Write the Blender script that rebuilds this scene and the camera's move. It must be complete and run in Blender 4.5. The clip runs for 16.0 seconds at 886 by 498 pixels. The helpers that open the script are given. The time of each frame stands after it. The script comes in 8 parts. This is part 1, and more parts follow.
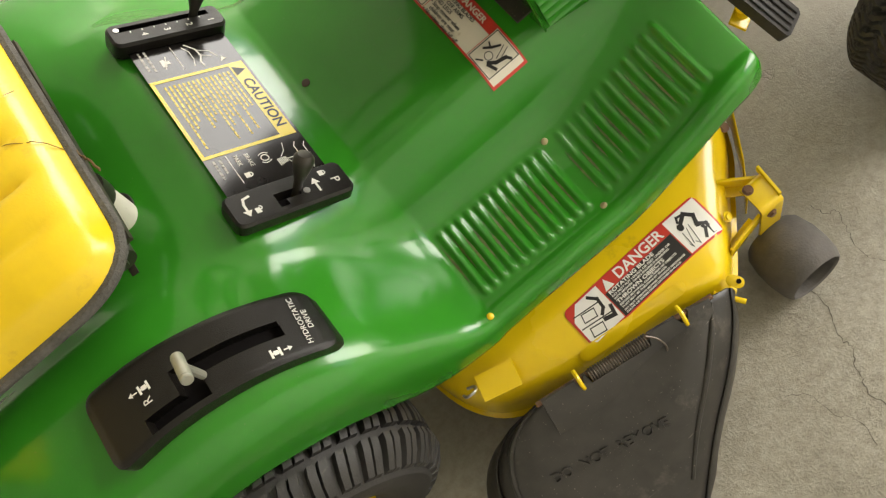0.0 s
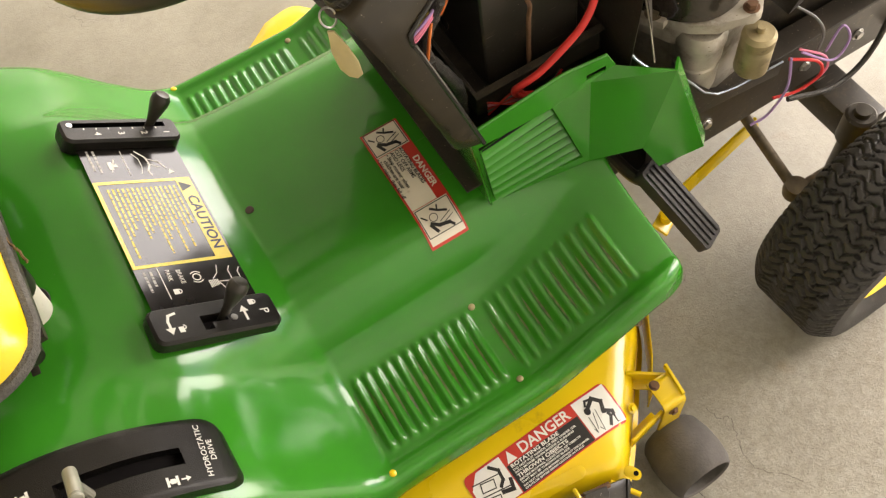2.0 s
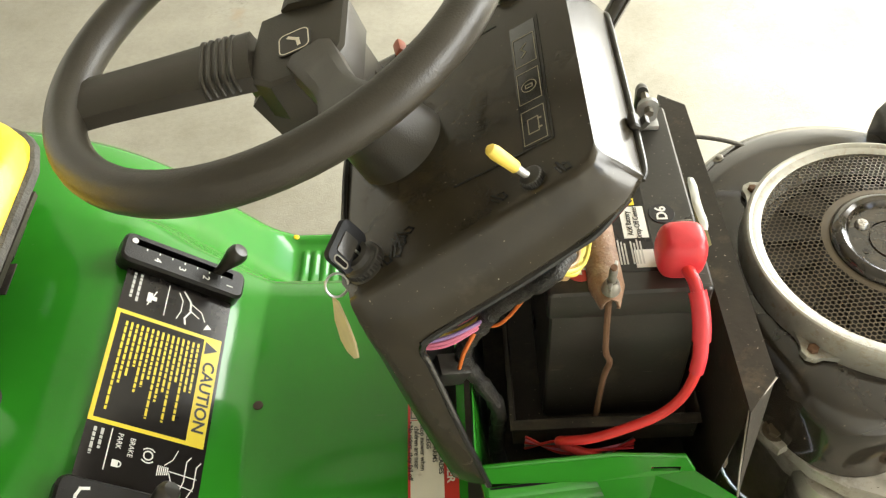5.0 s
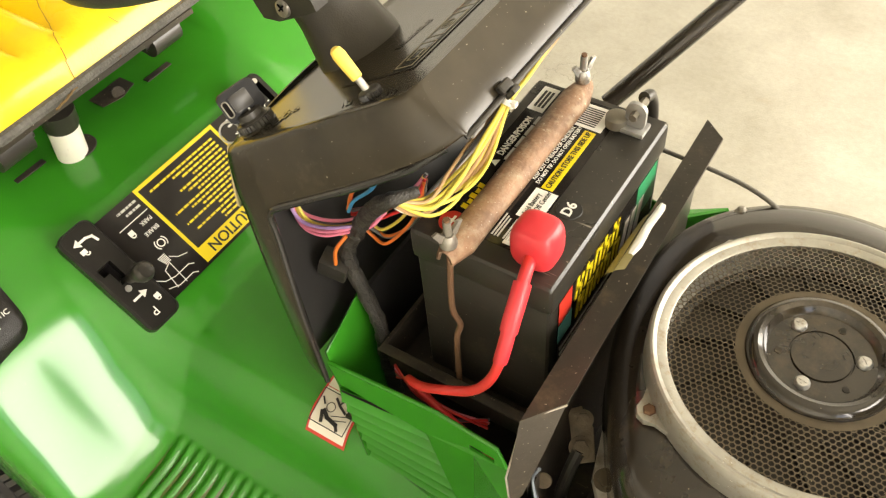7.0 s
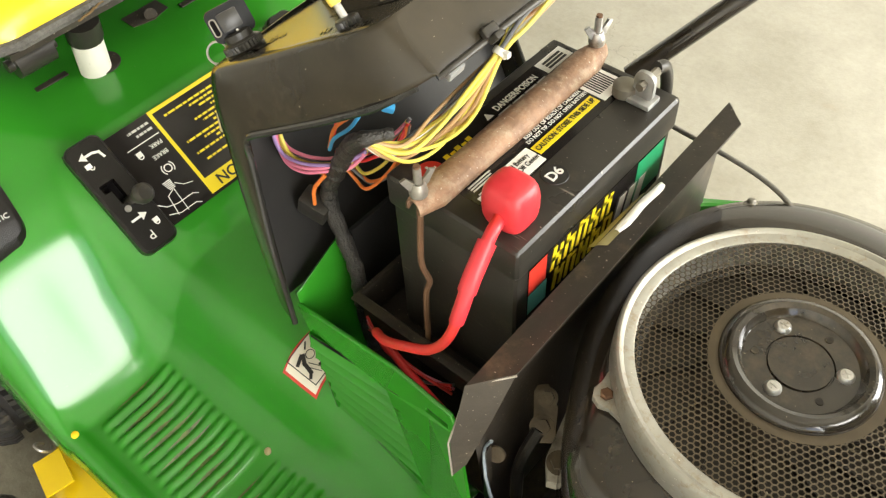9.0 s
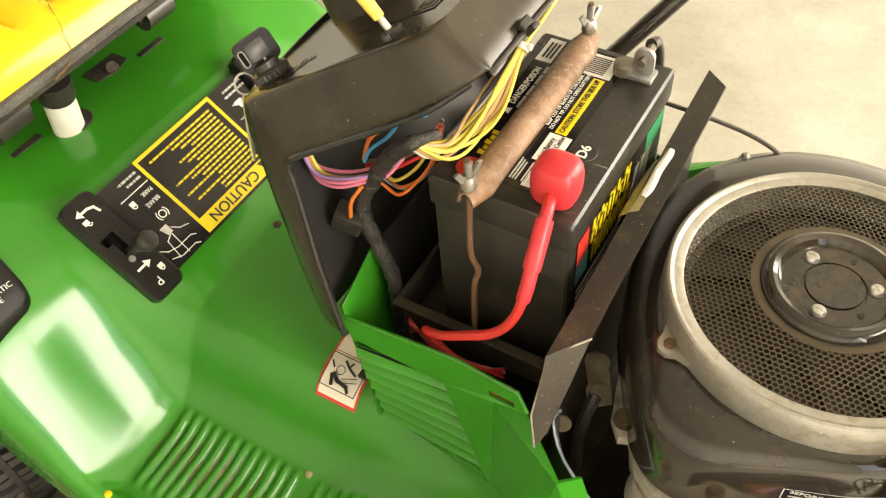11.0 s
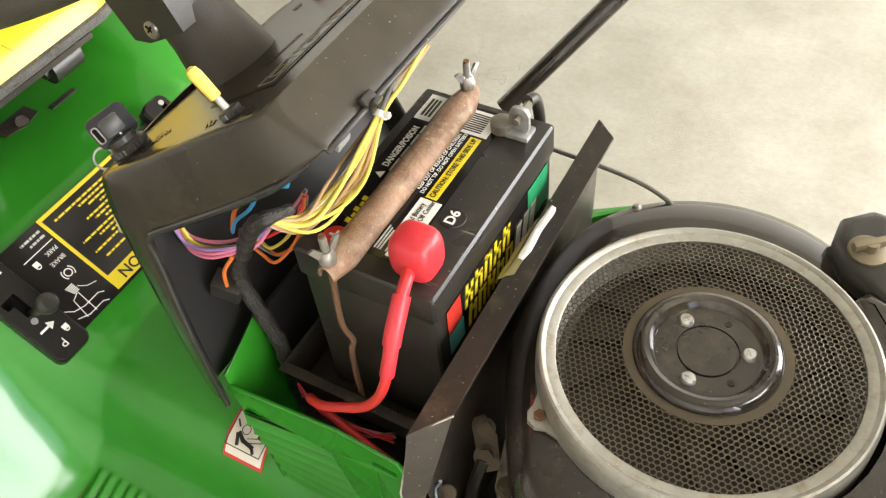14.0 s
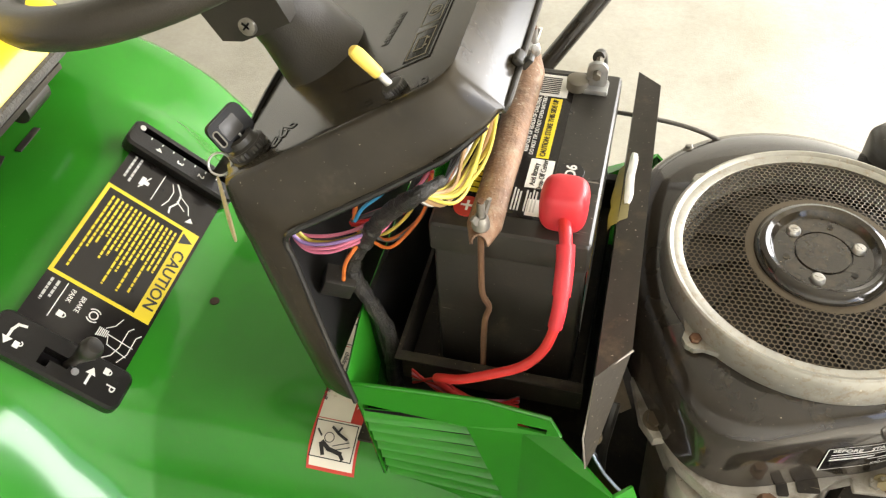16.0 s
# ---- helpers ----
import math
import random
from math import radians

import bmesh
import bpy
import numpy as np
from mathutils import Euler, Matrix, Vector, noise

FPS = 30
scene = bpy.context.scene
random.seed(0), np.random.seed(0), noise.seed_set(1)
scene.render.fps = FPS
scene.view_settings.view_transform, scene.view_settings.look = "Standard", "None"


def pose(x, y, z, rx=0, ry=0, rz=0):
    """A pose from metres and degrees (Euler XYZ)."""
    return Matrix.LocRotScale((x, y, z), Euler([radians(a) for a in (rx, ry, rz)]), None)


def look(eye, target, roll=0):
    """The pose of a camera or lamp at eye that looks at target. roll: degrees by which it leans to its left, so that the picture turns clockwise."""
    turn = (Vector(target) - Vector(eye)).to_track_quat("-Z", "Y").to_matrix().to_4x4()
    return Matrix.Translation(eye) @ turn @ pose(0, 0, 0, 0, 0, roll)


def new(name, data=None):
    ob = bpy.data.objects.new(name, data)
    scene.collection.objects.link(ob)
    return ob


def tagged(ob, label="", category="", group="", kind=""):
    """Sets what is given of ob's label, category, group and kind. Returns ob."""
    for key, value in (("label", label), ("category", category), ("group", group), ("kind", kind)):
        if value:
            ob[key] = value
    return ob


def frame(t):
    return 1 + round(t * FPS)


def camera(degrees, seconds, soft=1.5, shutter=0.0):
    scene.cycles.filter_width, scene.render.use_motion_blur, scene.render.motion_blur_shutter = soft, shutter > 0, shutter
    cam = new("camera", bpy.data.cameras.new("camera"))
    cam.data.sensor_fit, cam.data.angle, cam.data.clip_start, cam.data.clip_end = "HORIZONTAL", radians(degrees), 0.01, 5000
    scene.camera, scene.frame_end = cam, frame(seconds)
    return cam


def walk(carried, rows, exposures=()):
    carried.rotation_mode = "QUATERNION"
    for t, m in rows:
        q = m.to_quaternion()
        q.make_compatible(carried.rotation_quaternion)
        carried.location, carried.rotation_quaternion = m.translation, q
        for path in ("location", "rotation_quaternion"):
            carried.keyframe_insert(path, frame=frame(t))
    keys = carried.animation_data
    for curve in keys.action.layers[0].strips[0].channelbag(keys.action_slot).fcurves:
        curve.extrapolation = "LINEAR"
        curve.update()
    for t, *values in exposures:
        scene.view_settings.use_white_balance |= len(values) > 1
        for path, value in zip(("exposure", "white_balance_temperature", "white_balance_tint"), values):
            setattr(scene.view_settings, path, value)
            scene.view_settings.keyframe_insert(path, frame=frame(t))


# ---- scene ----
cam = camera(53.6, 16.0, soft=1.25)
PATH = [
    (0, (-0.389, -0.734, 1.449), (-0.486, 0.067, -0.381), -46.5),
    (0.5, (-0.405, -0.736, 1.479), (-0.489, 0.056, -0.355), -45.2),
    (1, (-0.425, -0.715, 1.472), (-0.294, 0.066, -0.364), -27.3),
    (1.5, (-0.426, -0.704, 1.465), (-0.22, 0.094, -0.357), -21.4),
    (2, (-0.425, -0.702, 1.476), (-0.125, 0.199, -0.284), -14.1),
    (2.5, (-0.401, -0.686, 1.479), (-0.041, 0.292, -0.228), -11.8),
    (3, (-0.367, -0.662, 1.51), (0.158, 0.46, -0.061), -6.2),
    (3.5, (-0.351, -0.638, 1.529), (0.225, 0.543, 0.021), -4.4),
    (6, (0.059, -0.507, 1.325), (-0.457, 0.665, -0.211), -5.8),
    (6.5, (0.187, -0.548, 1.346), (-0.441, 0.566, -0.192), -5.7),
    (7, (0.224, -0.485, 1.364), (-0.568, 0.564, -0.143), -5.8),
    (7.5, (0.247, -0.438, 1.333), (-0.617, 0.559, -0.17), -4.7),
    (8, (0.256, -0.427, 1.316), (-0.628, 0.517, -0.209), -3.6),
    (8.5, (0.273, -0.423, 1.317), (-0.615, 0.509, -0.213), -3.5),
    (9, (0.282, -0.434, 1.32), (-0.606, 0.495, -0.212), -3.5),
    (9.5, (0.277, -0.465, 1.332), (-0.605, 0.477, -0.195), -3.8),
    (12, (0.18, -0.564, 1.345), (-0.481, 0.578, -0.158), -5.3),
    (12.5, (0.209, -0.514, 1.353), (-0.461, 0.623, -0.149), -5.5),
    (13, (0.239, -0.466, 1.358), (-0.46, 0.648, -0.148), -6.1),
    (13.5, (0.262, -0.444, 1.351), (-0.469, 0.657, -0.15), -6.6),
    (14, (0.284, -0.439, 1.355), (-0.459, 0.655, -0.146), -6.9),
    (14.5, (0.254, -0.45, 1.34), (-0.475, 0.644, -0.167), -6.9),
    (15, (0.188, -0.517, 1.358), (-0.313, 0.694, -0.153), -4.2),
    (15.5, (0.121, -0.606, 1.367), (-0.267, 0.653, -0.138), -3.2),
    (16, (0.048, -0.583, 1.352), (-0.329, 0.688, -0.145), -3.3),
]
walk(cam, [(t, look(eye, target, roll)) for t, eye, target, roll in PATH], exposures=[
    (0.0, 1.22, 6850, 10), (1.0, 1.28, 6850, 12), (2.0, 1.40, 7050, 17), (2.5, 1.56, 7100, 18), (3.0, 1.72, 7250, 18), (3.5, 1.38, 7000, 18), (3.7, 1.35, 6950, 18),
    (6.0, 1.78, 6200, -1), (6.5, 1.78, 6250, 2), (7.0, 1.70, 7250, 11), (8.0, 1.62, 6750, 9), (9.0, 1.68, 6550, 8), (12.0, 1.72, 7900, 13), (12.5, 1.68, 7850, 13), (13.0, 1.62, 7300, 12), (13.5, 1.60, 6700, 12), (14.5, 1.62, 6100, 13), (16.0, 1.70, 6350, 12),
])

# ---- daylight: the sun stands before the open garage door ----
world = bpy.data.worlds.new("sky")
scene.world = world
world.use_nodes = True
wn = world.node_tree.nodes
sky = wn.new("ShaderNodeTexSky")
sky.sky_type = "NISHITA"
sky.sun_disc = False
sky.dust_density = 3.0
sky.sun_elevation = radians(53.5)
sky.sun_rotation = radians(106)
wn["Background"].inputs["Strength"].default_value = 0.14
world.node_tree.links.new(sky.outputs["Color"], wn["Background"].inputs["Color"])

sun = new("sun", bpy.data.lights.new("sun", "SUN"))
sun.data.energy = 4.5
sun.data.angle = radians(0.5)
sun.data.color = (1.0, 0.95, 0.86)
# the light comes from ahead of the machine and a little from its right
sun.matrix_world = look((2.844, -0.8, 4.0), (0, 0, 0))

# sky light that comes in by the open door
door_light = new("door_light", bpy.data.lights.new("door_light", "AREA"))
door_light.data.shape = "RECTANGLE"
door_light.data.size = 4.4
door_light.data.size_y = 1.7
door_light.data.energy = 112
door_light.data.color = (1.0, 0.97, 0.91)
door_light.matrix_world = look((2.2, 1.0, 1.34), (0.0, 1.0, 0.75))

# ---- materials ----
def nodes_of(name):
    m = bpy.data.materials.new(name)
    m.use_nodes = True
    return m, m.node_tree.nodes, m.node_tree.links, m.node_tree.nodes["Principled BSDF"]


def mat(name, color, rough=0.5, metal=0.0, vary=0.15, grain=60.0, stain=6.0, bump=0.1, bump_scale=200.0, coat=0.0, dirt=None, dirt_amount=0.0, rough_vary=0.1, spec=0.5, coat_rough=0.05, specks=None, speck_amount=0.5, speck_scale=330.0):
    """A paint, plastic or metal with fine grain, broad stains, bump and, where given, dirt."""
    m, n, l, b = nodes_of(name)
    co = n.new("ShaderNodeTexCoord")
    fine, broad = n.new("ShaderNodeTexNoise"), n.new("ShaderNodeTexNoise")
    fine.inputs["Scale"].default_value, broad.inputs["Scale"].default_value = grain, stain
    fine.inputs["Detail"].default_value, broad.inputs["Detail"].default_value = 4, 5
    for t in (fine, broad):
        l.new(co.outputs["Object"], t.inputs["Vector"])
    add = n.new("ShaderNodeMath")
    add.operation = "MULTIPLY_ADD"
    l.new(fine.outputs["Fac"], add.inputs[0])
    add.inputs[1].default_value = 0.45
    half = n.new("ShaderNodeMath")
    half.operation = "MULTIPLY"
    l.new(broad.outputs["Fac"], half.inputs[0])
    half.inputs[1].default_value = 0.55
    l.new(half.outputs[0], add.inputs[2])
    ramp = n.new("ShaderNodeMix")
    ramp.data_type = "RGBA"
    lo = [c * (1 - vary) for c in color]
    hi = [min(1.0, c * (1 + vary)) for c in color]
    ramp.inputs["A"].default_value, ramp.inputs["B"].default_value = (*lo, 1), (*hi, 1)
    fit = n.new("ShaderNodeMapRange")
    fit.inputs["From Min"].default_value, fit.inputs["From Max"].default_value = 0.3, 0.7
    l.new(add.outputs[0], fit.inputs["Value"])
    l.new(fit.outputs["Result"], ramp.inputs["Factor"])
    out = ramp.outputs["Result"]
    if dirt:
        d = n.new("ShaderNodeTexNoise")
        d.inputs["Scale"].default_value, d.inputs["Detail"].default_value, d.inputs["Roughness"].default_value = stain * 2.3, 8, 0.7
        l.new(co.outputs["Object"], d.inputs["Vector"])
        cut = n.new("ShaderNodeMapRange")
        cut.inputs["From Min"].default_value, cut.inputs["From Max"].default_value = 0.62 - 0.3 * dirt_amount, 0.75
        l.new(d.outputs["Fac"], cut.inputs["Value"])
        over = n.new("ShaderNodeMix")
        over.data_type = "RGBA"
        l.new(cut.outputs["Result"], over.inputs["Factor"])
        l.new(out, over.inputs["A"])
        over.inputs["B"].default_value = (*dirt, 1)
        out = over.outputs["Result"]
    if specks:
        # fine pale dust, and hairline scuffs
        d = n.new("ShaderNodeTexNoise")
        d.inputs["Scale"].default_value, d.inputs["Detail"].default_value = speck_scale, 2
        l.new(co.outputs["Object"], d.inputs["Vector"])
        cut = n.new("ShaderNodeMapRange")
        cut.inputs["From Min"].default_value, cut.inputs["From Max"].default_value = 0.75 - 0.08 * speck_amount, 0.80 - 0.06 * speck_amount
        l.new(d.outputs["Fac"], cut.inputs["Value"])
        turn = n.new("ShaderNodeMapping")
        turn.inputs["Rotation"].default_value, turn.inputs["Scale"].default_value = (0.5, 0.7, 0.6), (9.0, 160.0, 160.0)
        l.new(co.outputs["Object"], turn.inputs["Vector"])
        sc = n.new("ShaderNodeTexNoise")
        sc.inputs["Scale"].default_value, sc.inputs["Detail"].default_value = 1.6, 2
        l.new(turn.outputs["Vector"], sc.inputs["Vector"])
        cut2 = n.new("ShaderNodeMapRange")
        cut2.inputs["From Min"].default_value, cut2.inputs["From Max"].default_value, cut2.inputs["To Max"].default_value = 0.77 - 0.08 * speck_amount, 0.82 - 0.06 * speck_amount, 0.6
        l.new(sc.outputs["Fac"], cut2.inputs["Value"])
        most = n.new("ShaderNodeMath")
        most.operation = "MAXIMUM"
        l.new(cut.outputs["Result"], most.inputs[0])
        l.new(cut2.outputs["Result"], most.inputs[1])
        over = n.new("ShaderNodeMix")
        over.data_type = "RGBA"
        l.new(most.outputs[0], over.inputs["Factor"])
        l.new(out, over.inputs["A"])
        over.inputs["B"].default_value = (*specks, 1)
        out = over.outputs["Result"]
    l.new(out, b.inputs["Base Color"])
    r = n.new("ShaderNodeMapRange")
    r.inputs["To Min"].default_value, r.inputs["To Max"].default_value = max(0.02, rough - rough_vary), min(1, rough + rough_vary)
    l.new(broad.outputs["Fac"], r.inputs["Value"])
    l.new(r.outputs["Result"], b.inputs["Roughness"])
    b.inputs["Metallic"].default_value = metal
    b.inputs["Coat Weight"].default_value = coat
    b.inputs["Coat Roughness"].default_value = coat_rough
    b.inputs["Specular IOR Level"].default_value = spec
    if bump:
        bt, bn = n.new("ShaderNodeTexNoise"), n.new("ShaderNodeBump")
        bt.inputs["Scale"].default_value, bt.inputs["Detail"].default_value = bump_scale, 3
        l.new(co.outputs["Object"], bt.inputs["Vector"])
        bn.inputs["Strength"].default_value, bn.inputs["Distance"].default_value = bump, 0.002
        l.new(bt.outputs["Fac"], bn.inputs["Height"])
        l.new(bn.outputs["Normal"], b.inputs["Normal"])
    return m


GREEN = mat("green_enamel", (0.028, 0.215, 0.015), 0.17, spec=0.45, vary=0.16, grain=9, stain=3, bump=0.05, bump_scale=10, coat=0.22, rough_vary=0.05, coat_rough=0.02, specks=(0.10, 0.20, 0.06), speck_amount=0.1)
GREEN_DULL = mat("faded_green_paint", (0.17, 0.20, 0.085), 0.40, vary=0.3, grain=10, stain=4, bump=0.05, bump_scale=40, dirt=(0.05, 0.055, 0.03), dirt_amount=0.12)
YELLOW = mat("yellow_enamel", (0.80, 0.56, 0.010), 0.25, vary=0.07, grain=12, stain=4, bump=0.03, bump_scale=20, coat=0.35, dirt=(0.50, 0.32, 0.02), dirt_amount=0.03)
SEAT_YELLOW = mat("yellow_vinyl", (0.82, 0.57, 0.012), 0.30, vary=0.07, grain=30, stain=5, bump=0.10, bump_scale=320, coat=0.2, dirt=(0.60, 0.36, 0.02), dirt_amount=0.05)
BLACK = mat("moulded_black_plastic", (0.028, 0.025, 0.022), 0.38, spec=0.4, vary=0.2, grain=30, stain=8, bump=0.22, bump_scale=650, specks=(0.16, 0.14, 0.11), speck_amount=0.1)
DASH_BLACK = mat("smooth_moulded_dash_plastic", (0.031, 0.025, 0.016), 0.20, spec=0.5, vary=0.3, grain=30, stain=8, bump=0.03, bump_scale=520, rough_vary=0.04, dirt=(0.05, 0.042, 0.028), dirt_amount=0.1, specks=(0.30, 0.27, 0.20), speck_amount=0.25)
WHEEL_BLACK = mat("grained_wheel_plastic", (0.034, 0.029, 0.021), 0.36, spec=0.4, vary=0.2, grain=60, stain=8, bump=0.16, bump_scale=700)
INNER_BLACK = mat("smooth_inner_plastic", (0.022, 0.021, 0.020), 0.35, spec=0.35, vary=0.2, grain=30, stain=8, bump=0.05)
# flat black that paints the shade inside slots, louvres and hollows
SLOT_SHADE = mat("deep_slot_black", (0.006, 0.005, 0.005), 0.9, spec=0.1, vary=0.2)
PLATE_BLACK = mat("grained_black_lever_plate", (0.008, 0.0068, 0.0055), 0.30, spec=0.36, vary=0.2, grain=30, stain=8, bump=0.3, bump_scale=800)
BLACK_GLOSS = mat("polished_black_edge", (0.020, 0.019, 0.017), 0.16, vary=0.2, grain=30, stain=8, bump=0.02)
BATTERY_BLACK = mat("battery_black_plastic", (0.026, 0.0235, 0.019), 0.30, vary=0.3, grain=24, stain=9, bump=0.06, dirt=(0.075, 0.062, 0.04), dirt_amount=0.2, specks=(0.34, 0.31, 0.25), speck_amount=0.45)
BLACK_SMOOTH = mat("smooth_black_plastic", (0.030, 0.027, 0.022), 0.32, vary=0.25, grain=30, stain=8, bump=0.05, dirt=(0.09, 0.078, 0.058), dirt_amount=0.1, specks=(0.3, 0.27, 0.2), speck_amount=0.25)
BLACK_PAINT = mat("black_paint", (0.026, 0.021, 0.0155), 0.15, spec=0.45, vary=0.3, grain=20, stain=5, bump=0.02, bump_scale=16, coat=0.5, dirt=(0.075, 0.056, 0.034), dirt_amount=0.18, specks=(0.30, 0.25, 0.18), speck_amount=0.15)
BLACK_SHEET = mat("scuffed_black_sheet_metal", (0.034, 0.028, 0.021), 0.38, spec=0.5, vary=0.35, grain=60, stain=9, bump=0.10, dirt=(0.11, 0.085, 0.052), dirt_amount=0.2, specks=(0.42, 0.38, 0.30), speck_amount=0.5)
DARK = mat("grimy_black", (0.024, 0.020, 0.015), 0.6, spec=0.3, vary=0.3, dirt=(0.085, 0.066, 0.040), dirt_amount=0.4, specks=(0.3, 0.25, 0.17), speck_amount=0.4)
RUBBER = mat("worn_tyre_rubber", (0.030, 0.028, 0.026), 0.62, vary=0.25, grain=60, stain=8, bump=0.3, bump_scale=300, dirt=(0.09, 0.078, 0.062), dirt_amount=0.08)
RUBBER_GREY = mat("grey_scuffed_rubber", (0.095, 0.087, 0.080), 0.8, vary=0.25, grain=60, stain=12, bump=0.4, bump_scale=260)
FLAP = mat("weathered_black_plastic_flap", (0.034, 0.031, 0.027), 0.40, spec=0.45, vary=0.35, grain=40, stain=7, bump=0.12, bump_scale=120, dirt=(0.09, 0.08, 0.068), dirt_amount=0.14, specks=(0.26, 0.24, 0.2), speck_amount=0.45)
ALU = mat("dirty_cast_aluminium", (0.42, 0.39, 0.33), 0.5, metal=0.45, vary=0.25, grain=50, stain=10, bump=0.15, dirt=(0.13, 0.10, 0.065), dirt_amount=0.38, specks=(0.10, 0.08, 0.05), speck_amount=0.6)
RING = mat("weathered_aluminium_ring", (0.40, 0.385, 0.335), 0.44, metal=0.6, vary=0.15, grain=90, stain=40, bump=0.15, bump_scale=150, dirt=(0.28, 0.21, 0.12), dirt_amount=0.34, specks=(0.66, 0.63, 0.55), speck_amount=0.6)
STEEL = mat("zinc_plated_steel", (0.55, 0.54, 0.52), 0.35, metal=0.9, vary=0.15, grain=80, stain=20, bump=0.05, dirt=(0.25, 0.18, 0.10), dirt_amount=0.1)
RUST = mat("rusty_steel", (0.25, 0.145, 0.085), 0.6, metal=0.15, vary=0.45, grain=120, stain=26, bump=0.5, bump_scale=320, dirt=(0.40, 0.32, 0.22), dirt_amount=0.45, specks=(0.62, 0.55, 0.44), speck_amount=0.7)
BROWN_ROD = mat("brown_rusted_rod", (0.16, 0.085, 0.045), 0.7, metal=0.3, vary=0.3, grain=90, stain=25, bump=0.3)
RED = mat("red_rubber_boot", (0.62, 0.035, 0.045), 0.38, vary=0.12, grain=40, stain=10, bump=0.1, bump_scale=100)
RED_CABLE = mat("red_cable_sheath", (0.66, 0.035, 0.03), 0.42, vary=0.1, grain=40, stain=10, bump=0.05)
TAPE = mat("black_cloth_tape", (0.030, 0.027, 0.022), 0.40, vary=0.9, grain=560, stain=40, bump=1.0, bump_scale=560)
WHITE = mat("white_plastic", (0.75, 0.72, 0.63), 0.4, vary=0.08, grain=30, stain=10, bump=0.03, dirt=(0.45, 0.40, 0.30), dirt_amount=0.05)
WHITE_PRINT = mat("white_print", (0.78, 0.77, 0.72), 0.5, vary=0.06, bump=0)
CREAM_PRINT = mat("cream_decal", (0.76, 0.71, 0.60), 0.32, vary=0.07, stain=14, bump=0, dirt=(0.5, 0.42, 0.3), dirt_amount=0.05)
YELLOW_PRINT = mat("yellow_print", (0.80, 0.62, 0.022), 0.3, vary=0.06, bump=0)
RUST_SCUFF = mat("olive_rust_scuff", (0.085, 0.115, 0.025), 0.4, vary=0.5, grain=120, stain=60, bump=0.1)
FAINT_PRINT = mat("faint_gold_print", (0.24, 0.21, 0.14), 0.5, vary=0.1, bump=0)
FAINT_METAL = mat("dull_screw_metal", (0.30, 0.28, 0.24), 0.4, metal=0.7, vary=0.3, grain=200)
GREY_PRINT = mat("grey_print", (0.50, 0.49, 0.46), 0.5, vary=0.1, bump=0)
RED_PRINT = mat("red_decal", (0.55, 0.04, 0.025), 0.3, vary=0.08, bump=0)
BLACK_PRINT = mat("black_decal", (0.014, 0.012, 0.011), 0.14, spec=0.38, vary=0.2, bump=0.03, bump_scale=18)
INK = mat("black_ink", (0.015, 0.014, 0.013), 0.45, vary=0.1, bump=0)
GREEN_PRINT = mat("green_print", (0.02, 0.25, 0.10), 0.35, vary=0.1, bump=0)
TEAL_PRINT = mat("teal_print", (0.10, 0.36, 0.34), 0.35, vary=0.1, bump=0)
CAP = mat("yellow_cap_plastic", (0.82, 0.46, 0.008), 0.35, vary=0.08, bump=0.05)
KNOB_YELLOW = mat("yellow_knob_plastic", (0.80, 0.58, 0.10), 0.35, vary=0.06, bump=0.03)
LEATHER = mat("tan_key_fob", (0.62, 0.52, 0.30), 0.5, vary=0.12, grain=60, stain=20, bump=0.2)
KEY_BLUE = mat("black_key_plastic", (0.010, 0.010, 0.011), 0.5, spec=0.3, vary=0.1, bump=0.1)
FOAM = mat("grey_edge_foam", (0.10, 0.095, 0.085), 0.95, vary=0.45, grain=220, stain=30, bump=1.0, bump_scale=380)
LEVER_GREY = mat("grey_lever_metal", (0.36, 0.36, 0.30), 0.35, metal=0.4, vary=0.2, grain=60, stain=25, bump=0.05)
PLATE_STICKER = mat("aged_paper_tag", (0.74, 0.73, 0.68), 0.6, vary=0.12, stain=20, bump=0.05)
OLIVE = mat("olive_tape", (0.30, 0.26, 0.12), 0.55, vary=0.2, bump=0.1)
BRASS = mat("yellow_zinc_plating", (0.36, 0.30, 0.17), 0.45, metal=0.5, vary=0.3, grain=50, stain=20, bump=0.1, dirt=(0.14, 0.11, 0.07), dirt_amount=0.25)
WIRE_COLOURS = {k: mat("wire_" + k, c, 0.4, vary=0.08, bump=0) for k, c in {
    "yellow": (0.66, 0.55, 0.09), "orange": (0.66, 0.17, 0.03), "red": (0.62, 0.03, 0.03), "pink": (0.70, 0.20, 0.30), "tan": (0.42, 0.26, 0.12), "blue": (0.05, 0.32, 0.60), "violet": (0.32, 0.20, 0.42), "grey": (0.12, 0.12, 0.12), "white": (0.7, 0.68, 0.62)}.items()}


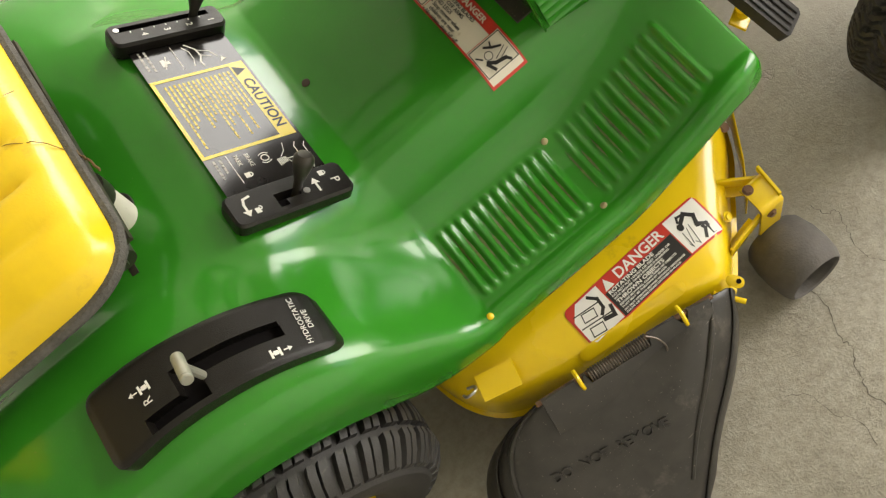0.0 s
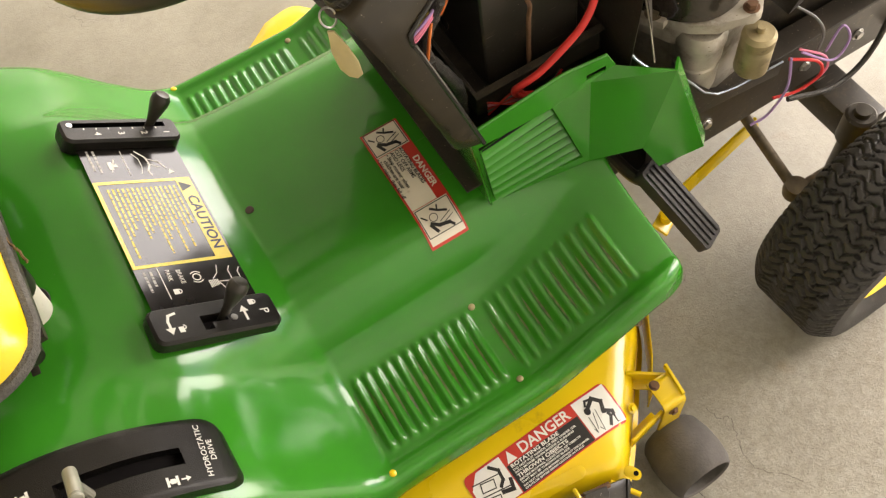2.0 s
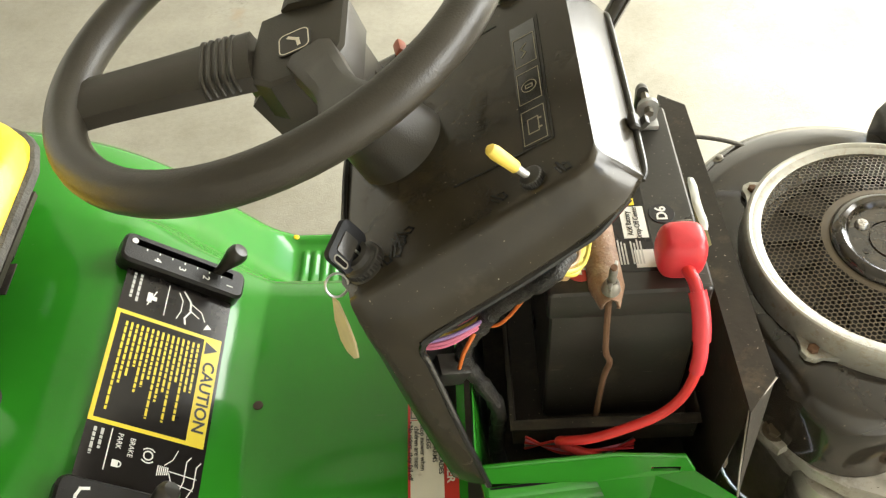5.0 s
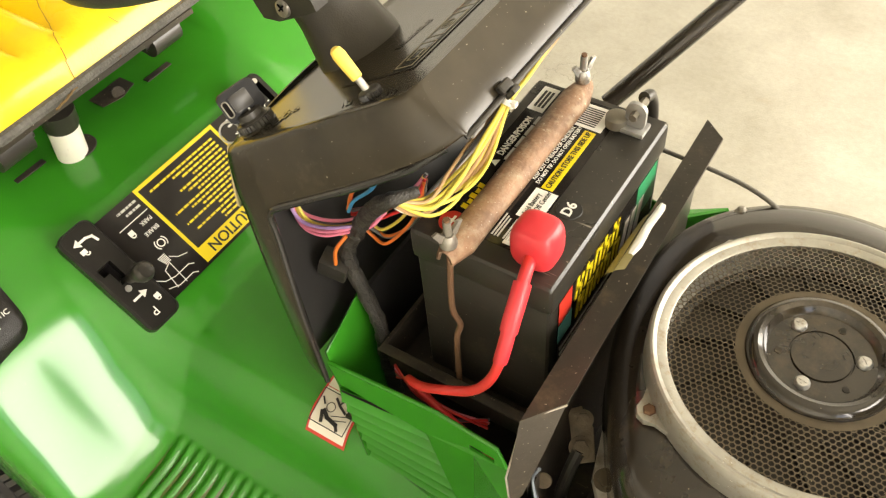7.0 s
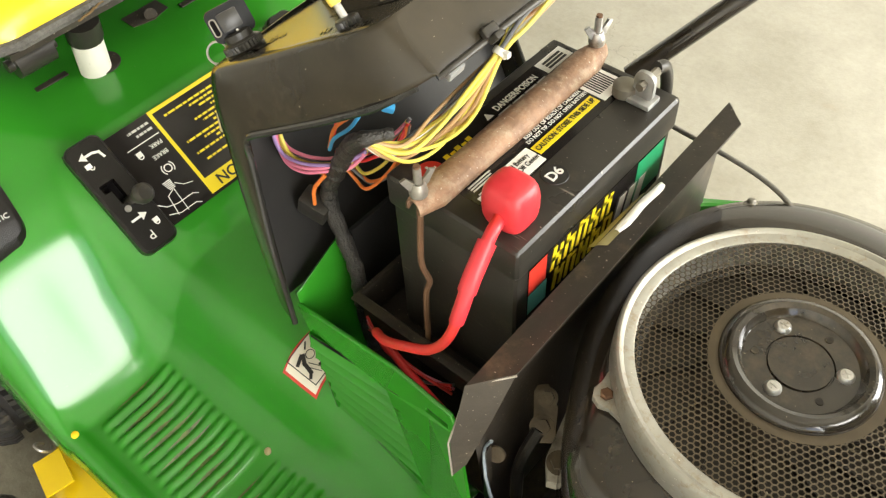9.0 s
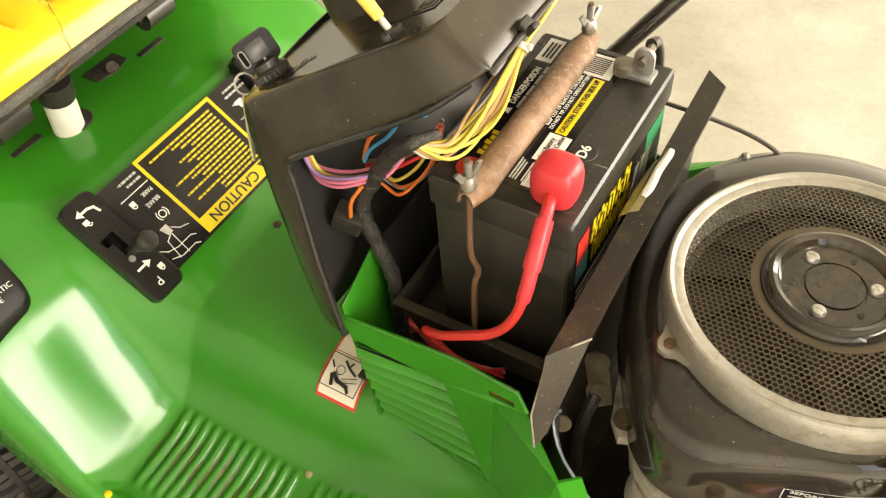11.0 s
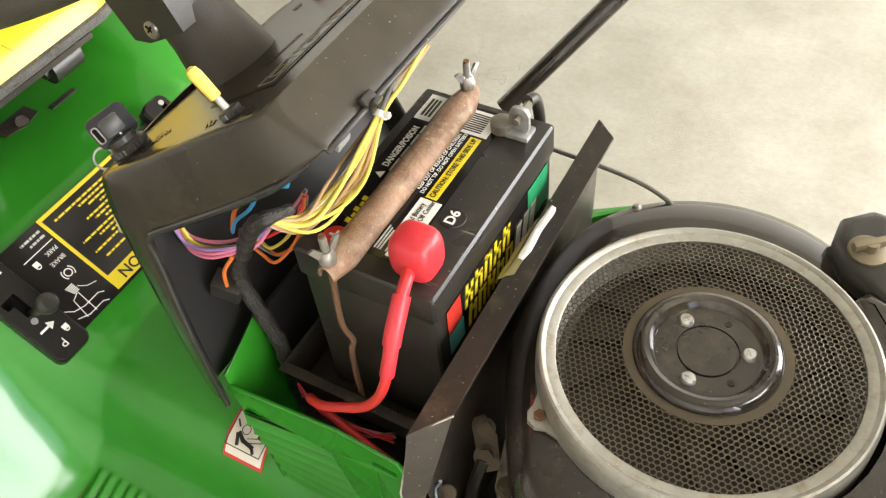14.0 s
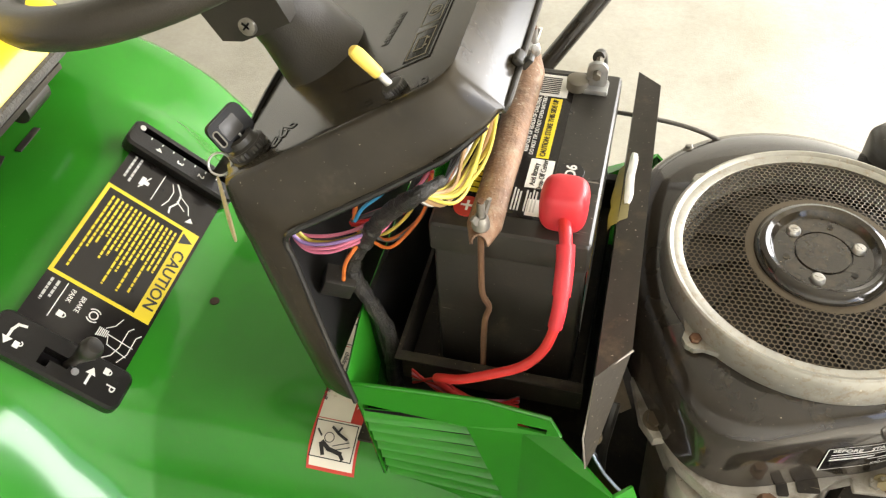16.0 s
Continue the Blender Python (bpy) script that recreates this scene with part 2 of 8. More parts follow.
def concrete():
    m, n, l, b = nodes_of("worn_garage_concrete")
    co = n.new("ShaderNodeTexCoord")
    broad, fine, pits = n.new("ShaderNodeTexNoise"), n.new("ShaderNodeTexNoise"), n.new("ShaderNodeTexNoise")
    for t, s, d in ((broad, 2.6, 9), (fine, 70, 9), (pits, 190, 6)):
        t.inputs["Scale"].default_value, t.inputs["Detail"].default_value = s, d
        t.inputs["Roughness"].default_value = 0.65
        l.new(co.outputs["Object"], t.inputs["Vector"])
    ramp = n.new("ShaderNodeValToRGB")
    ramp.color_ramp.elements[0].position, ramp.color_ramp.elements[0].color = 0.3, (0.246, 0.228, 0.176, 1)
    ramp.color_ramp.elements[1].position, ramp.color_ramp.elements[1].color = 0.72, (0.412, 0.392, 0.326, 1)
    l.new(broad.outputs["Fac"], ramp.inputs["Fac"])
    mul = n.new("ShaderNodeMix")
    mul.data_type, mul.blend_type = "RGBA", "MULTIPLY"
    # the slab is more worn and pitted along the machine's right side
    xyz, worn = n.new("ShaderNodeSeparateXYZ"), n.new("ShaderNodeMapRange")
    l.new(co.outputs["Object"], xyz.inputs[0])
    worn.inputs["From Min"].default_value, worn.inputs["From Max"].default_value = -0.15, -0.55
    worn.inputs["To Min"].default_value, worn.inputs["To Max"].default_value = 0.22, 0.62
    l.new(xyz.outputs["Y"], worn.inputs["Value"])
    l.new(worn.outputs["Result"], mul.inputs["Factor"])
    fr = n.new("ShaderNodeValToRGB")
    fr.color_ramp.elements[0].position, fr.color_ramp.elements[0].color = 0.32, (0.55, 0.53, 0.5, 1)
    fr.color_ramp.elements[1].position, fr.color_ramp.elements[1].color = 0.6, (1, 1, 1, 1)
    l.new(fine.outputs["Fac"], fr.inputs["Fac"])
    l.new(ramp.outputs["Color"], mul.inputs["A"])
    l.new(fr.outputs["Color"], mul.inputs["B"])
    # rust-brown spots
    spot = n.new("ShaderNodeTexNoise")
    spot.inputs["Scale"].default_value, spot.inputs["Detail"].default_value = 5.5, 3
    l.new(co.outputs["Object"], spot.inputs["Vector"])
    sc = n.new("ShaderNodeMapRange")
    sc.inputs["From Min"].default_value, sc.inputs["From Max"].default_value, sc.inputs["To Max"].default_value = 0.68, 0.8, 0.5
    l.new(spot.outputs["Fac"], sc.inputs["Value"])
    sp = n.new("ShaderNodeMix")
    sp.data_type = "RGBA"
    sp.inputs["B"].default_value = (0.30, 0.17, 0.06, 1)
    l.new(sc.outputs["Result"], sp.inputs["Factor"])
    l.new(mul.outputs["Result"], sp.inputs["A"])
    # hairline cracks along the borders of warped cells
    warp = n.new("ShaderNodeTexNoise")
    warp.inputs["Scale"].default_value, warp.inputs["Detail"].default_value = 9, 5
    l.new(co.outputs["Object"], warp.inputs["Vector"])
    wm = n.new("ShaderNodeMix")
    wm.data_type = "RGBA"
    wm.blend_type = "LINEAR_LIGHT"
    wm.inputs["Factor"].default_value = 0.12
    l.new(co.outputs["Object"], wm.inputs["A"])
    l.new(warp.outputs["Color"], wm.inputs["B"])
    cell = n.new("ShaderNodeTexVoronoi")
    cell.feature = "DISTANCE_TO_EDGE"
    cell.inputs["Scale"].default_value = 3.4
    l.new(wm.outputs["Result"], cell.inputs["Vector"])
    cr = n.new("ShaderNodeMapRange")
    cr.inputs["From Min"].default_value, cr.inputs["From Max"].default_value = 0.0, 0.006
    cr.inputs["To Min"].default_value, cr.inputs["To Max"].default_value = 1, 0
    l.new(cell.outputs["Distance"], cr.inputs["Value"])
    gate = n.new("ShaderNodeTexNoise")
    gate.inputs["Scale"].default_value = 2.2
    l.new(co.outputs["Object"], gate.inputs["Vector"])
    gr = n.new("ShaderNodeMapRange")
    gr.inputs["From Min"].default_value, gr.inputs["From Max"].default_value = 0.56, 0.68
    l.new(gate.outputs["Fac"], gr.inputs["Value"])
    both = n.new("ShaderNodeMath")
    both.operation = "MULTIPLY"
    l.new(cr.outputs["Result"], both.inputs[0])
    l.new(gr.outputs["Result"], both.inputs[1])
    ck = n.new("ShaderNodeMix")
    ck.data_type = "RGBA"
    ck.inputs["B"].default_value = (0.20, 0.185, 0.15, 1)
    l.new(both.outputs[0], ck.inputs["Factor"])
    l.new(sp.outputs["Result"], ck.inputs["A"])
    l.new(ck.outputs["Result"], b.inputs["Base Color"])
    rr = n.new("ShaderNodeMapRange")
    rr.inputs["To Min"].default_value, rr.inputs["To Max"].default_value = 0.36, 0.7
    l.new(broad.outputs["Fac"], rr.inputs["Value"])
    l.new(rr.outputs["Result"], b.inputs["Roughness"])
    h = n.new("ShaderNodeMath")
    h.operation = "SUBTRACT"
    l.new(pits.outputs["Fac"], h.inputs[0])
    l.new(both.outputs[0], h.inputs[1])
    bn = n.new("ShaderNodeBump")
    bn.inputs["Strength"].default_value, bn.inputs["Distance"].default_value = 0.26, 0.004
    l.new(worn.outputs["Result"], bn.inputs["Strength"])
    l.new(h.outputs[0], bn.inputs["Height"])
    l.new(bn.outputs["Normal"], b.inputs["Normal"])
    return m


CONCRETE = concrete()
WALL_PAINT = mat("off_white_wall_paint", (0.78, 0.77, 0.72), 0.7, vary=0.06, grain=20, stain=1.5, bump=0.1)
CEILING_PAINT = mat("dull_ceiling_board", (0.40, 0.385, 0.34), 0.8, vary=0.05, grain=20, stain=1.5, bump=0.1)
LAWN = mat("dry_lawn", (0.10, 0.13, 0.04), 0.9, vary=0.35, grain=40, stain=1.2, bump=0.6, bump_scale=60)

# ---- building helpers ----
CL = 0.02  # the machine's centre line


def mesh_of(name, bm, material, smooth=35):
    me = bpy.data.meshes.new(name)
    bmesh.ops.recalc_face_normals(bm, faces=bm.faces)
    bm.to_mesh(me)
    bm.free()
    for mm in material if isinstance(material, (list, tuple)) else [material]:
        me.materials.append(mm)
    if smooth:
        me.polygons.foreach_set("use_smooth", [True] * len(me.polygons))
        me.set_sharp_from_angle(angle=radians(smooth))
    return me


def part(name, bm, material, parent=None, label="", smooth=35):
    """One mesh object under a thing or a part."""
    ob = new(name, mesh_of(name, bm, material, smooth))
    ob.parent = parent
    return tagged(ob, label=label)


def thing(name, label, category, group="", kind=""):
    return tagged(new(name), label, category, group, kind)


def solid(name, bm, material, label, category, group="", kind="", smooth=35):
    return tagged(new(name, mesh_of(name, bm, material, smooth)), label, category, group, kind)


def add_box(bm, c, s, bevel=0.0, m=None, seg=2):
    """A box of size s at c, its edges rounded; m turns it first."""
    mm = Matrix.Translation(c) @ (m or Matrix()) @ Matrix.Diagonal((*s, 1))
    vs = bmesh.ops.create_cube(bm, size=1, matrix=mm)["verts"]
    if bevel:
        es = list({e for v in vs for e in v.link_edges})
        bmesh.ops.bevel(bm, geom=es, offset=bevel, segments=seg, affect="EDGES", profile=0.6)
    return bm


def add_cyl(bm, p0, p1, r0, r1=None, seg=20, caps=True):
    p0, p1 = Vector(p0), Vector(p1)
    d = p1 - p0
    q = Vector((0, 0, 1)).rotation_difference(d.normalized()).to_matrix().to_4x4()
    bmesh.ops.create_cone(bm, cap_ends=caps, segments=seg, radius1=r0, radius2=r0 if r1 is None else r1, depth=d.length, matrix=Matrix.Translation((p0 + p1) / 2) @ q)
    return bm


def add_lathe(bm, profile, c=(0, 0, 0), axis=(0, 0, 1), seg=48, close=False):
    """Turns (radius, height) pairs round an axis through c."""
    q = Vector((0, 0, 1)).rotation_difference(Vector(axis).normalized()).to_matrix().to_4x4()
    m = Matrix.Translation(c) @ q
    rings = []
    for r, h in profile:
        if r < 1e-6:
            rings.append([bm.verts.new(m @ Vector((0, 0, h)))])
        else:
            rings.append([bm.verts.new(m @ Vector((r * math.cos(a), r * math.sin(a), h))) for a in [2 * math.pi * i / seg for i in range(seg)]])
    pairs = list(zip(rings, rings[1:]))
    if close:
        pairs.append((rings[-1], rings[0]))
    for a, b in pairs:
        for i in range(seg):
            j = (i + 1) % seg
            if len(a) == 1 and len(b) == 1:
                continue
            if len(a) == 1:
                bm.faces.new((a[0], b[j], b[i]))
            elif len(b) == 1:
                bm.faces.new((a[i], a[j], b[0]))
            else:
                bm.faces.new((a[i], a[j], b[j], b[i]))
    return bm


def smooth_path(pts, steps=8):
    """A Catmull-Rom line through the points."""
    pts = [Vector(p) for p in pts]
    if len(pts) < 3:
        return pts
    full = [2 * pts[0] - pts[1], *pts, 2 * pts[-1] - pts[-2]]
    out = []
    for i in range(1, len(full) - 2):
        p0, p1, p2, p3 = full[i - 1 : i + 3]
        for k in range(steps):
            t = k / steps
            out.append(0.5 * (2 * p1 + (p2 - p0) * t + (2 * p0 - 5 * p1 + 4 * p2 - p3) * t * t + (3 * p1 - p0 - 3 * p2 + p3) * t**3))
    out.append(pts[-1])
    return out


def add_tube(bm, pts, r, seg=10, steps=8, radii=None, closed=False, caps=True):
    """A round tube along a smooth line through the points."""
    line = smooth_path(pts, steps) if steps > 1 else [Vector(p) for p in pts]
    n = len(line)
    up = Vector((0.13, 0.21, 0.97))
    rings = []
    for i, p in enumerate(line):
        a, b = (line[(i - 1) % n], line[(i + 1) % n]) if closed else (line[max(0, i - 1)], line[min(n - 1, i + 1)])
        d = (b - a).normalized()
        side = d.cross(up)
        if side.length < 1e-3:
            side = d.cross(Vector((1, 0, 0)))
        side.normalize()
        up = side.cross(d).normalized()
        rr = r if radii is None else float(np.interp(i / max(1, n - 1), np.linspace(0, 1, len(radii)), radii))
        rings.append([bm.verts.new(p + rr * (math.cos(t) * side + math.sin(t) * up)) for t in [2 * math.pi * k / seg for k in range(seg)]])
    pairs = list(zip(rings, rings[1:])) + ([(rings[-1], rings[0])] if closed else [])
    for a, b in pairs:
        for i in range(seg):
            bm.faces.new((a[i], a[(i + 1) % seg], b[(i + 1) % seg], b[i]))
    if caps and not closed:
        bm.faces.new(rings[0])
        bm.faces.new(rings[-1])
    return bm


def add_prism(bm, poly, depth, m, bevel=0.0, seg=2):
    """A flat outline (x, y) given depth along z, laid by the pose m."""
    bot = [bm.verts.new(m @ Vector((x, y, 0))) for x, y in poly]
    top = [bm.verts.new(m @ Vector((x, y, depth))) for x, y in poly]
    n = len(poly)
    fs = [bm.faces.new(bot[::-1]), bm.faces.new(top)]
    fs += [bm.faces.new((bot[i], bot[(i + 1) % n], top[(i + 1) % n], top[i])) for i in range(n)]
    if bevel:
        es = list({e for f in fs[1:2] for e in f.edges})
        bmesh.ops.bevel(bm, geom=es, offset=bevel, segments=seg, affect="EDGES", profile=0.6)
    return bm


def rounded(w, h, r, n=5):
    """The outline of a rounded rectangle about the origin."""
    out = []
    for cx, cy, a0 in ((w / 2 - r, h / 2 - r, 0), (-w / 2 + r, h / 2 - r, 90), (-w / 2 + r, -h / 2 + r, 180), (w / 2 - r, -h / 2 + r, 270)):
        out += [(cx + r * math.cos(radians(a0 + 90 * k / n)), cy + r * math.sin(radians(a0 + 90 * k / n))) for k in range(n + 1)]
    return out


def add_grid(bm, rows, closed=False):
    """A skin over rows of points."""
    vs = [[bm.verts.new(p) for p in row] for row in rows]
    for a, b in zip(vs, vs[1:]):
        n = len(a)
        for i in range(n if closed else n - 1):
            j = (i + 1) % n
            bm.faces.new((a[i], a[j], b[j], b[i]))
    return vs


def thicken(ob, t, offset=-1.0):
    m = ob.modifiers.new("thickness", "SOLIDIFY")
    m.thickness, m.offset, m.use_even_offset = t, offset, True
    # the cut edges must not bend the light on the sheet beside them
    w = ob.modifiers.new("flat_shading", "WEIGHTED_NORMAL")
    w.mode, w.keep_sharp = "FACE_AREA", True
    return ob


def frame_at(o, u, v):
    """A pose at o whose x runs along u and whose y lies towards v."""
    u = Vector(u).normalized()
    w = u.cross(Vector(v)).normalized()
    v = w.cross(u)
    m = Matrix((u, v, w)).transposed().to_4x4()
    m.translation = o
    return m


def lettering(name, text, size, m, material, parent, align="CENTER", depth=0.0002, stretch=1.0, bold=0.0):
    """Words in the built-in font, turned into a mesh and laid by the pose m."""
    cu = bpy.data.curves.new(name, "FONT")
    cu.body, cu.size, cu.align_x, cu.align_y, cu.extrude, cu.offset = text, size, align, "CENTER", depth, bold
    cu.resolution_u = 3
    tmp = bpy.data.objects.new("tmp", cu)
    scene.collection.objects.link(tmp)
    me = bpy.data.meshes.new_from_object(tmp.evaluated_get(bpy.context.evaluated_depsgraph_get()))
    bpy.data.objects.remove(tmp)
    bpy.data.curves.remove(cu)
    me.transform(m @ Matrix.Diagonal((stretch, 1, 1, 1)))
    me.name = name
    me.materials.clear()
    me.materials.append(material)
    ob = new(name, me)
    ob.parent = parent
    return ob


def add_flat(bm, poly, m, z=0.0, depth=0.0003):
    """A thin printed patch."""
    return add_prism(bm, poly, depth, m @ Matrix.Translation((0, 0, z)))


def rect(x0, y0, x1, y1):
    return [(x0, y0), (x1, y0), (x1, y1), (x0, y1)]


def bolt_head(bm, c, axis, r=0.006, h=0.005, washer=True):
    if washer:
        add_cyl(bm, c, Vector(c) + Vector(axis).normalized() * 0.0015, r * 1.45, seg=18)
    add_cyl(bm, c, Vector(c) + Vector(axis).normalized() * h, r, seg=6)
    return bm


def mirror_y(p):
    return Vector((p[0], 2 * CL - p[1], p[2]))


# ---- the garage ----
def slab(name, lo, hi, material, label, category):
    bm = bmesh.new()
    add_box(bm, [(a + b) / 2 for a, b in zip(lo, hi)], [b - a for a, b in zip(lo, hi)])
    return solid(name, bm, material, label, category, kind="structure", smooth=0)


bm = bmesh.new()
bmesh.ops.create_grid(bm, x_segments=1, y_segments=1, size=60)
ground = solid("ground", bm, CONCRETE, "worn beige concrete slab with hairline cracks", "floor", kind="structure", smooth=0)
slab("wall_rear", (-3.6, -2.45, 0), (-3.45, 4.2, 2.5), WALL_PAINT, "plain off-white garage wall behind the machine", "wall")
slab("wall_left", (-3.45, 4.05, 0), (2.45, 4.2, 2.5), WALL_PAINT, "plain off-white garage wall", "wall")
# never in view; set close to bounce light onto the machine's right side
slab("wall_right", (-3.45, -2.45, 0), (2.45, -2.3, 2.5), WALL_PAINT, "plain off-white garage wall", "wall")
slab("wall_front", (2.3, -2.3, 2.2), (2.45, 4.05, 2.5), WALL_PAINT, "plain off-white header over the open garage door", "wall")
slab("ceiling", (-3.6, -2.45, 2.5), (2.45, 4.2, 2.6), CEILING_PAINT, "plain dull garage ceiling", "ceiling")


# the plainest cracks in the slab, and a rust stain
def slab_crack(pts, w):
    rng = random.Random(len(pts))
    line = smooth_path([(*q, 0) for q in pts], 6)
    line = [q + Vector((rng.uniform(-1, 1), rng.uniform(-1, 1), 0)) * 0.0022 for q in line]
    bm = bmesh.new()
    rows = []
    for a, b in zip(line, line[1:]):
        n = (b - a).cross(Vector((0, 0, 1))).normalized() * w * rng.uniform(0.3, 1.0)
        rows.append([a - n + Vector((0, 0, 0.0006)), a + n + Vector((0, 0, 0.0006))])
    add_grid(bm, rows)
    part("crack", bm, CRACK_GREY, ground)


CRACK_GREY = mat("crack_shadow", (0.11, 0.10, 0.08), 0.95, vary=0.4, grain=60, bump=0)
slab_crack([(-0.050, -0.545), (-0.056, -0.561), (-0.057, -0.601), (-0.071, -0.625), (-0.077, -0.647), (-0.074, -0.665), (-0.089, -0.685), (-0.095, -0.706), (-0.105, -0.730), (-0.098, -0.770), (-0.120, -0.83)], 0.0011)
slab_crack([(0.041, -0.458), (0.047, -0.484), (0.063, -0.492), (0.054, -0.518), (0.045, -0.543), (0.042, -0.572), (0.051, -0.590), (0.075, -0.612), (0.095, -0.640)], 0.0007)
slab_crack([(-0.20, -0.66), (-0.17, -0.68), (-0.165, -0.72), (-0.145, -0.75), (-0.15, -0.80)], 0.0006)

# ---- the lawn tractor ----
tractor = thing("lawn_tractor", "green and yellow garden tractor standing with its hood open on concrete", "lawn tractor")

# Cross-sections of the pressed fender deck: x, then (half-width, height) from the centre line outwards.
SECTIONS = (
    (0.024, 0.462, 0.458, (0.172, 0.440), (0.215, 0.380), (0.352, 0.362), (0.360, 0.360), (0.366, 0.352), (0.368, 0.335)),
    (0.012, 0.462, 0.458, (0.172, 0.444), (0.221, 0.421), (0.350, 0.399), (0.364, 0.402), (0.376, 0.392), (0.380, 0.355)),
    (-0.03, 0.462, 0.458, (0.173, 0.444), (0.224, 0.410), (0.356, 0.396), (0.372, 0.410), (0.388, 0.402), (0.393, 0.365)),
    (-0.12, 0.462, 0.458, (0.174, 0.443), (0.224, 0.368), (0.360, 0.360), (0.376, 0.373), (0.392, 0.366), (0.397, 0.330)),
    (-0.235, 0.462, 0.458, (0.175, 0.442), (0.224, 0.322), (0.362, 0.315), (0.378, 0.328), (0.394, 0.321), (0.399, 0.286)),
    (-0.35, 0.463, 0.459, (0.176, 0.442), (0.225, 0.320), (0.363, 0.314), (0.379, 0.327), (0.395, 0.320), (0.400, 0.283)),
    (-0.45, 0.465, 0.461, (0.178, 0.444), (0.228, 0.328), (0.364, 0.316), (0.380, 0.328), (0.397, 0.320), (0.402, 0.282)),
    (-0.475, 0.476, 0.472, (0.182, 0.452), (0.234, 0.348), (0.366, 0.333), (0.384, 0.337), (0.400, 0.325), (0.405, 0.283)),
    (-0.53, 0.522, 0.518, (0.188, 0.494), (0.236, 0.417), (0.360, 0.405), (0.386, 0.395), (0.402, 0.360), (0.405, 0.290)),
    (-0.585, 0.562, 0.560, (0.190, 0.540), (0.235, 0.500), (0.356, 0.486), (0.386, 0.466), (0.402, 0.420), (0.405, 0.320)),
    (-0.62, 0.577, 0.576, (0.184, 0.564), (0.228, 0.537), (0.355, 0.526), (0.388, 0.502), (0.403, 0.456), (0.405, 0.360)),
    (-0.70, 0.585, 0.584, (0.165, 0.584), (0.214, 0.590), (0.350, 0.578), (0.388, 0.552), (0.403, 0.512), (0.405, 0.440)),
    (-0.80, 0.588, 0.588, (0.150, 0.592), (0.205, 0.622), (0.345, 0.609), (0.388, 0.582), (0.403, 0.542), (0.405, 0.485)),
    (-0.95, 0.588, 0.588, (0.148, 0.594), (0.203, 0.632), (0.345, 0.619), (0.388, 0.592), (0.403, 0.552), (0.405, 0.495)),
    (-1.10, 0.585, 0.585, (0.148, 0.590), (0.203, 0.610), (0.345, 0.597), (0.388, 0.570), (0.403, 0.530), (0.405, 0.450)),
    (-1.25, 0.580, 0.580, (0.148, 0.580), (0.203, 0.560), (0.345, 0.547), (0.388, 0.520), (0.403, 0.480), (0.405, 0.380)),
)
SEC_X = np.array([s[0] for s in SECTIONS][::-1])
SEC_P = np.array([[(0, s[1]), (0.12, s[2]), *s[3:]] for s in SECTIONS][::-1])


def eased(xs, ys, x):
    """Monotone cubic through the stations."""
    h = np.diff(xs)
    d = np.diff(ys) / h
    m = np.zeros(len(xs))
    for k in range(1, len(xs) - 1):
        m[k] = 0 if d[k - 1] * d[k] <= 0 else 2 * d[k - 1] * d[k] / (d[k - 1] + d[k])
    m[0], m[-1] = d[0], d[-1]
    i = int(np.clip(np.searchsorted(xs, x) - 1, 0, len(h) - 1))
    t = (x - xs[i]) / h[i]
    return (2 * t**3 - 3 * t**2 + 1) * ys[i] + (t**3 - 2 * t**2 + t) * h[i] * m[i] + (3 * t**2 - 2 * t**3) * ys[i + 1] + (t**3 - t**2) * h[i] * m[i + 1]


def section(x):
    """The half cross-section at x, its corners rounded."""
    pts = [np.array([eased(SEC_X, SEC_P[:, k, c], x) for c in (0, 1)]) for k in range(SEC_P.shape[1])]
    for _ in range(3):
        out = [pts[0]]
        for a, b in zip(pts, pts[1:]):
            out += [0.75 * a + 0.25 * b, 0.25 * a + 0.75 * b]
        pts = out + [pts[-1]]
    return np.array(pts)


RIB = 0.0186


def rib(x, w):
    """The raised cross ribs of the two foot-rest fields."""
    for lo, hi in ((-0.447, -0.252), (-0.232, -0.040)):
        if lo < x < hi:
            n = 12 if lo < -0.4 else 11
            s = ((x - lo) / (hi - lo) * n) % 1
            bump = math.sin(math.pi * s) ** (1.6 if lo < -0.4 else 4)
            edge = np.clip((w - 0.240) / 0.010, 0, 1) * np.clip((0.356 - w) / 0.010, 0, 1)
            return (0.0055 if lo < -0.4 else 0.0038) * bump * edge
    return 0.0


def left_w(w):
    """The tunnel and the foot rest reach further out on the left."""
    return w + float(np.interp(w, [0.10, 0.175, 0.23, 0.38], [0.0, 0.045, 0.040, 0.015]))


def deck_z(x, y):
    """Height of the deck under a place."""
    s = section(x)
    w = abs(y - CL)
    return float(np.interp(w, s[:, 0], s[:, 1]))


def deck_at(x, y, up=0.0):
    e = 0.004
    n = Vector((-(deck_z(x + e, y) - deck_z(x - e, y)) / (2 * e), -(deck_z(x, y + e) - deck_z(x, y - e)) / (2 * e), 1)).normalized()
    return Vector((x, y, deck_z(x, y))) + up * n, n


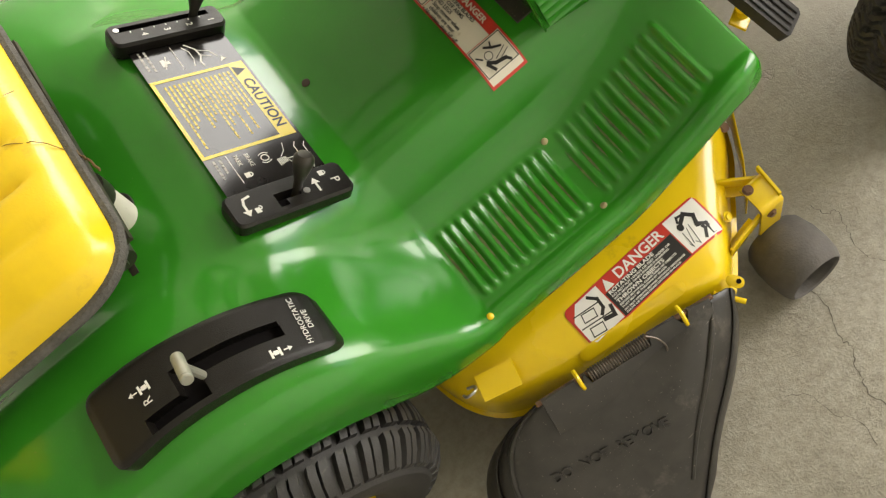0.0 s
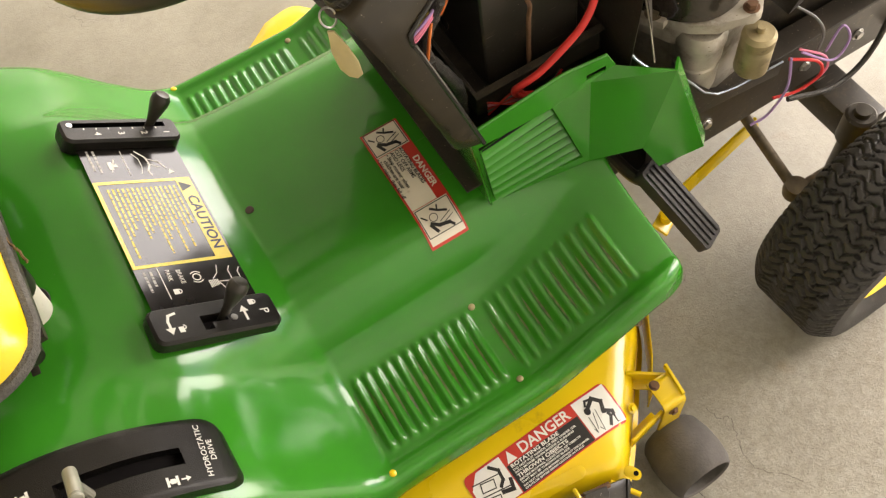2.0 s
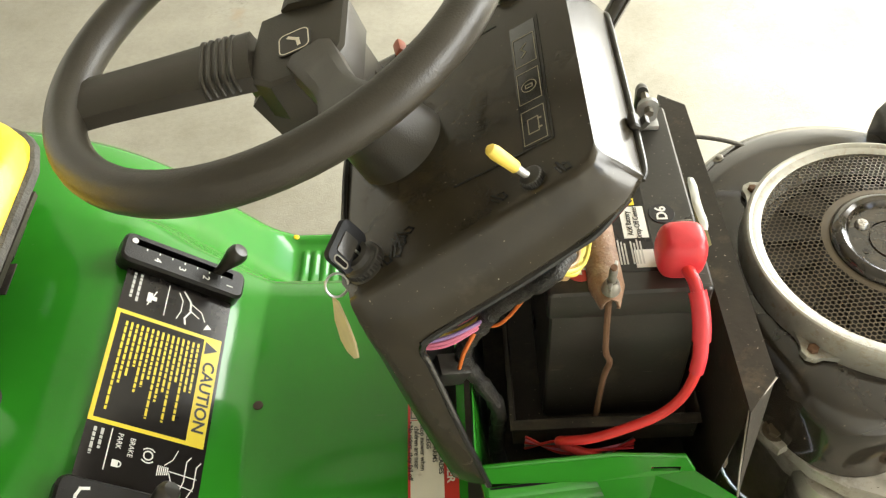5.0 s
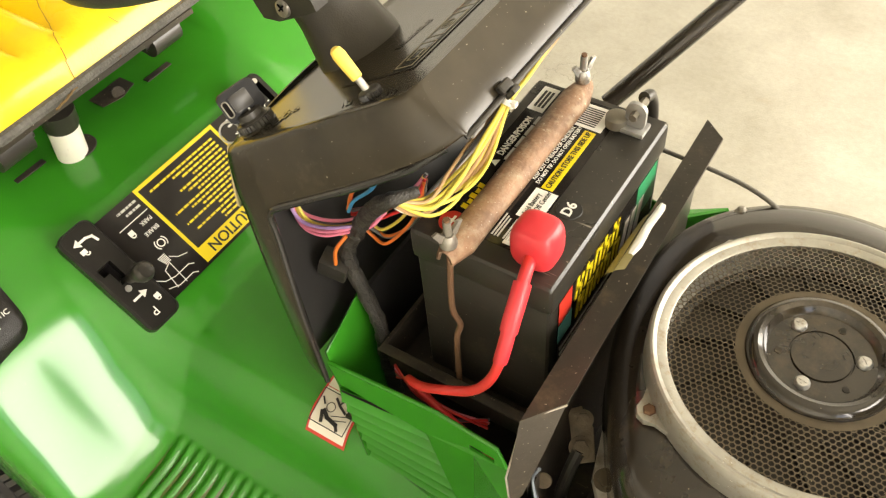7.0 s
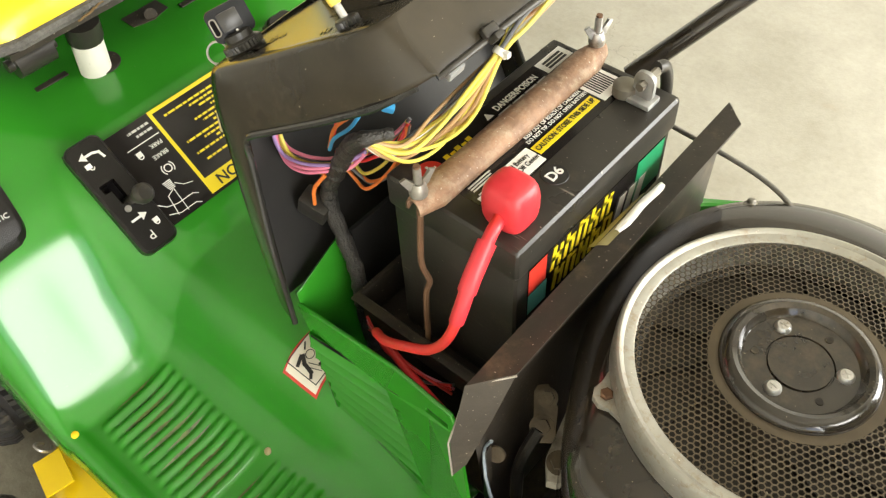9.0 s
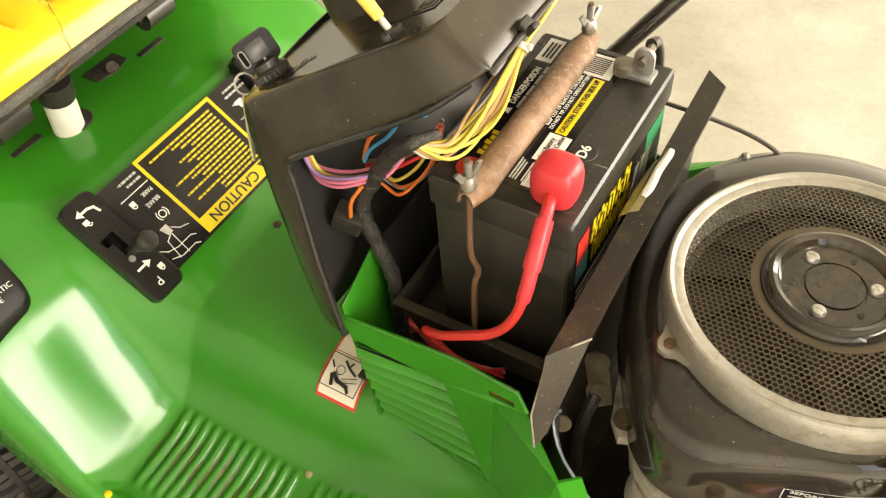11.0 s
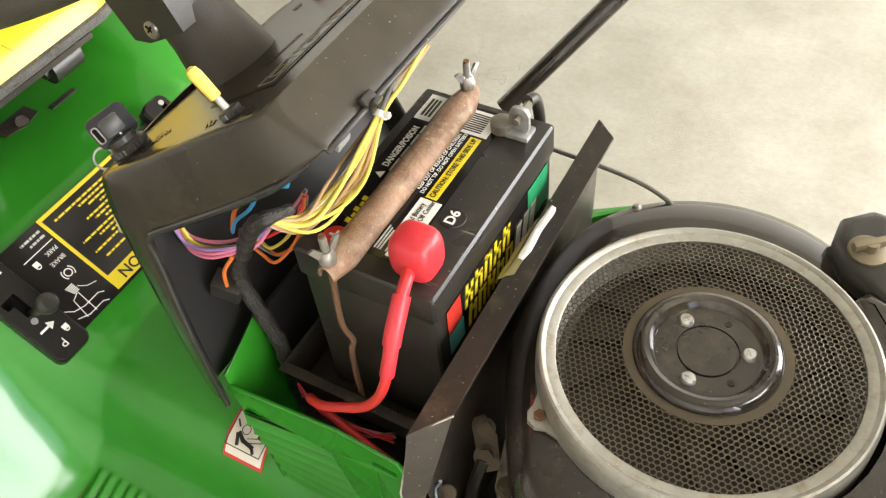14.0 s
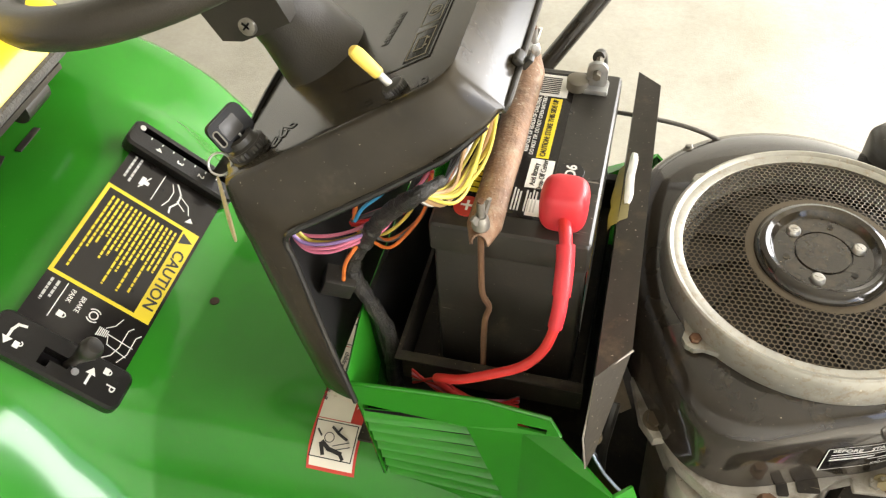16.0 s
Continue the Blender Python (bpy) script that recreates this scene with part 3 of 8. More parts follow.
bm = bmesh.new()
stations = sorted({round(v, 5) for v in [*np.arange(-1.25, -0.62, 0.025), *np.arange(-0.62, -0.455, 0.006), *np.arange(-0.455, -0.03, 0.0024), *np.arange(-0.03, 0.0245, 0.003)]})
rows = []
for x in stations:
    s = section(x)
    fine = []
    for a, b in zip(s, s[1:]):
        k = 4 if 0.225 < a[0] < 0.36 and b[0] - a[0] > 0.008 else 1
        fine += [a + (b - a) * i / k for i in range(k)]
    fine.append(s[-1])
    rows.append(fine)
count = max(len(r) for r in rows)
skin = []
for x, fine in zip(stations, rows):
    fine = np.array(fine)
    arc = np.r_[0, np.cumsum(np.linalg.norm(np.diff(fine, axis=0), axis=1))]
    pick = np.linspace(0, 1, 110)
    ws, zs = np.interp(pick, arc / arc[-1], fine[:, 0]), np.interp(pick, arc / arc[-1], fine[:, 1])
    right = [Vector((x, CL - w, z + rib(x, w))) for w, z in zip(ws, zs)]
    skin.append([Vector((p.x, CL + left_w(CL - p.y), p.z)) for p in right[:0:-1]] + right)
add_grid(bm, skin)
fender = part("fender_deck", bm, GREEN, tractor, "glossy green pressed-steel fender deck with ribbed foot rests", smooth=60)
thicken(fender, 0.003)

# rusty scuffs worn between the ribs
rng = random.Random(31)
for lo, hi, n in ((-0.447, -0.252, 12), (-0.232, -0.040, 11)):
    for k in range(n):
        x = lo + (hi - lo) * (k + rng.uniform(-0.12, 0.12)) / n
        w0, w1 = rng.uniform(0.255, 0.285), rng.uniform(0.315, 0.345)
        bm = bmesh.new()
        prows = []
        for w in np.linspace(w0, w1, 12):
            h = 0.0022 * math.sin(math.pi * (w - w0) / (w1 - w0)) * rng.uniform(0.5, 1.0) + 0.0001
            z = float(np.interp(w, *section(x).T))
            prows.append([Vector((x - h, CL - w, z + 0.0006 + rib(x - h, w))), Vector((x + h, CL - w, z + 0.0006 + rib(x + h, w)))])
        add_grid(bm, prows)
        part("rust_scuff", bm, RUST_SCUFF, fender)

# rivets in the foot rests
for x, w in ((-0.244, 0.240), (-0.243, 0.363), (-0.456, 0.383)):
    for side in (1, -1):
        p, n = deck_at(x, CL - side * w)
        if side < 0:
            p.y = CL + left_w(w)
        bm = bmesh.new()
        add_lathe(bm, [(0.0052, 0), (0.0048, 0.0012), (0.003, 0.0022), (0, 0.0026)], p, n, 14)
        part("rivet", bm, BRASS if x > -0.44 else YELLOW, fender, "brass-yellow rivet head")
# a drain hole with a dark plug
p, n = deck_at(-0.444, 0.02)
bm = bmesh.new()
add_lathe(bm, [(0.0062, 0), (0.006, 0.001), (0.004, 0.0016), (0, 0.0006)], p, n, 18)
part("plug", bm, mat("brown_plug", (0.05, 0.03, 0.02), 0.5), fender, "dark brown plug")


def deck_patch(bm, poly, up=0.0006, cells=10, thick=0.0004, cut=None):
    """A printed sheet that lies on the deck; poly: four corners (x, y) in order."""
    a, b, c, d = [Vector((*q, 0)) for q in poly]
    rows = []
    for i in range(cells + 1):
        u = i / cells
        row = []
        for j in range(cells + 1):
            v = j / cells
            q = (a * (1 - u) + b * u) * (1 - v) + (d * (1 - u) + c * u) * v
            row.append(deck_at(q.x, q.y, up)[0])
        rows.append(row)
    add_grid(bm, rows)
    return bm


# ---- the black panel decal before the seat ----
# Its own flat frame: u runs to the machine's right, v up the slope towards the front.
p0 = Vector((-0.543, CL, deck_z(-0.543, CL)))
slope = Vector((deck_at(-0.50, CL)[0] - deck_at(-0.59, CL)[0]))
PANEL = frame_at(p0 + Vector((0, 0, 0.0)), (0, -1, 0), slope)
lift = max((PANEL.inverted() @ deck_at(x, CL)[0]).z for x in np.linspace(-0.60, -0.485, 24)) + 0.001
PANEL = PANEL @ Matrix.Translation((0, 0, lift))
bm = bmesh.new()
add_prism(bm, rect(-0.152, -0.071, 0.148, 0.066), 0.0008, PANEL)
panel = part("caution_panel", bm, BLACK_PRINT, tractor, "glossy black instruction decal with a yellow caution frame")
Z = 0.001
bm = bmesh.new()
for r in (rect(-0.076, -0.071, 0.074, -0.066), rect(-0.076, 0.040, 0.074, 0.062), rect(-0.076, -0.066, -0.071, 0.040), rect(0.069, -0.066, 0.074, 0.040)):
    add_flat(bm, r, PANEL, Z)
part("caution_frame", bm, YELLOW_PRINT, panel)
lettering("caution_word", "CAUTION", 0.0205, PANEL @ Matrix.Translation((0.008, 0.0505, Z + 0.0005)), INK, panel, stretch=1.05, bold=0.0003)
bm = bmesh.new()
add_flat(bm, [(-0.068, 0.0425), (-0.050, 0.0425), (-0.059, 0.059)], PANEL, Z + 0.0004)
part("warning_triangle", bm, INK, panel)
rng = random.Random(4)
bm = bmesh.new()
y = 0.034
for k in range(15):
    w = rng.uniform(0.055, 0.125) if k not in (0,) else 0.07
    x = -0.062
    while x < -0.062 + w:
        d = rng.uniform(0.004, 0.011)
        add_flat(bm, rect(x, y - 0.0014, min(x + d, -0.062 + w), y + 0.0014), PANEL, Z)
        x += d + 0.0018
    y -= 0.0064
part("fine_print", bm, YELLOW_PRINT, panel)
def stroke(bm, pts, width, m, z):
    for (x0, y0), (x1, y1) in zip(pts, pts[1:]):
        d = Vector((x1 - x0, y1 - y0)).normalized() * width / 2
        add_flat(bm, [(x0 + d.y - d.x, y0 - d.x - d.y), (x1 + d.y + d.x, y1 - d.x + d.y), (x1 - d.y + d.x, y1 + d.x + d.y), (x0 - d.y - d.x, y0 + d.x - d.y)], m, z)


def arc_band(bm, cx, cy, r0, r1, a0, a1, m, z, n=18):
    for i in range(n):
        t0, t1 = radians(a0 + (a1 - a0) * i / n), radians(a0 + (a1 - a0) * (i + 1) / n)
        add_flat(bm, [(cx + r0 * math.cos(t0), cy + r0 * math.sin(t0)), (cx + r1 * math.cos(t0), cy + r1 * math.sin(t0)), (cx + r1 * math.cos(t1), cy + r1 * math.sin(t1)), (cx + r0 * math.cos(t1), cy + r0 * math.sin(t1))], m, z)


# words, rules and symbols on both sides of the frame
for text, u, v in (("PARK", 0.090, -0.032), ("BRAKE", 0.094, -0.018)):
    lettering("panel_word", text, 0.0085, PANEL @ pose(u, v, Z + 0.0004), WHITE_PRINT, panel, stretch=0.9)
rng = random.Random(9)
for u0, u1, v in ((0.080, 0.112, -0.060), (0.080, 0.104, -0.052), (-0.134, -0.096, -0.060), (-0.134, -0.092, -0.052)):
    bm = bmesh.new()
    x = u0
    while x < u1:
        w = rng.uniform(0.003, 0.008)
        add_flat(bm, rect(x, v - 0.0016, min(x + w, u1), v + 0.0016), PANEL, Z)
        x += w + 0.0014
    part("print_line", bm, GREY_PRINT, panel)
for u0, u1, v in ((0.077, 0.126, -0.042), (-0.132, -0.086, -0.016)):
    bm = bmesh.new()
    add_flat(bm, rect(u0, v - 0.0006, u1, v + 0.0006), PANEL, Z)
    part("print_rule", bm, WHITE_PRINT, panel)
bm = bmesh.new()
arc_band(bm, 0.098, 0.002, 0.0042, 0.0058, 0, 360, PANEL, Z)
arc_band(bm, 0.098, 0.002, 0.0078, 0.0092, -50, 50, PANEL, Z)
arc_band(bm, 0.098, 0.002, 0.0078, 0.0092, 130, 230, PANEL, Z)
part("brake_symbol", bm, WHITE_PRINT, panel)
bm = bmesh.new()
add_flat(bm, rect(0.112, -0.035, 0.120, -0.028), PANEL, Z)
arc_band(bm, 0.116, -0.028, 0.0024, 0.0038, 0, 180, PANEL, Z, 8)
part("lock_symbol", bm, WHITE_PRINT, panel)
bm = bmesh.new()
for k in range(6):
    add_flat(bm, rect(0.106, 0.0145 + 0.0022 * k, 0.118 - 0.0006 * k, 0.0158 + 0.0022 * k), PANEL, Z)
part("pedal_symbol", bm, WHITE_PRINT, panel)
bm = bmesh.new()
stroke(bm, [(0.084, 0.034), (0.096, 0.030), (0.104, 0.022)], 0.0010, PANEL, Z)
stroke(bm, [(0.088, 0.050), (0.094, 0.046), (0.118, 0.046), (0.132, 0.042), (0.140, 0.034)], 0.0012, PANEL, Z)
stroke(bm, [(0.092, 0.062), (0.098, 0.058), (0.122, 0.058), (0.136, 0.052)], 0.0012, PANEL, Z)
stroke(bm, [(0.112, 0.060), (0.110, 0.028)], 0.0011, PANEL, Z)
stroke(bm, [(0.126, 0.058), (0.122, 0.032), (0.112, 0.028)], 0.0011, PANEL, Z)
part("foot_rest_symbol", bm, WHITE_PRINT, panel)
bm = bmesh.new()
add_flat(bm, [(-0.112, -0.040), (-0.098, -0.040), (-0.098, -0.034), (-0.102, -0.034), (-0.102, -0.028), (-0.108, -0.028), (-0.108, -0.034), (-0.112, -0.034)], PANEL, Z)
stroke(bm, [(-0.116, -0.030), (-0.094, -0.038)], 0.0014, PANEL, Z)
part("lift_symbol", bm, WHITE_PRINT, panel)
bm = bmesh.new()
stroke(bm, [(-0.130, 0.004), (-0.118, 0.014), (-0.104, 0.016), (-0.092, 0.010), (-0.084, 0.012)], 0.0022, PANEL, Z)
stroke(bm, [(-0.126, -0.002), (-0.116, 0.004), (-0.100, 0.004), (-0.088, 0.000)], 0.0012, PANEL, Z)
stroke(bm, [(-0.116, 0.014), (-0.108, 0.030), (-0.096, 0.036)], 0.0012, PANEL, Z)
stroke(bm, [(-0.106, 0.014), (-0.098, 0.028)], 0.0012, PANEL, Z)
add_flat(bm, [(-0.094, 0.040), (-0.084, 0.036), (-0.088, 0.046)], PANEL, Z)
part("lever_symbol", bm, WHITE_PRINT, panel)


# ---- lever plates ----
def knob(name, base, tip, parent, r=0.0132):
    d = Vector(tip) - Vector(base)
    bm = bmesh.new()
    n = d.length
    add_lathe(bm, [(0.006, 0), (0.006, n * 0.35), (0.0085, n * 0.5), (r, n * 0.78), (r * 0.98, n * 0.9), (r * 0.7, n * 0.98), (0, n)], base, d, 24)
    return part(name, bm, BLACK_SMOOTH, parent, "round black plastic knob")


def slotted_plate(name, poly_w, poly_h, m, holes, parent, label, depth=0.014, cell=0.003, bend=0.0):
    """A rounded black plate with openings right through it; bend arches it along its length."""
    out = rounded(poly_w, poly_h, 0.012)
    bm = bmesh.new()
    nx, ny = int(poly_w / cell), int(poly_h / cell)
    r = 0.012

    def inside(x, y):
        return not any(x0 < x < x1 and y0 < y < y1 for x0, y0, x1, y1 in holes)

    def top(x, y):
        # rounded rim and rounded corners
        dx, dy = poly_w / 2 - abs(x), poly_h / 2 - abs(y)
        e = min(dx, dy, 0.004) / 0.004
        return depth - 0.004 * (1 - math.sqrt(max(0, 1 - (1 - e) ** 2))) - bend * (2 * x / poly_w) ** 2

    def place(x, y):
        # pull the corners in to a radius
        ax, ay = abs(x) - (poly_w / 2 - r), abs(y) - (poly_h / 2 - r)
        if ax > 0 and ay > 0:
            q = math.hypot(ax, ay)
            big = max(ax, ay)
            ax, ay = ax * big / q, ay * big / q
            x, y = math.copysign(poly_w / 2 - r + ax, x), math.copysign(poly_h / 2 - r + ay, y)
        return x, y

    xs = [-poly_w / 2 + poly_w * i / nx for i in range(nx + 1)]
    ys = [-poly_h / 2 + poly_h * j / ny for j in range(ny + 1)]
    vt = {}

    def v(i, j, low):
        k = (i, j, low)
        if k not in vt:
            x, y = xs[i], ys[j]
            z = top(x, y)
            px, py = place(x, y)
            vt[k] = bm.verts.new(m @ Vector((px, py, -bend * (2 * x / poly_w) ** 2 - 0.004 if low else z)))
        return vt[k]

    solid_cell = {(i, j): inside((xs[i] + xs[i + 1]) / 2, (ys[j] + ys[j + 1]) / 2) for i in range(nx) for j in range(ny)}
    for (i, j), ok in solid_cell.items():
        if not ok:
            continue
        bm.faces.new((v(i, j, 0), v(i + 1, j, 0), v(i + 1, j + 1, 0), v(i, j + 1, 0)))
        for (di, dj), (a, b) in {(-1, 0): ((0, 1), (0, 0)), (1, 0): ((1, 0), (1, 1)), (0, -1): ((0, 0), (1, 0)), (0, 1): ((1, 1), (0, 1))}.items():
            if not solid_cell.get((i + di, j + dj), False):
                bm.faces.new((v(i + a[0], j + a[1], 0), v(i + a[0], j + a[1], 1), v(i + b[0], j + b[1], 1), v(i + b[0], j + b[1], 0)))
    ob = part(name, bm, PLATE_BLACK, parent, label)
    # black sheet added below the plate, paints the shade in its slots
    bm = bmesh.new()
    add_grid(bm, [[m @ Vector((x * 0.97, y * 0.94, -0.002 - bend * (2 * x * 0.97 / poly_w) ** 2)) for y in (-poly_h / 2, 0, poly_h / 2)] for x in xs[::4]])
    part("slot_backing", bm, SLOT_SHADE, ob)
    return ob


# parking-brake gate, to the right of the decal: x of its frame runs up the slope to the front
GATE = frame_at(PANEL @ Vector((0.168, -0.003, -0.004)), slope, (0, 1, 0))
gate = slotted_plate("brake_gate_plate", 0.164, 0.052, GATE, [(-0.020, -0.007, 0.012, 0.004), (-0.020, -0.016, -0.008, -0.003)], tractor, "black brake lever plate with white arrow and lock symbols")
knob("brake_knob", GATE @ Vector((0.010, 0.002, 0.0)), GATE @ Vector((0.022, 0.012, 0.062)), gate)
GZ = 0.0144
bm = bmesh.new()
stroke(bm, [(-0.050, 0.014), (-0.058, 0.012), (-0.061, 0.004), (-0.061, -0.008)], 0.0032, GATE, GZ)
add_flat(bm, [(-0.067, -0.006), (-0.061, -0.015), (-0.055, -0.006)], GATE, GZ)
part("turn_arrow", bm, WHITE_PRINT, gate)
for x, y in ((-0.049, -0.010), (0.050, 0.012)):
    bm = bmesh.new()
    add_flat(bm, rect(x - 0.003, y - 0.004, x + 0.0035, y + 0.004), GATE, GZ)
    arc_band(bm, x + 0.0035, y + (0.003 if x < 0 else 0.0), 0.0020, 0.0034, -90, 90, GATE, GZ, 8)
    part("lock_symbol", bm, WHITE_PRINT, gate)
bm = bmesh.new()
stroke(bm, [(0.036, -0.012), (0.036, 0.002)], 0.003, GATE, GZ)
add_flat(bm, [(0.030, 0.000), (0.042, 0.000), (0.036, 0.009)], GATE, GZ)
part("arrow", bm, WHITE_PRINT, gate)
lettering("letter_p", "P", 0.017, GATE @ Matrix.Translation((0.062, -0.004, 0.0144)) @ pose(0, 0, 0, 0, 0, -90), WHITE_PRINT, gate)
bm = bmesh.new()
bolt_head(bm, GATE @ Vector((0.020, -0.006, 0.014)), GATE.to_3x3() @ Vector((0, 0, 1)), 0.003, 0.002)
part("screw", bm, STEEL, gate)

# lift quadrant, to the left of the decal
QUAD = frame_at(PANEL @ Vector((-0.160, -0.006, -0.003)), slope, (0, 1, 0))
quad = slotted_plate("lift_quadrant_plate", 0.162, 0.044, QUAD, [(-0.066, 0.004, 0.064, 0.013)], tractor, "black lift lever plate numbered one to four", depth=0.020)
knob("lift_knob", QUAD @ Vector((0.040, 0.008, 0.0)), QUAD @ Vector((0.052, 0.014, 0.070)), quad)
for i, ch in enumerate("4321"):
    lettering("numeral", ch, 0.013, QUAD @ Matrix.Translation((-0.036 + 0.032 * i, -0.009, 0.0202)) @ pose(0, 0, 0, 0, 0, -90), WHITE_PRINT, quad)
bm = bmesh.new()
for i in range(7):
    add_flat(bm, rect(-0.052 + 0.0165 * i, -0.001, -0.0505 + 0.0165 * i, 0.002), QUAD, 0.0202)
part("tick_print", bm, WHITE_PRINT, quad)
bm = bmesh.new()
add_cyl(bm, QUAD @ Vector((-0.068, 0.008, 0.018)), QUAD @ Vector((-0.068, 0.008, 0.021)), 0.004)
part("screw", bm, STEEL, quad)


# ---- hydrostatic drive plate on the right fender ----
def arch(x):
    return deck_z(x, -0.28) + 0.016


HX = np.linspace(-0.850, -0.598, 92)


def hyd_place(i, j, up):
    """Grid over the plate: i along it, j across it, inner edge first."""
    x = HX[i]
    s = (x + 0.724) / 0.126
    bow = 0.009 * (1 - s * s)
    inner, outer = -0.244 - 0.008 * s + bow, -0.338 - 0.001 * s + bow
    d = min(i, 91 - i) * 0.252 / 91
    cut = 0.016 - math.sqrt(0.016 ** 2 - (0.016 - d) ** 2) if d < 0.016 else 0.0
    inner, outer = inner - cut, outer + cut
    y = inner + (outer - inner) * j / 30
    ex = min(i, 91 - i, 4) / 4
    ej = min(j, 30 - j, 2) / 2
    e = min(ex, ej)
    return Vector((x, y, deck_z(x, (inner + outer) / 2) + (0.020 if up else -0.006) - (0.004 * (1 - e) if up else 0)))


def hyd_open(i, j):
    return (38 <= i < 77 and 12 <= j < 19) or (35 <= i < 45 and 12 <= j < 28) or (19 <= i < 44 and 22 <= j < 28)


bm = bmesh.new()
grid = [[[bm.verts.new(hyd_place(i, j, up)) for j in range(31)] for i in range(92)] for up in (1, 0)]
for i in range(91):
    for j in range(30):
        if hyd_open(i, j):
            continue
        t, b = grid
        bm.faces.new((t[i][j], t[i + 1][j], t[i + 1][j + 1], t[i][j + 1]))
        for di, dj, p, q in ((-1, 0, (0, 1), (0, 0)), (1, 0, (1, 0), (1, 1)), (0, -1, (0, 0), (1, 0)), (0, 1, (1, 1), (0, 1))):
            ni, nj = i + di, j + dj
            if not (0 <= ni < 91 and 0 <= nj < 30) or hyd_open(ni, nj):
                bm.faces.new((t[i + p[0]][j + p[1]], b[i + p[0]][j + p[1]], b[i + q[0]][j + q[1]], t[i + q[0]][j + q[1]]))
bmesh.ops.delete(bm, geom=[v for v in bm.verts if not v.link_faces], context="VERTS")
hyd = part("drive_lever_plate", bm, PLATE_BLACK, tractor, "arched black drive lever plate with white lettering")
# added black sheet under the openings, dark in place of real shade
bm = bmesh.new()
add_grid(bm, [[hyd_place(i, j, 0) + Vector((0, 0, 0.0085)) for j in (1, 15, 29)] for i in range(2, 90, 6)])
part("slot_backing", bm, SLOT_SHADE, hyd)


def on_hyd(i, j, dirx=(1, 0, 0), diry=None):
    a = hyd_place(i, j, 1)
    u = hyd_place(i + 4, j, 1) - hyd_place(i - 4, j, 1)
    w = hyd_place(i, j - 2, 1) - hyd_place(i, j + 2, 1)
    return frame_at(a, u, w)


lettering("drive_word", "HYDROSTATIC\nDRIVE", 0.0098, on_hyd(85, 15) @ pose(0, 0, 0.0012, 0, 0, 90), WHITE_PRINT, hyd)
lettering("letter_r", "R", 0.0145, on_hyd(24, 17) @ pose(0, 0, 0.0010, 0, 0, 90), WHITE_PRINT, hyd)
for i, j, sgn in ((71, 25, 1), (25, 12, -1)):
    bm = bmesh.new()
    m = on_hyd(i, j) @ Matrix.Scale(0.70, 4)
    add_flat(bm, rect(-0.010, -0.002, 0.008, 0.002), m, 0.001)
    for x in (-0.010, 0.005):
        add_flat(bm, rect(x, -0.008, x + 0.004, 0.008), m, 0.001)
    add_flat(bm, rect(-0.004, -0.004, 0.004, 0.004), m, 0.0012)
    a = 0.014 * sgn
    stroke(bm, [(a, 0), (a + 0.008 * sgn, 0)], 0.0025, m, 0.001)
    tip = a + 0.014 * sgn
    add_flat(bm, [(a + 0.007 * sgn, -0.005), (tip, 0), (a + 0.007 * sgn, 0.005)][:: 1 if sgn > 0 else -1], m, 0.001)
    part("drive_symbol", bm, WHITE_PRINT, hyd)
bm = bmesh.new()
base, tip = Vector((-0.714, -0.293, 0.672)), Vector((-0.71, -0.331, 0.688))
long_ = (tip - base).length
add_lathe(bm, [(0, 0), (0.0068, 0.0004), (0.0072, 0.002), (0.0072, long_ - 0.005), (0.0066, long_ - 0.0045), (0.0066, long_ - 0.004), (0.0072, long_ - 0.0035), (0.0070, long_ - 0.001), (0.0058, long_), (0, long_)], base, tip - base, 22)
add_tube(bm, [(-0.72, -0.303, 0.622), Vector((-0.72, -0.303, 0.622)).lerp(base.lerp(tip, 0.4), 0.6), base.lerp(tip, 0.45)], 0.0050, 10, 4)
part("drive_lever", bm, LEVER_GREY, hyd, "worn grey metal drive lever")

# ---- danger decal across the tunnel ----


def deck_print(bm, poly, up):
    """A flat outline (metres to the right of the centre line, metres to the front) laid on the tunnel."""
    vs = [bm.verts.new(deck_at(-0.2305 + v, CL - u, up)[0]) for u, v in poly]
    return bm.faces.new(vs)


def strip_cells(bm, u0, v0, u1, v1, up, n=14):
    us = np.linspace(u0, u1, max(2, int(n * (u1 - u0) / 0.2) + 1))
    vs = np.linspace(v0, v1, max(2, int(n * abs(v1 - v0) / 0.2) + 1))
    add_grid(bm, [[deck_at(-0.2305 + v, CL - u, up)[0] for v in vs] for u in us])


U0, U1, V0, V1 = -0.018, 0.178, -0.029, 0.030
bm = bmesh.new()
strip_cells(bm, U0, V0, U1, V1, 0.0012, 40)
decal = part("danger_decal", bm, RED_PRINT, tractor, "cream and red danger decal stuck across the tunnel")
bm = bmesh.new()
strip_cells(bm, U0 + 0.003, V0 + 0.003, U0 + 0.047, V1 - 0.003, 0.0017, 40)
strip_cells(bm, U1 - 0.050, V0 + 0.003, U1 - 0.003, V1 - 0.003, 0.0017, 40)
strip_cells(bm, U0 + 0.048, V0 + 0.003, U1 - 0.051, V1 - 0.017, 0.0017, 40)
part("decal_field", bm, CREAM_PRINT, decal)


def decal_pose(u, v, up=0.0022):
    a, n = deck_at(-0.2305 + v, CL - u, up)
    m = frame_at(a, (0, -1, 0), (1, 0, 0))
    du = deck_at(-0.2305 + v, CL - u - 0.004, up)[0] - deck_at(-0.2305 + v, CL - u + 0.004, up)[0]
    return frame_at(a, du, (1, 0, 0))


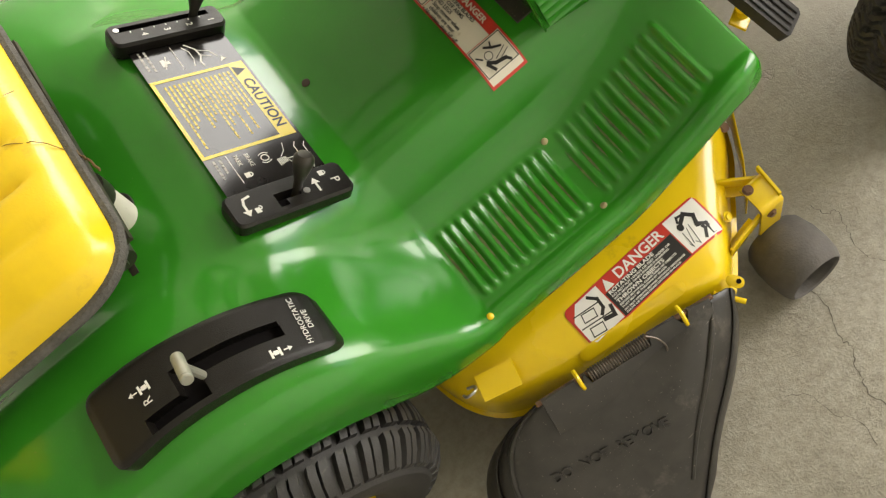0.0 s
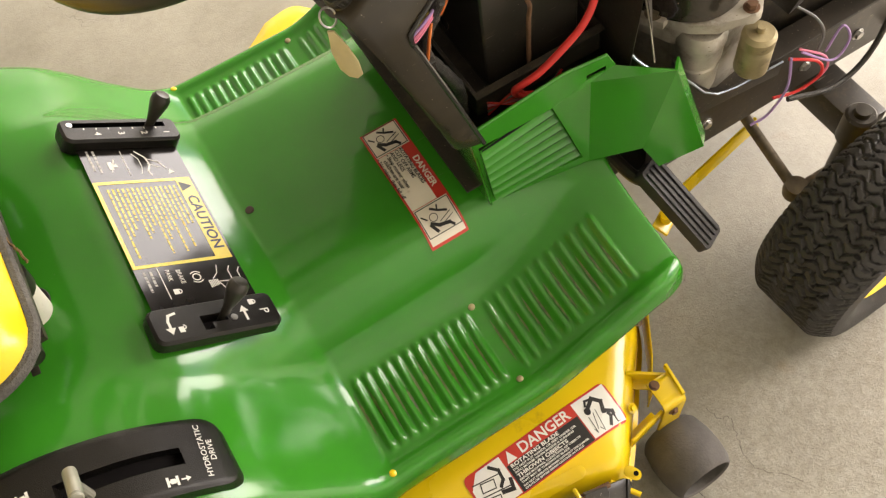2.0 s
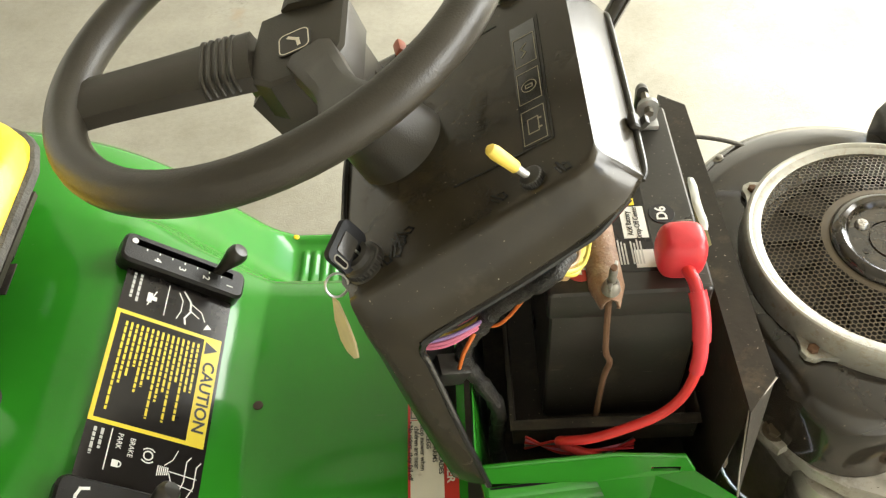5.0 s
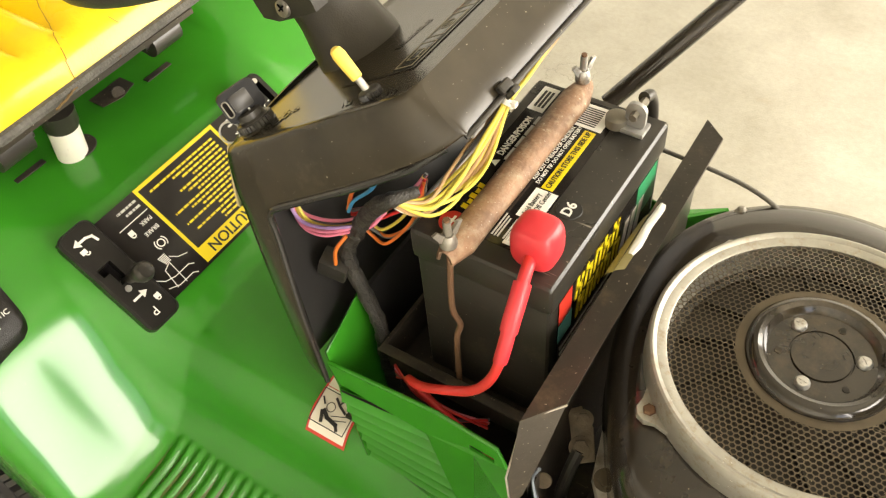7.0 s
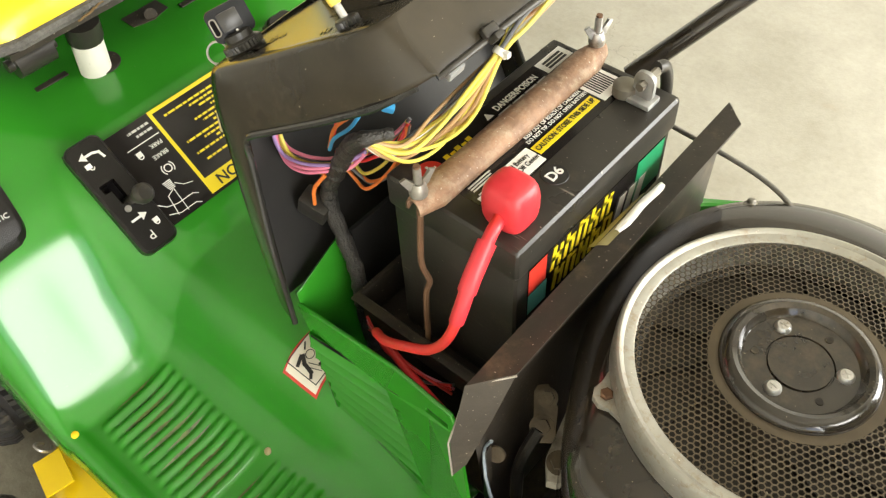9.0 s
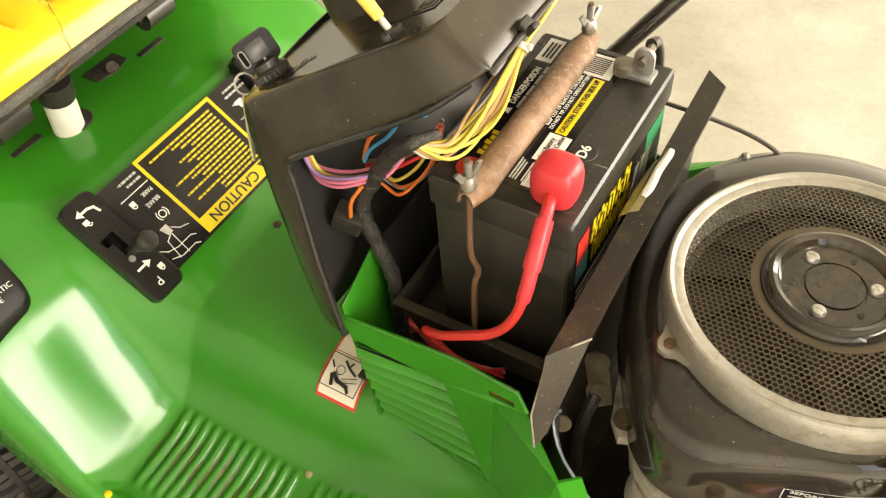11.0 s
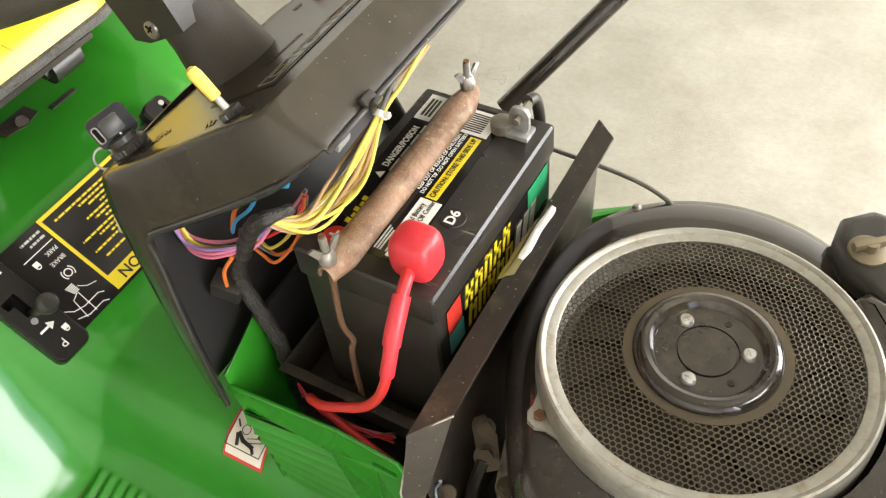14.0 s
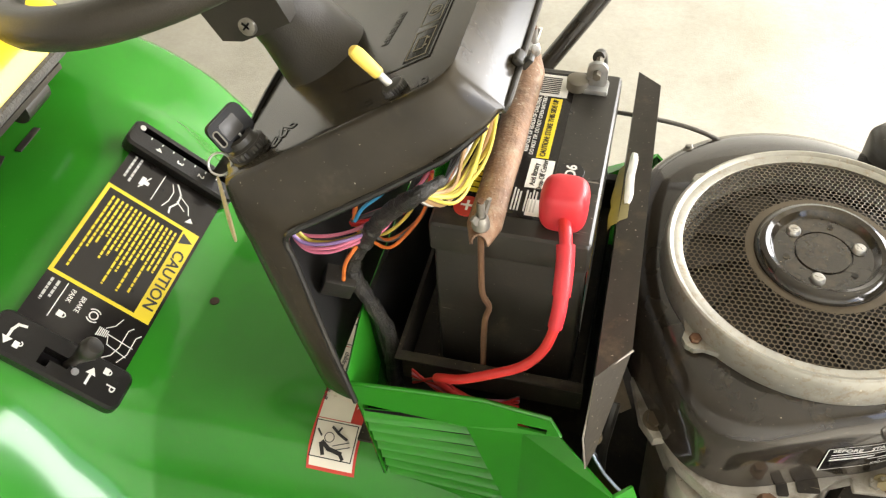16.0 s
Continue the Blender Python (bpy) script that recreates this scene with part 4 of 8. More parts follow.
lettering("danger_word", "DANGER", 0.0125, decal_pose(0.082, 0.0205), CREAM_PRINT, decal, stretch=1.1, bold=0.0003)
for k, line in enumerate(("ROTATING BLADES", "CUT OFF ARMS", "AND LEGS", "\u2022 Stop mower when", "   children are near", "\u2022 No riders, they fall off")):
    lettering("decal_line", line, 0.0078, decal_pose(0.0315, 0.0098 - 0.0071 * k, 0.0030), INK, decal, align="LEFT", bold=0.0001, stretch=1.0)
for cu in (0.006, 0.151):
    bm = bmesh.new()
    m = decal_pose(cu, 0.0, 0.0026)
    stroke(bm, [(-0.021, -0.025), (0.021, -0.025), (0.021, 0.025), (-0.021, 0.025), (-0.021, -0.025)], 0.0012, m, 0.0)
    stroke(bm, [(0.004, -0.012), (0.010, -0.004), (0.013, 0.010)], 0.0050, m, 0.0002)
    stroke(bm, [(0.013, 0.010), (0.018, 0.014)], 0.0040, m, 0.0002)
    stroke(bm, [(0.006, -0.014), (0.016, -0.010)], 0.0045, m, 0.0002)
    stroke(bm, [(-0.015, -0.004), (-0.009, 0.004), (-0.004, 0.014)], 0.0032, m, 0.0002)
    stroke(bm, [(-0.016, 0.006), (-0.010, 0.003)], 0.0022, m, 0.0002)
    stroke(bm, [(-0.001, 0.018), (0.006, 0.000)], 0.0010, m, 0.0002)
    stroke(bm, [(0.004, 0.020), (0.010, 0.004)], 0.0010, m, 0.0002)
    stroke(bm, [(-0.004, -0.016), (-0.010, -0.021)], 0.0022, m, 0.0002)
    arc_band(bm, -0.003, -0.006, 0.0052, 0.0062, 0, 360, m, 0.0002, 16)
    part("pictogram", bm, INK, decal)


# ---- louvred side shields ----
def wall_sheet(bm, quad, n=1):
    a, b, c, d = [Vector(q) for q in quad]
    add_grid(bm, [[a.lerp(b, i / n), d.lerp(c, i / n)] for i in range(n + 1)])


def louvre_at(s, q, out=0.0):
    """A place in the louvre field: s from rear to front, q from bottom to top, out from the sheet."""
    lo = Vector((-0.154, -0.1490, 0.4585)).lerp(Vector((-0.020, -0.1665, 0.4585)), s)
    hi = Vector((-0.170, -0.1578, 0.597)).lerp(Vector((-0.064, -0.1600, 0.597)), s)
    return lo.lerp(hi, q) - Vector((0, out, 0))


for side in (1, -1):
    F = (lambda p: Vector(p)) if side == 1 else mirror_y
    bm = bmesh.new()
    # louvred panel with a slotted tab at its front top corner
    ring = [Vector(p) for p in ((-0.157, -0.148, 0.443), (-0.180, -0.160, 0.632), (-0.048, -0.160, 0.647), (0.016, -0.159, 0.636), (0.027, -0.161, 0.612), (-0.008, -0.160, 0.606), (-0.010, -0.168, 0.443))]
    hole = [Vector((-0.014, -0.1592, 0.612)), Vector((-0.014, -0.1592, 0.621)), Vector((0.014, -0.1600, 0.621)), Vector((0.014, -0.1600, 0.612))]
    V = [bm.verts.new(F(p)) for p in ring]
    W = [bm.verts.new(F(p)) for p in hole]
    L = [bm.verts.new(F(louvre_at(s, q))) for s, q in ((0, 0), (0, 1), (1, 1), (1, 0))]
    for f in ((V[0], V[1], L[1], L[0]), (V[1], V[2], L[2], L[1]), (V[2], W[1], W[0], L[2]), (V[2], V[3], W[2], W[1]), (V[3], V[4], W[3], W[2]), (V[4], V[5], W[0], W[3]), (W[0], V[5], L[2]), (V[5], V[6], L[3], L[2]), (V[6], V[0], L[0], L[3])):
        bm.faces.new(f)
    # facet that turns outwards to the front
    G = [bm.verts.new(F(p)) for p in ((0.082, -0.210, 0.612), (0.150, -0.221, 0.404), (0.078, -0.214, 0.408), (0.056, -0.200, 0.455), (0.098, -0.194, 0.609), (0.166, -0.205, 0.401))]
    bm.faces.new((V[5], V[4], G[0]))
    bm.faces.new((V[5], G[0], G[3], V[6]))
    bm.faces.new((G[0], G[1], G[2], G[3]))
    bm.faces.new((G[0], G[4], G[5], G[1]))
    shield = part("side_shield", bm, GREEN, tractor, "green louvred side shield of the tunnel", smooth=0)
    thicken(shield, 0.003, 0)
    # rolled lip along the top
    bm = bmesh.new()
    add_tube(bm, [F(p) for p in ((-0.180, -0.159, 0.632), (-0.114, -0.159, 0.640), (-0.048, -0.159, 0.647), (0.016, -0.158, 0.636), (0.027, -0.160, 0.612))], 0.0022, 8, 1)
    part("lip", bm, GREEN, shield)
    # louvres: each strip stands out at the rear and sinks in at the front
    N = 7
    for i in range(N):
        q0, q1 = i / N, (i + 1) / N
        bm = bmesh.new()
        rowset = []
        for s in np.linspace(0, 1, 9):
            out = 0.0085 - 0.0135 * s
            d = q1 - q0
            rowset.append([F(louvre_at(s, q1, out - 0.0030)), F(louvre_at(s, q0 + 0.55 * d, out - 0.0018)), F(louvre_at(s, q0 + 0.22 * d, out + 0.0004)), F(louvre_at(s, q0 + 0.06 * d, out + 0.0024)), F(louvre_at(s, q0 + 0.01 * d, out + 0.0016)), F(louvre_at(s, q0 + 0.02 * d, out - 0.0040))])
        add_grid(bm, rowset)
        # rear end cap
        bm.faces.new([bm.verts.new(c) for c in (F(louvre_at(0, q1, 0.0)), rowset[0][0], rowset[0][2], rowset[0][3], F(louvre_at(0, q0, 0.0)))])
        lou = part("louvre", bm, GREEN, shield, smooth=28)
        # sunk front end faced in black, its shade painted on
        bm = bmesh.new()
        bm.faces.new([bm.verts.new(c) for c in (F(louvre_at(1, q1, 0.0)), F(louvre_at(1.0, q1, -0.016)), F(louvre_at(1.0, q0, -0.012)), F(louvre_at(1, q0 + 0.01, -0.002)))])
        part("louvre_mouth", bm, SLOT_SHADE, shield)
        # black band on the strip's top paints the shade below the lip above
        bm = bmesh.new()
        shade_band = [(s, 0.0085 - 0.0135 * s) for s in (0.02, 0.5, 0.985)]
        add_grid(bm, [[F(louvre_at(s, q1 - 0.004, o - 0.0022)), F(louvre_at(s, q1 - 0.36 / N * (0.6 + s), o - 0.0020))] for s, o in shade_band])
        part("louvre_gap", bm, SLOT_SHADE, shield)
# cross wall that joins the two shields before the dash
CW = [(-0.158, 0.648), (-0.147, 0.652), (-0.099, 0.676), (-0.088, 0.678)]
for F in (lambda q: Vector(q), mirror_y):
    bm = bmesh.new()
    add_grid(bm, [[F((-0.161 - 0.020 * (k / 4), y, 0.452 + (z - 0.452) * k / 4)) for k in range(5)] for y, z in CW])
    cross = part("cross_wall", bm, GREEN, tractor, "green sheet-metal wall inside the tunnel")
    thicken(cross, 0.003, 0)
# dark bulkhead between them
bm = bmesh.new()
add_box(bm, (-0.172, CL, 0.570), (0.006, 0.205, 0.210), 0.002, pose(0, 0, 0, 0, -4, 0))
part("tunnel_bulkhead", bm, INNER_BLACK, tractor, "dark bulkhead under the dash")

# ---- dash tower ----
def dash_top(x):
    return 0.941 + 0.60 * (x + 0.129)


# columns of the side panel: x and half-width at the top edge; x, half-width and height at the lower edge
DASH = [
    (-0.2725, 0.146, -0.2535, 0.1625, 0.803),
    (-0.2625, 0.146, -0.2450, 0.1628, 0.807),
    (-0.2525, 0.145, -0.2365, 0.1630, 0.811),
    (-0.2425, 0.1438, -0.2280, 0.1630, 0.8155),
    (-0.2325, 0.1422, -0.2195, 0.1628, 0.820),
    (-0.200, 0.137, -0.190, 0.157, 0.838),
    (-0.150, 0.129, -0.140, 0.146, 0.868),
    (-0.115, 0.1235, -0.102, 0.136, 0.892),
    (-0.100, 0.121, -0.084, 0.131, 0.905),
    (-0.091, 0.117, -0.068, 0.1245, 0.917),
    (-0.087, 0.111, -0.056, 0.117, 0.927),
    (-0.085, 0.104, -0.049, 0.108, 0.9335),
]
bm = bmesh.new()
rows = []


def dash_row(xt, wt, zt, xb, wb, zb, rear=0.0, soft=0.005):
    """From the centre line over the top edge down the side to the lower edge and its inward lip."""
    out = []
    for f in (0.0, 0.3, 0.6, 0.85):
        out.append((xt - rear * math.sqrt(max(0, 1 - f**2)), wt * f, zt - rear * 0.6 * math.sqrt(max(0, 1 - f**2))))
    dx, dw, dz = xb - xt, wb - wt, zb - zt
    out.append((xt, wt - soft - 0.004, zt))
    out.append((xt, wt - soft, zt))
    out.append((xt + 0.02 * dx, wt - 0.0012, zt - 0.0012))
    for f in (0.09, 0.3, 0.6, 0.9):
        out.append((xt + dx * f, wt + dw * f + 0.003 * math.sin(math.pi * f), zt + dz * f))
    out.append((xb, wb, zb))
    return out


for i, (xt, wt, xb, wb, zb) in enumerate(DASH):
    rows.append(dash_row(xt, wt, dash_top(xt), xb, wb, zb, 0.014 if i == 0 else 0.0))
# sloping front bevel down to the open rim
last = rows[-1]
for f, dz in ((0.06, 0.0), (0.5, 0.0005), (1.0, 0.0)):
    rows.append([(x + (-0.046 - x) * f, w + (min(w, 0.104) - w) * f, z + (0.9365 - 0.003 * (k / 11) - z) * f + dz) for k, (x, w, z) in enumerate(last)])
skin = []
for r in rows:
    right = [Vector((x, CL - w, z)) for x, w, z in r]
    skin.append([mirror_y(q) for q in right[:0:-1]] + right)
vs = add_grid(bm, skin)
# legs run down from the rear of the side panels
A_TOP, LEG_R, LEG_F = Vector((-0.2535, CL - 0.1625, 0.803)), Vector((-0.202, -0.167, 0.631)), Vector((-0.169, -0.1765, 0.631))
for end, F in ((-1, lambda q: Vector(q)), (0, mirror_y)):
    prev = [vs[k][end] for k in range(5)]
    for s in np.linspace(0, 1, 10)[1:]:
        rear = A_TOP.lerp(LEG_R, s) + Vector((0.0, -0.002 * math.sin(math.pi * s), 0))
        fore = Vector((-0.2195, CL - 0.1628, 0.820)).lerp(LEG_F, s) + Vector((0, -0.0015 * math.sin(math.pi * s), 0))
        row = [bm.verts.new(F(rear.lerp(fore, k / 4) - Vector((0, 0.0015 * math.sin(math.pi * k / 4), 0)))) for k in range(5)]
        for k in range(4):
            bm.faces.new((prev[k], prev[k + 1], row[k + 1], row[k]))
        prev = row
dash = part("dash_cover", bm, DASH_BLACK, tractor, "black moulded dash with open sides and front", smooth=38)
thicken(dash, 0.004)
# rear wall between the legs
bm = bmesh.new()
rows = []
for s in np.linspace(0, 1, 9):
    e = Vector((-0.2735, -0.126, 0.851)).lerp(A_TOP, s / 0.25) if s < 0.25 else A_TOP.lerp(LEG_R, (s - 0.25) / 0.75) + Vector((0, -0.002 * math.sin(math.pi * (s - 0.25) / 0.75), 0))
    w = CL - e.y - 0.0005
    rows.append([Vector((e.x + 0.0015 - 0.014 * (1 - s) * (1 - (k / 6) ** 2), CL - w * k / 6, e.z)) for k in range(-6, 7)])
add_grid(bm, rows)
wall = part("dash_rear_wall", bm, INNER_BLACK, dash, smooth=60)
thicken(wall, 0.004, 1)
for side in (1, -1):
    F = (lambda p: Vector(p)) if side == 1 else mirror_y
    # turned-in edge of the side opening
    bm = bmesh.new()
    add_tube(bm, [F(p) for p in ((-0.058, -0.0955, 0.9245), (-0.082, -0.1105, 0.9045), (-0.102, -0.1155, 0.8905), (-0.140, -0.1255, 0.8665), (-0.190, -0.1365, 0.8365), (-0.209, -0.1415, 0.8255), (-0.2165, -0.143, 0.8185), (-0.2185, -0.1445, 0.808), (-0.2130, -0.1470, 0.790), (-0.1910, -0.1635, 0.711), (-0.1690, -0.1755, 0.628))], 0.0030, 8, 5)
    part("window_edge", bm, BLACK_GLOSS, dash)

TOP = frame_at((-0.170, CL, dash_top(-0.170)), (0, -1, 0), (1, 0, 0.60))  # x to the right, y up the slope
# raised outline of the gauge field, moulded wording, and symbols by the switch and the lock
bm = bmesh.new()


def top_uv(x, y):
    q = TOP.inverted() @ Vector((x, y, dash_top(x)))
    return (q.x, q.y)


stroke(bm, [top_uv(-0.110, 0.100), top_uv(-0.1104, -0.0560), top_uv(-0.1500, -0.0575), top_uv(-0.1855, -0.0580)], 0.0018, TOP, 0.0006)
stroke(bm, [top_uv(-0.1440, 0.1147), top_uv(-0.1884, 0.1126)], 0.0018, TOP, 0.0006)
part("gauge_field_line", bm, BLACK_GLOSS, dash)
# indicator strip with outlined lamps
(ua, va), (ub, vb) = top_uv(-0.1325, 0.096), top_uv(-0.1120, -0.0545)
bm = bmesh.new()
add_prism(bm, rect(ua, va, ub, vb), 0.0012, TOP, 0.0004)
part("indicator_strip", bm, BLACK_GLOSS, dash, "black indicator strip with outlined symbols")
for k in range(3):
    cu, cv, hw, hv = ub - 0.0205 - 0.0465 * k, (va + vb) / 2, 0.0185, 0.0098
    m = TOP @ pose(cu, cv, 0.0014)
    bm = bmesh.new()
    stroke(bm, [(-hw, -hv), (hw, -hv), (hw, hv), (-hw, hv), (-hw, -hv)], 0.0006, m, 0.0)
    if k == 0:
        stroke(bm, [(-0.008, -0.005), (0.008, -0.005), (0.008, 0.004), (-0.008, 0.004), (-0.008, -0.005)], 0.0008, m, 0.0)
        stroke(bm, [(-0.005, 0.004), (-0.005, 0.006)], 0.0016, m, 0.0)
        stroke(bm, [(0.005, 0.004), (0.005, 0.006)], 0.0016, m, 0.0)
    elif k == 1:
        arc_band(bm, 0, 0, 0.0062, 0.0070, 0, 360, m, 0.0, 16)
        stroke(bm, [(-0.002, -0.003), (0.002, -0.003), (0.002, 0.003), (-0.002, 0.003), (-0.002, -0.003)], 0.0008, m, 0.0)
    else:
        stroke(bm, [(-0.008, 0.002), (-0.003, -0.003), (0.003, 0.001), (0.008, -0.003)], 0.0010, m, 0.0)
    part("indicator_symbol", bm, FAINT_PRINT, dash)
W0, W1 = Vector((*top_uv(-0.163, -0.008), 0)), Vector((*top_uv(-0.158, 0.040), 0))
WM = TOP @ frame_at((W0 + W1) / 2 + Vector((0, 0, 0.0006)), W1 - W0, Vector((0, 1, 0)))
rng = random.Random(21)
for k in range(8):
    bm = bmesh.new()
    x = -0.022 + 0.0058 * k
    stroke(bm, [(x - 0.0018, -0.0032), (x - 0.0018, 0.0032), (x + 0.0018, 0.0032)], 0.0010, WM, 0.0)
    stroke(bm, [(x - 0.0018, 0.0002 * (k % 3)), (x + 0.0014, 0.0002 * (k % 3))], 0.0010, WM, 0.0)
    if k % 2:
        stroke(bm, [(x + 0.0018, 0.0032), (x + 0.0018, -0.0032)], 0.0010, WM, 0.0)
    part("moulded_bar", bm, DASH_BLACK, dash)
for x, y, turn, sc in ((-0.107, -0.0885, 25, 1.0), (-0.153, -0.0895, 40, 1.0), (-0.165, 0.152, 10, 1.0), (-0.203, 0.127, 30, 1.0), (-0.234, 0.125, 10, 1.0), (-0.231, -0.085, 15, 1.2), (-0.233, -0.094, -8, 1.2), (-0.243, -0.099, 30, 1.1), (-0.226, -0.080, 60, 1.0)):
    u, v = top_uv(x, y)
    m = TOP @ pose(u, v, 0.0, 0, 0, turn) @ Matrix.Scale(sc, 4)
    bm = bmesh.new()
    stroke(bm, [(-0.007, -0.002), (0.006, -0.001), (0.007, 0.003), (0.001, 0.004), (-0.002, 0.001)], 0.0018, m, 0.0004)
    stroke(bm, [(-0.004, -0.005), (0.004, -0.0045)], 0.0015, m, 0.0004)
    part("moulded_symbol", bm, BLACK_GLOSS, dash)
# throttle slot with a red lever end, and a push knob on the far edge
su, sv_ = top_uv(-0.204, 0.153)
bm = bmesh.new()
add_prism(bm, rounded(0.013, 0.078, 0.003), 0.0012, TOP @ Matrix.Translation((su, sv_, 0.0004)))
part("throttle_slot", bm, SLOT_SHADE, dash)
bm = bmesh.new()
add_box(bm, TOP @ Vector((su, sv_ - 0.030, 0.006)), (0.020, 0.010, 0.010), 0.003, TOP.to_3x3().to_4x4() @ pose(0, 0, 0, 20, 0, 10))
part("throttle_lever", bm, mat("faded_red_plastic", (0.30, 0.07, 0.03), 0.5), dash, "faded red throttle lever")
bm = bmesh.new()
b0 = Vector((-0.130, 0.160, 0.925))
add_lathe(bm, [(0.008, -0.01), (0.008, 0.010), (0.0125, 0.012), (0.0140, 0.017), (0.0140, 0.024), (0.012, 0.027), (0, 0.027)], b0, (-0.35, 0.15, 0.9), 24)
part("choke_knob", bm, BLACK_SMOOTH, dash, "round ribbed black knob")
# clip on the front rim
bm = bmesh.new()
add_box(bm, (-0.0455, -0.030, 0.9405), (0.009, 0.015, 0.007), 0.0028, pose(0, 0, 0, 0, 38, 0), 3)
add_box(bm, (-0.039, -0.030, 0.938), (0.005, 0.009, 0.012), 0.0015, pose(0, 0, 0, 0, 35, 0))
part("clip", bm, BLACK_SMOOTH, dash, "black edge clip")
# dark bead along the front rim
bm = bmesh.new()
add_tube(bm, [(-0.0475, CL - 0.1045, 0.9315), (-0.0445, CL - 0.092, 0.9348), (-0.0442, CL - 0.03, 0.9358), (-0.0442, CL + 0.03, 0.9358), (-0.0445, CL + 0.092, 0.9348), (-0.0475, CL + 0.1045, 0.9315)], 0.0026, 10, 8)
part("rim_bead", bm, BLACK_SMOOTH, dash, "dark rounded bead along the rim")

# toggle switch with a yellow sleeve
sw = Vector((-0.1275, -0.088, 0.9405))
bm = bmesh.new()
nrm = Vector((-0.51, 0, 0.86))
q = Vector((0, 0, 1)).rotation_difference(nrm.normalized())
krows = [[sw + q @ Vector(((r - 0.0010 * kn * (k % 2)) * math.cos(math.pi * k / 26), (r - 0.0010 * kn * (k % 2)) * math.sin(math.pi * k / 26), hh)) for k in range(52)] for r, hh, kn in ((0.0108, -0.002, 0), (0.0108, 0.001, 0), (0.0096, 0.0015, 1), (0.0096, 0.0060, 1), (0.0082, 0.0072, 0), (0.0050, 0.0080, 0), (0.001, 0.0080, 0))]
bm.faces.new(add_grid(bm, krows, closed=True)[-1])
switch = part("toggle_switch", bm, BLACK_SMOOTH, dash, "toggle switch with a yellow sleeve")
tip = Vector((-0.1575, -0.086, 0.9700))
d = (tip - sw).normalized()
bm = bmesh.new()
add_cyl(bm, sw, sw + d * 0.022, 0.0031, seg=14)
part("stem", bm, STEEL, switch)
bm = bmesh.new()
add_lathe(bm, [(0.0040, 0), (0.0048, 0.001), (0.0053, 0.012), (0.0056, 0.022), (0.0046, 0.0268), (0.0022, 0.0290), (0, 0.0294)], sw + d * 0.018, d, 20)
part("sleeve", bm, KNOB_YELLOW, switch, "yellow plastic sleeve")
# ignition lock
kb = Vector((-0.258, -0.095, 0.860))
bm = bmesh.new()
add_lathe(bm, [(0.0185, -0.004), (0.0185, 0.003), (0.0165, 0.0045), (0.0150, 0.005), (0.0150, 0.012), (0.0125, 0.0135), (0.0125, 0.019), (0.0085, 0.0205), (0.0075, 0.016), (0, 0.016)], kb, nrm, 32)
lock = part("ignition_lock", bm, BLACK_SMOOTH, dash, "black ignition lock")
q = Vector((0, 0, 1)).rotation_difference(nrm.normalized())
bm = bmesh.new()
krows = [[kb + q @ Vector(((r - 0.0012 * kn * (k % 2)) * math.cos(math.pi * k / 28), (r - 0.0012 * kn * (k % 2)) * math.sin(math.pi * k / 28), hh)) for k in range(56)] for r, hh, kn in ((0.0150, 0.0045, 0), (0.0178, 0.005, 1), (0.0178, 0.0105, 1), (0.0160, 0.0115, 0), (0.0126, 0.0115, 0))]
add_grid(bm, krows, closed=True)
part("lock_nut", bm, BLACK_SMOOTH, lock, "knurled black nut")

# the key with its ring and tag hangs from the lock
key = thing("ignition_key", "black-headed ignition key with a tan leather tag", "key")
bm = bmesh.new()
KM = frame_at(kb + nrm * 0.030, (0.35, 0.85, 0.2), nrm)
add_prism(bm, rounded(0.037, 0.029, 0.006), 0.0052, KM @ Matrix.Translation((0, 0, -0.0018)), 0.0010)
part("key_head", bm, KEY_BLUE, key)
bm = bmesh.new()
add_prism(bm, rounded(0.018, 0.016, 0.002), 0.0012, KM @ Matrix.Translation((0, 0.001, 0.0033)), 0.0005)
part("key_inlay", bm, BLACK_SMOOTH, key)
bm = bmesh.new()
add_tube(bm, [KM @ Vector((-0.0140 + px, py, 0.0036)) for px, py in rounded(0.0052, 0.015, 0.0024, 4)], 0.0007, 6, 1, closed=True)
part("key_eye", bm, FAINT_METAL, key, "bare metal eye of the key")
bm = bmesh.new()
add_prism(bm, rounded(0.0042, 0.0135, 0.002), 0.0006, KM @ Matrix.Translation((-0.0140, 0.0, 0.0033)))
part("key_slot", bm, SLOT_SHADE, key)
bm = bmesh.new()
add_box(bm, kb + nrm * 0.014, (0.002, 0.009, 0.016), 0.0005, frame_at((0, 0, 0), (0, 1, 0), nrm) @ pose(0, 0, 0, 90, 0, 0))
part("key_blade", bm, STEEL, key)
bm = bmesh.new()
rc = Vector((-0.283, -0.109, 0.856))
ru, rv = Vector((0.3, -0.5, -0.8)).normalized(), Vector((0.85, 0.5, 0.0)).normalized()
add_tube(bm, [rc + 0.0095 * (math.cos(t) * ru + math.sin(t) * rv) for t in np.linspace(0, 2 * math.pi, 20)[:-1]], 0.0011, 8, 1, closed=True)
part("key_ring", bm, STEEL, key)
bm = bmesh.new()
tag_u = Vector((0.007, -0.014, -0.061)).normalized()
TG = frame_at(Vector((-0.285, -0.113, 0.843)) + tag_u * 0.024, tag_u, Vector((-0.738, -0.456, 0.497)).cross(tag_u))
add_prism(bm, [(-0.024, -0.004), (-0.016, -0.006), (0.004, -0.013), (0.028, -0.014), (0.038, -0.008), (0.040, 0.002), (0.034, 0.010), (0.016, 0.013), (-0.004, 0.010), (-0.018, 0.006), (-0.024, 0.004)], 0.0018, TG, 0.0006)
part("key_tag", bm, LEATHER, key, "worn tan leather tag")

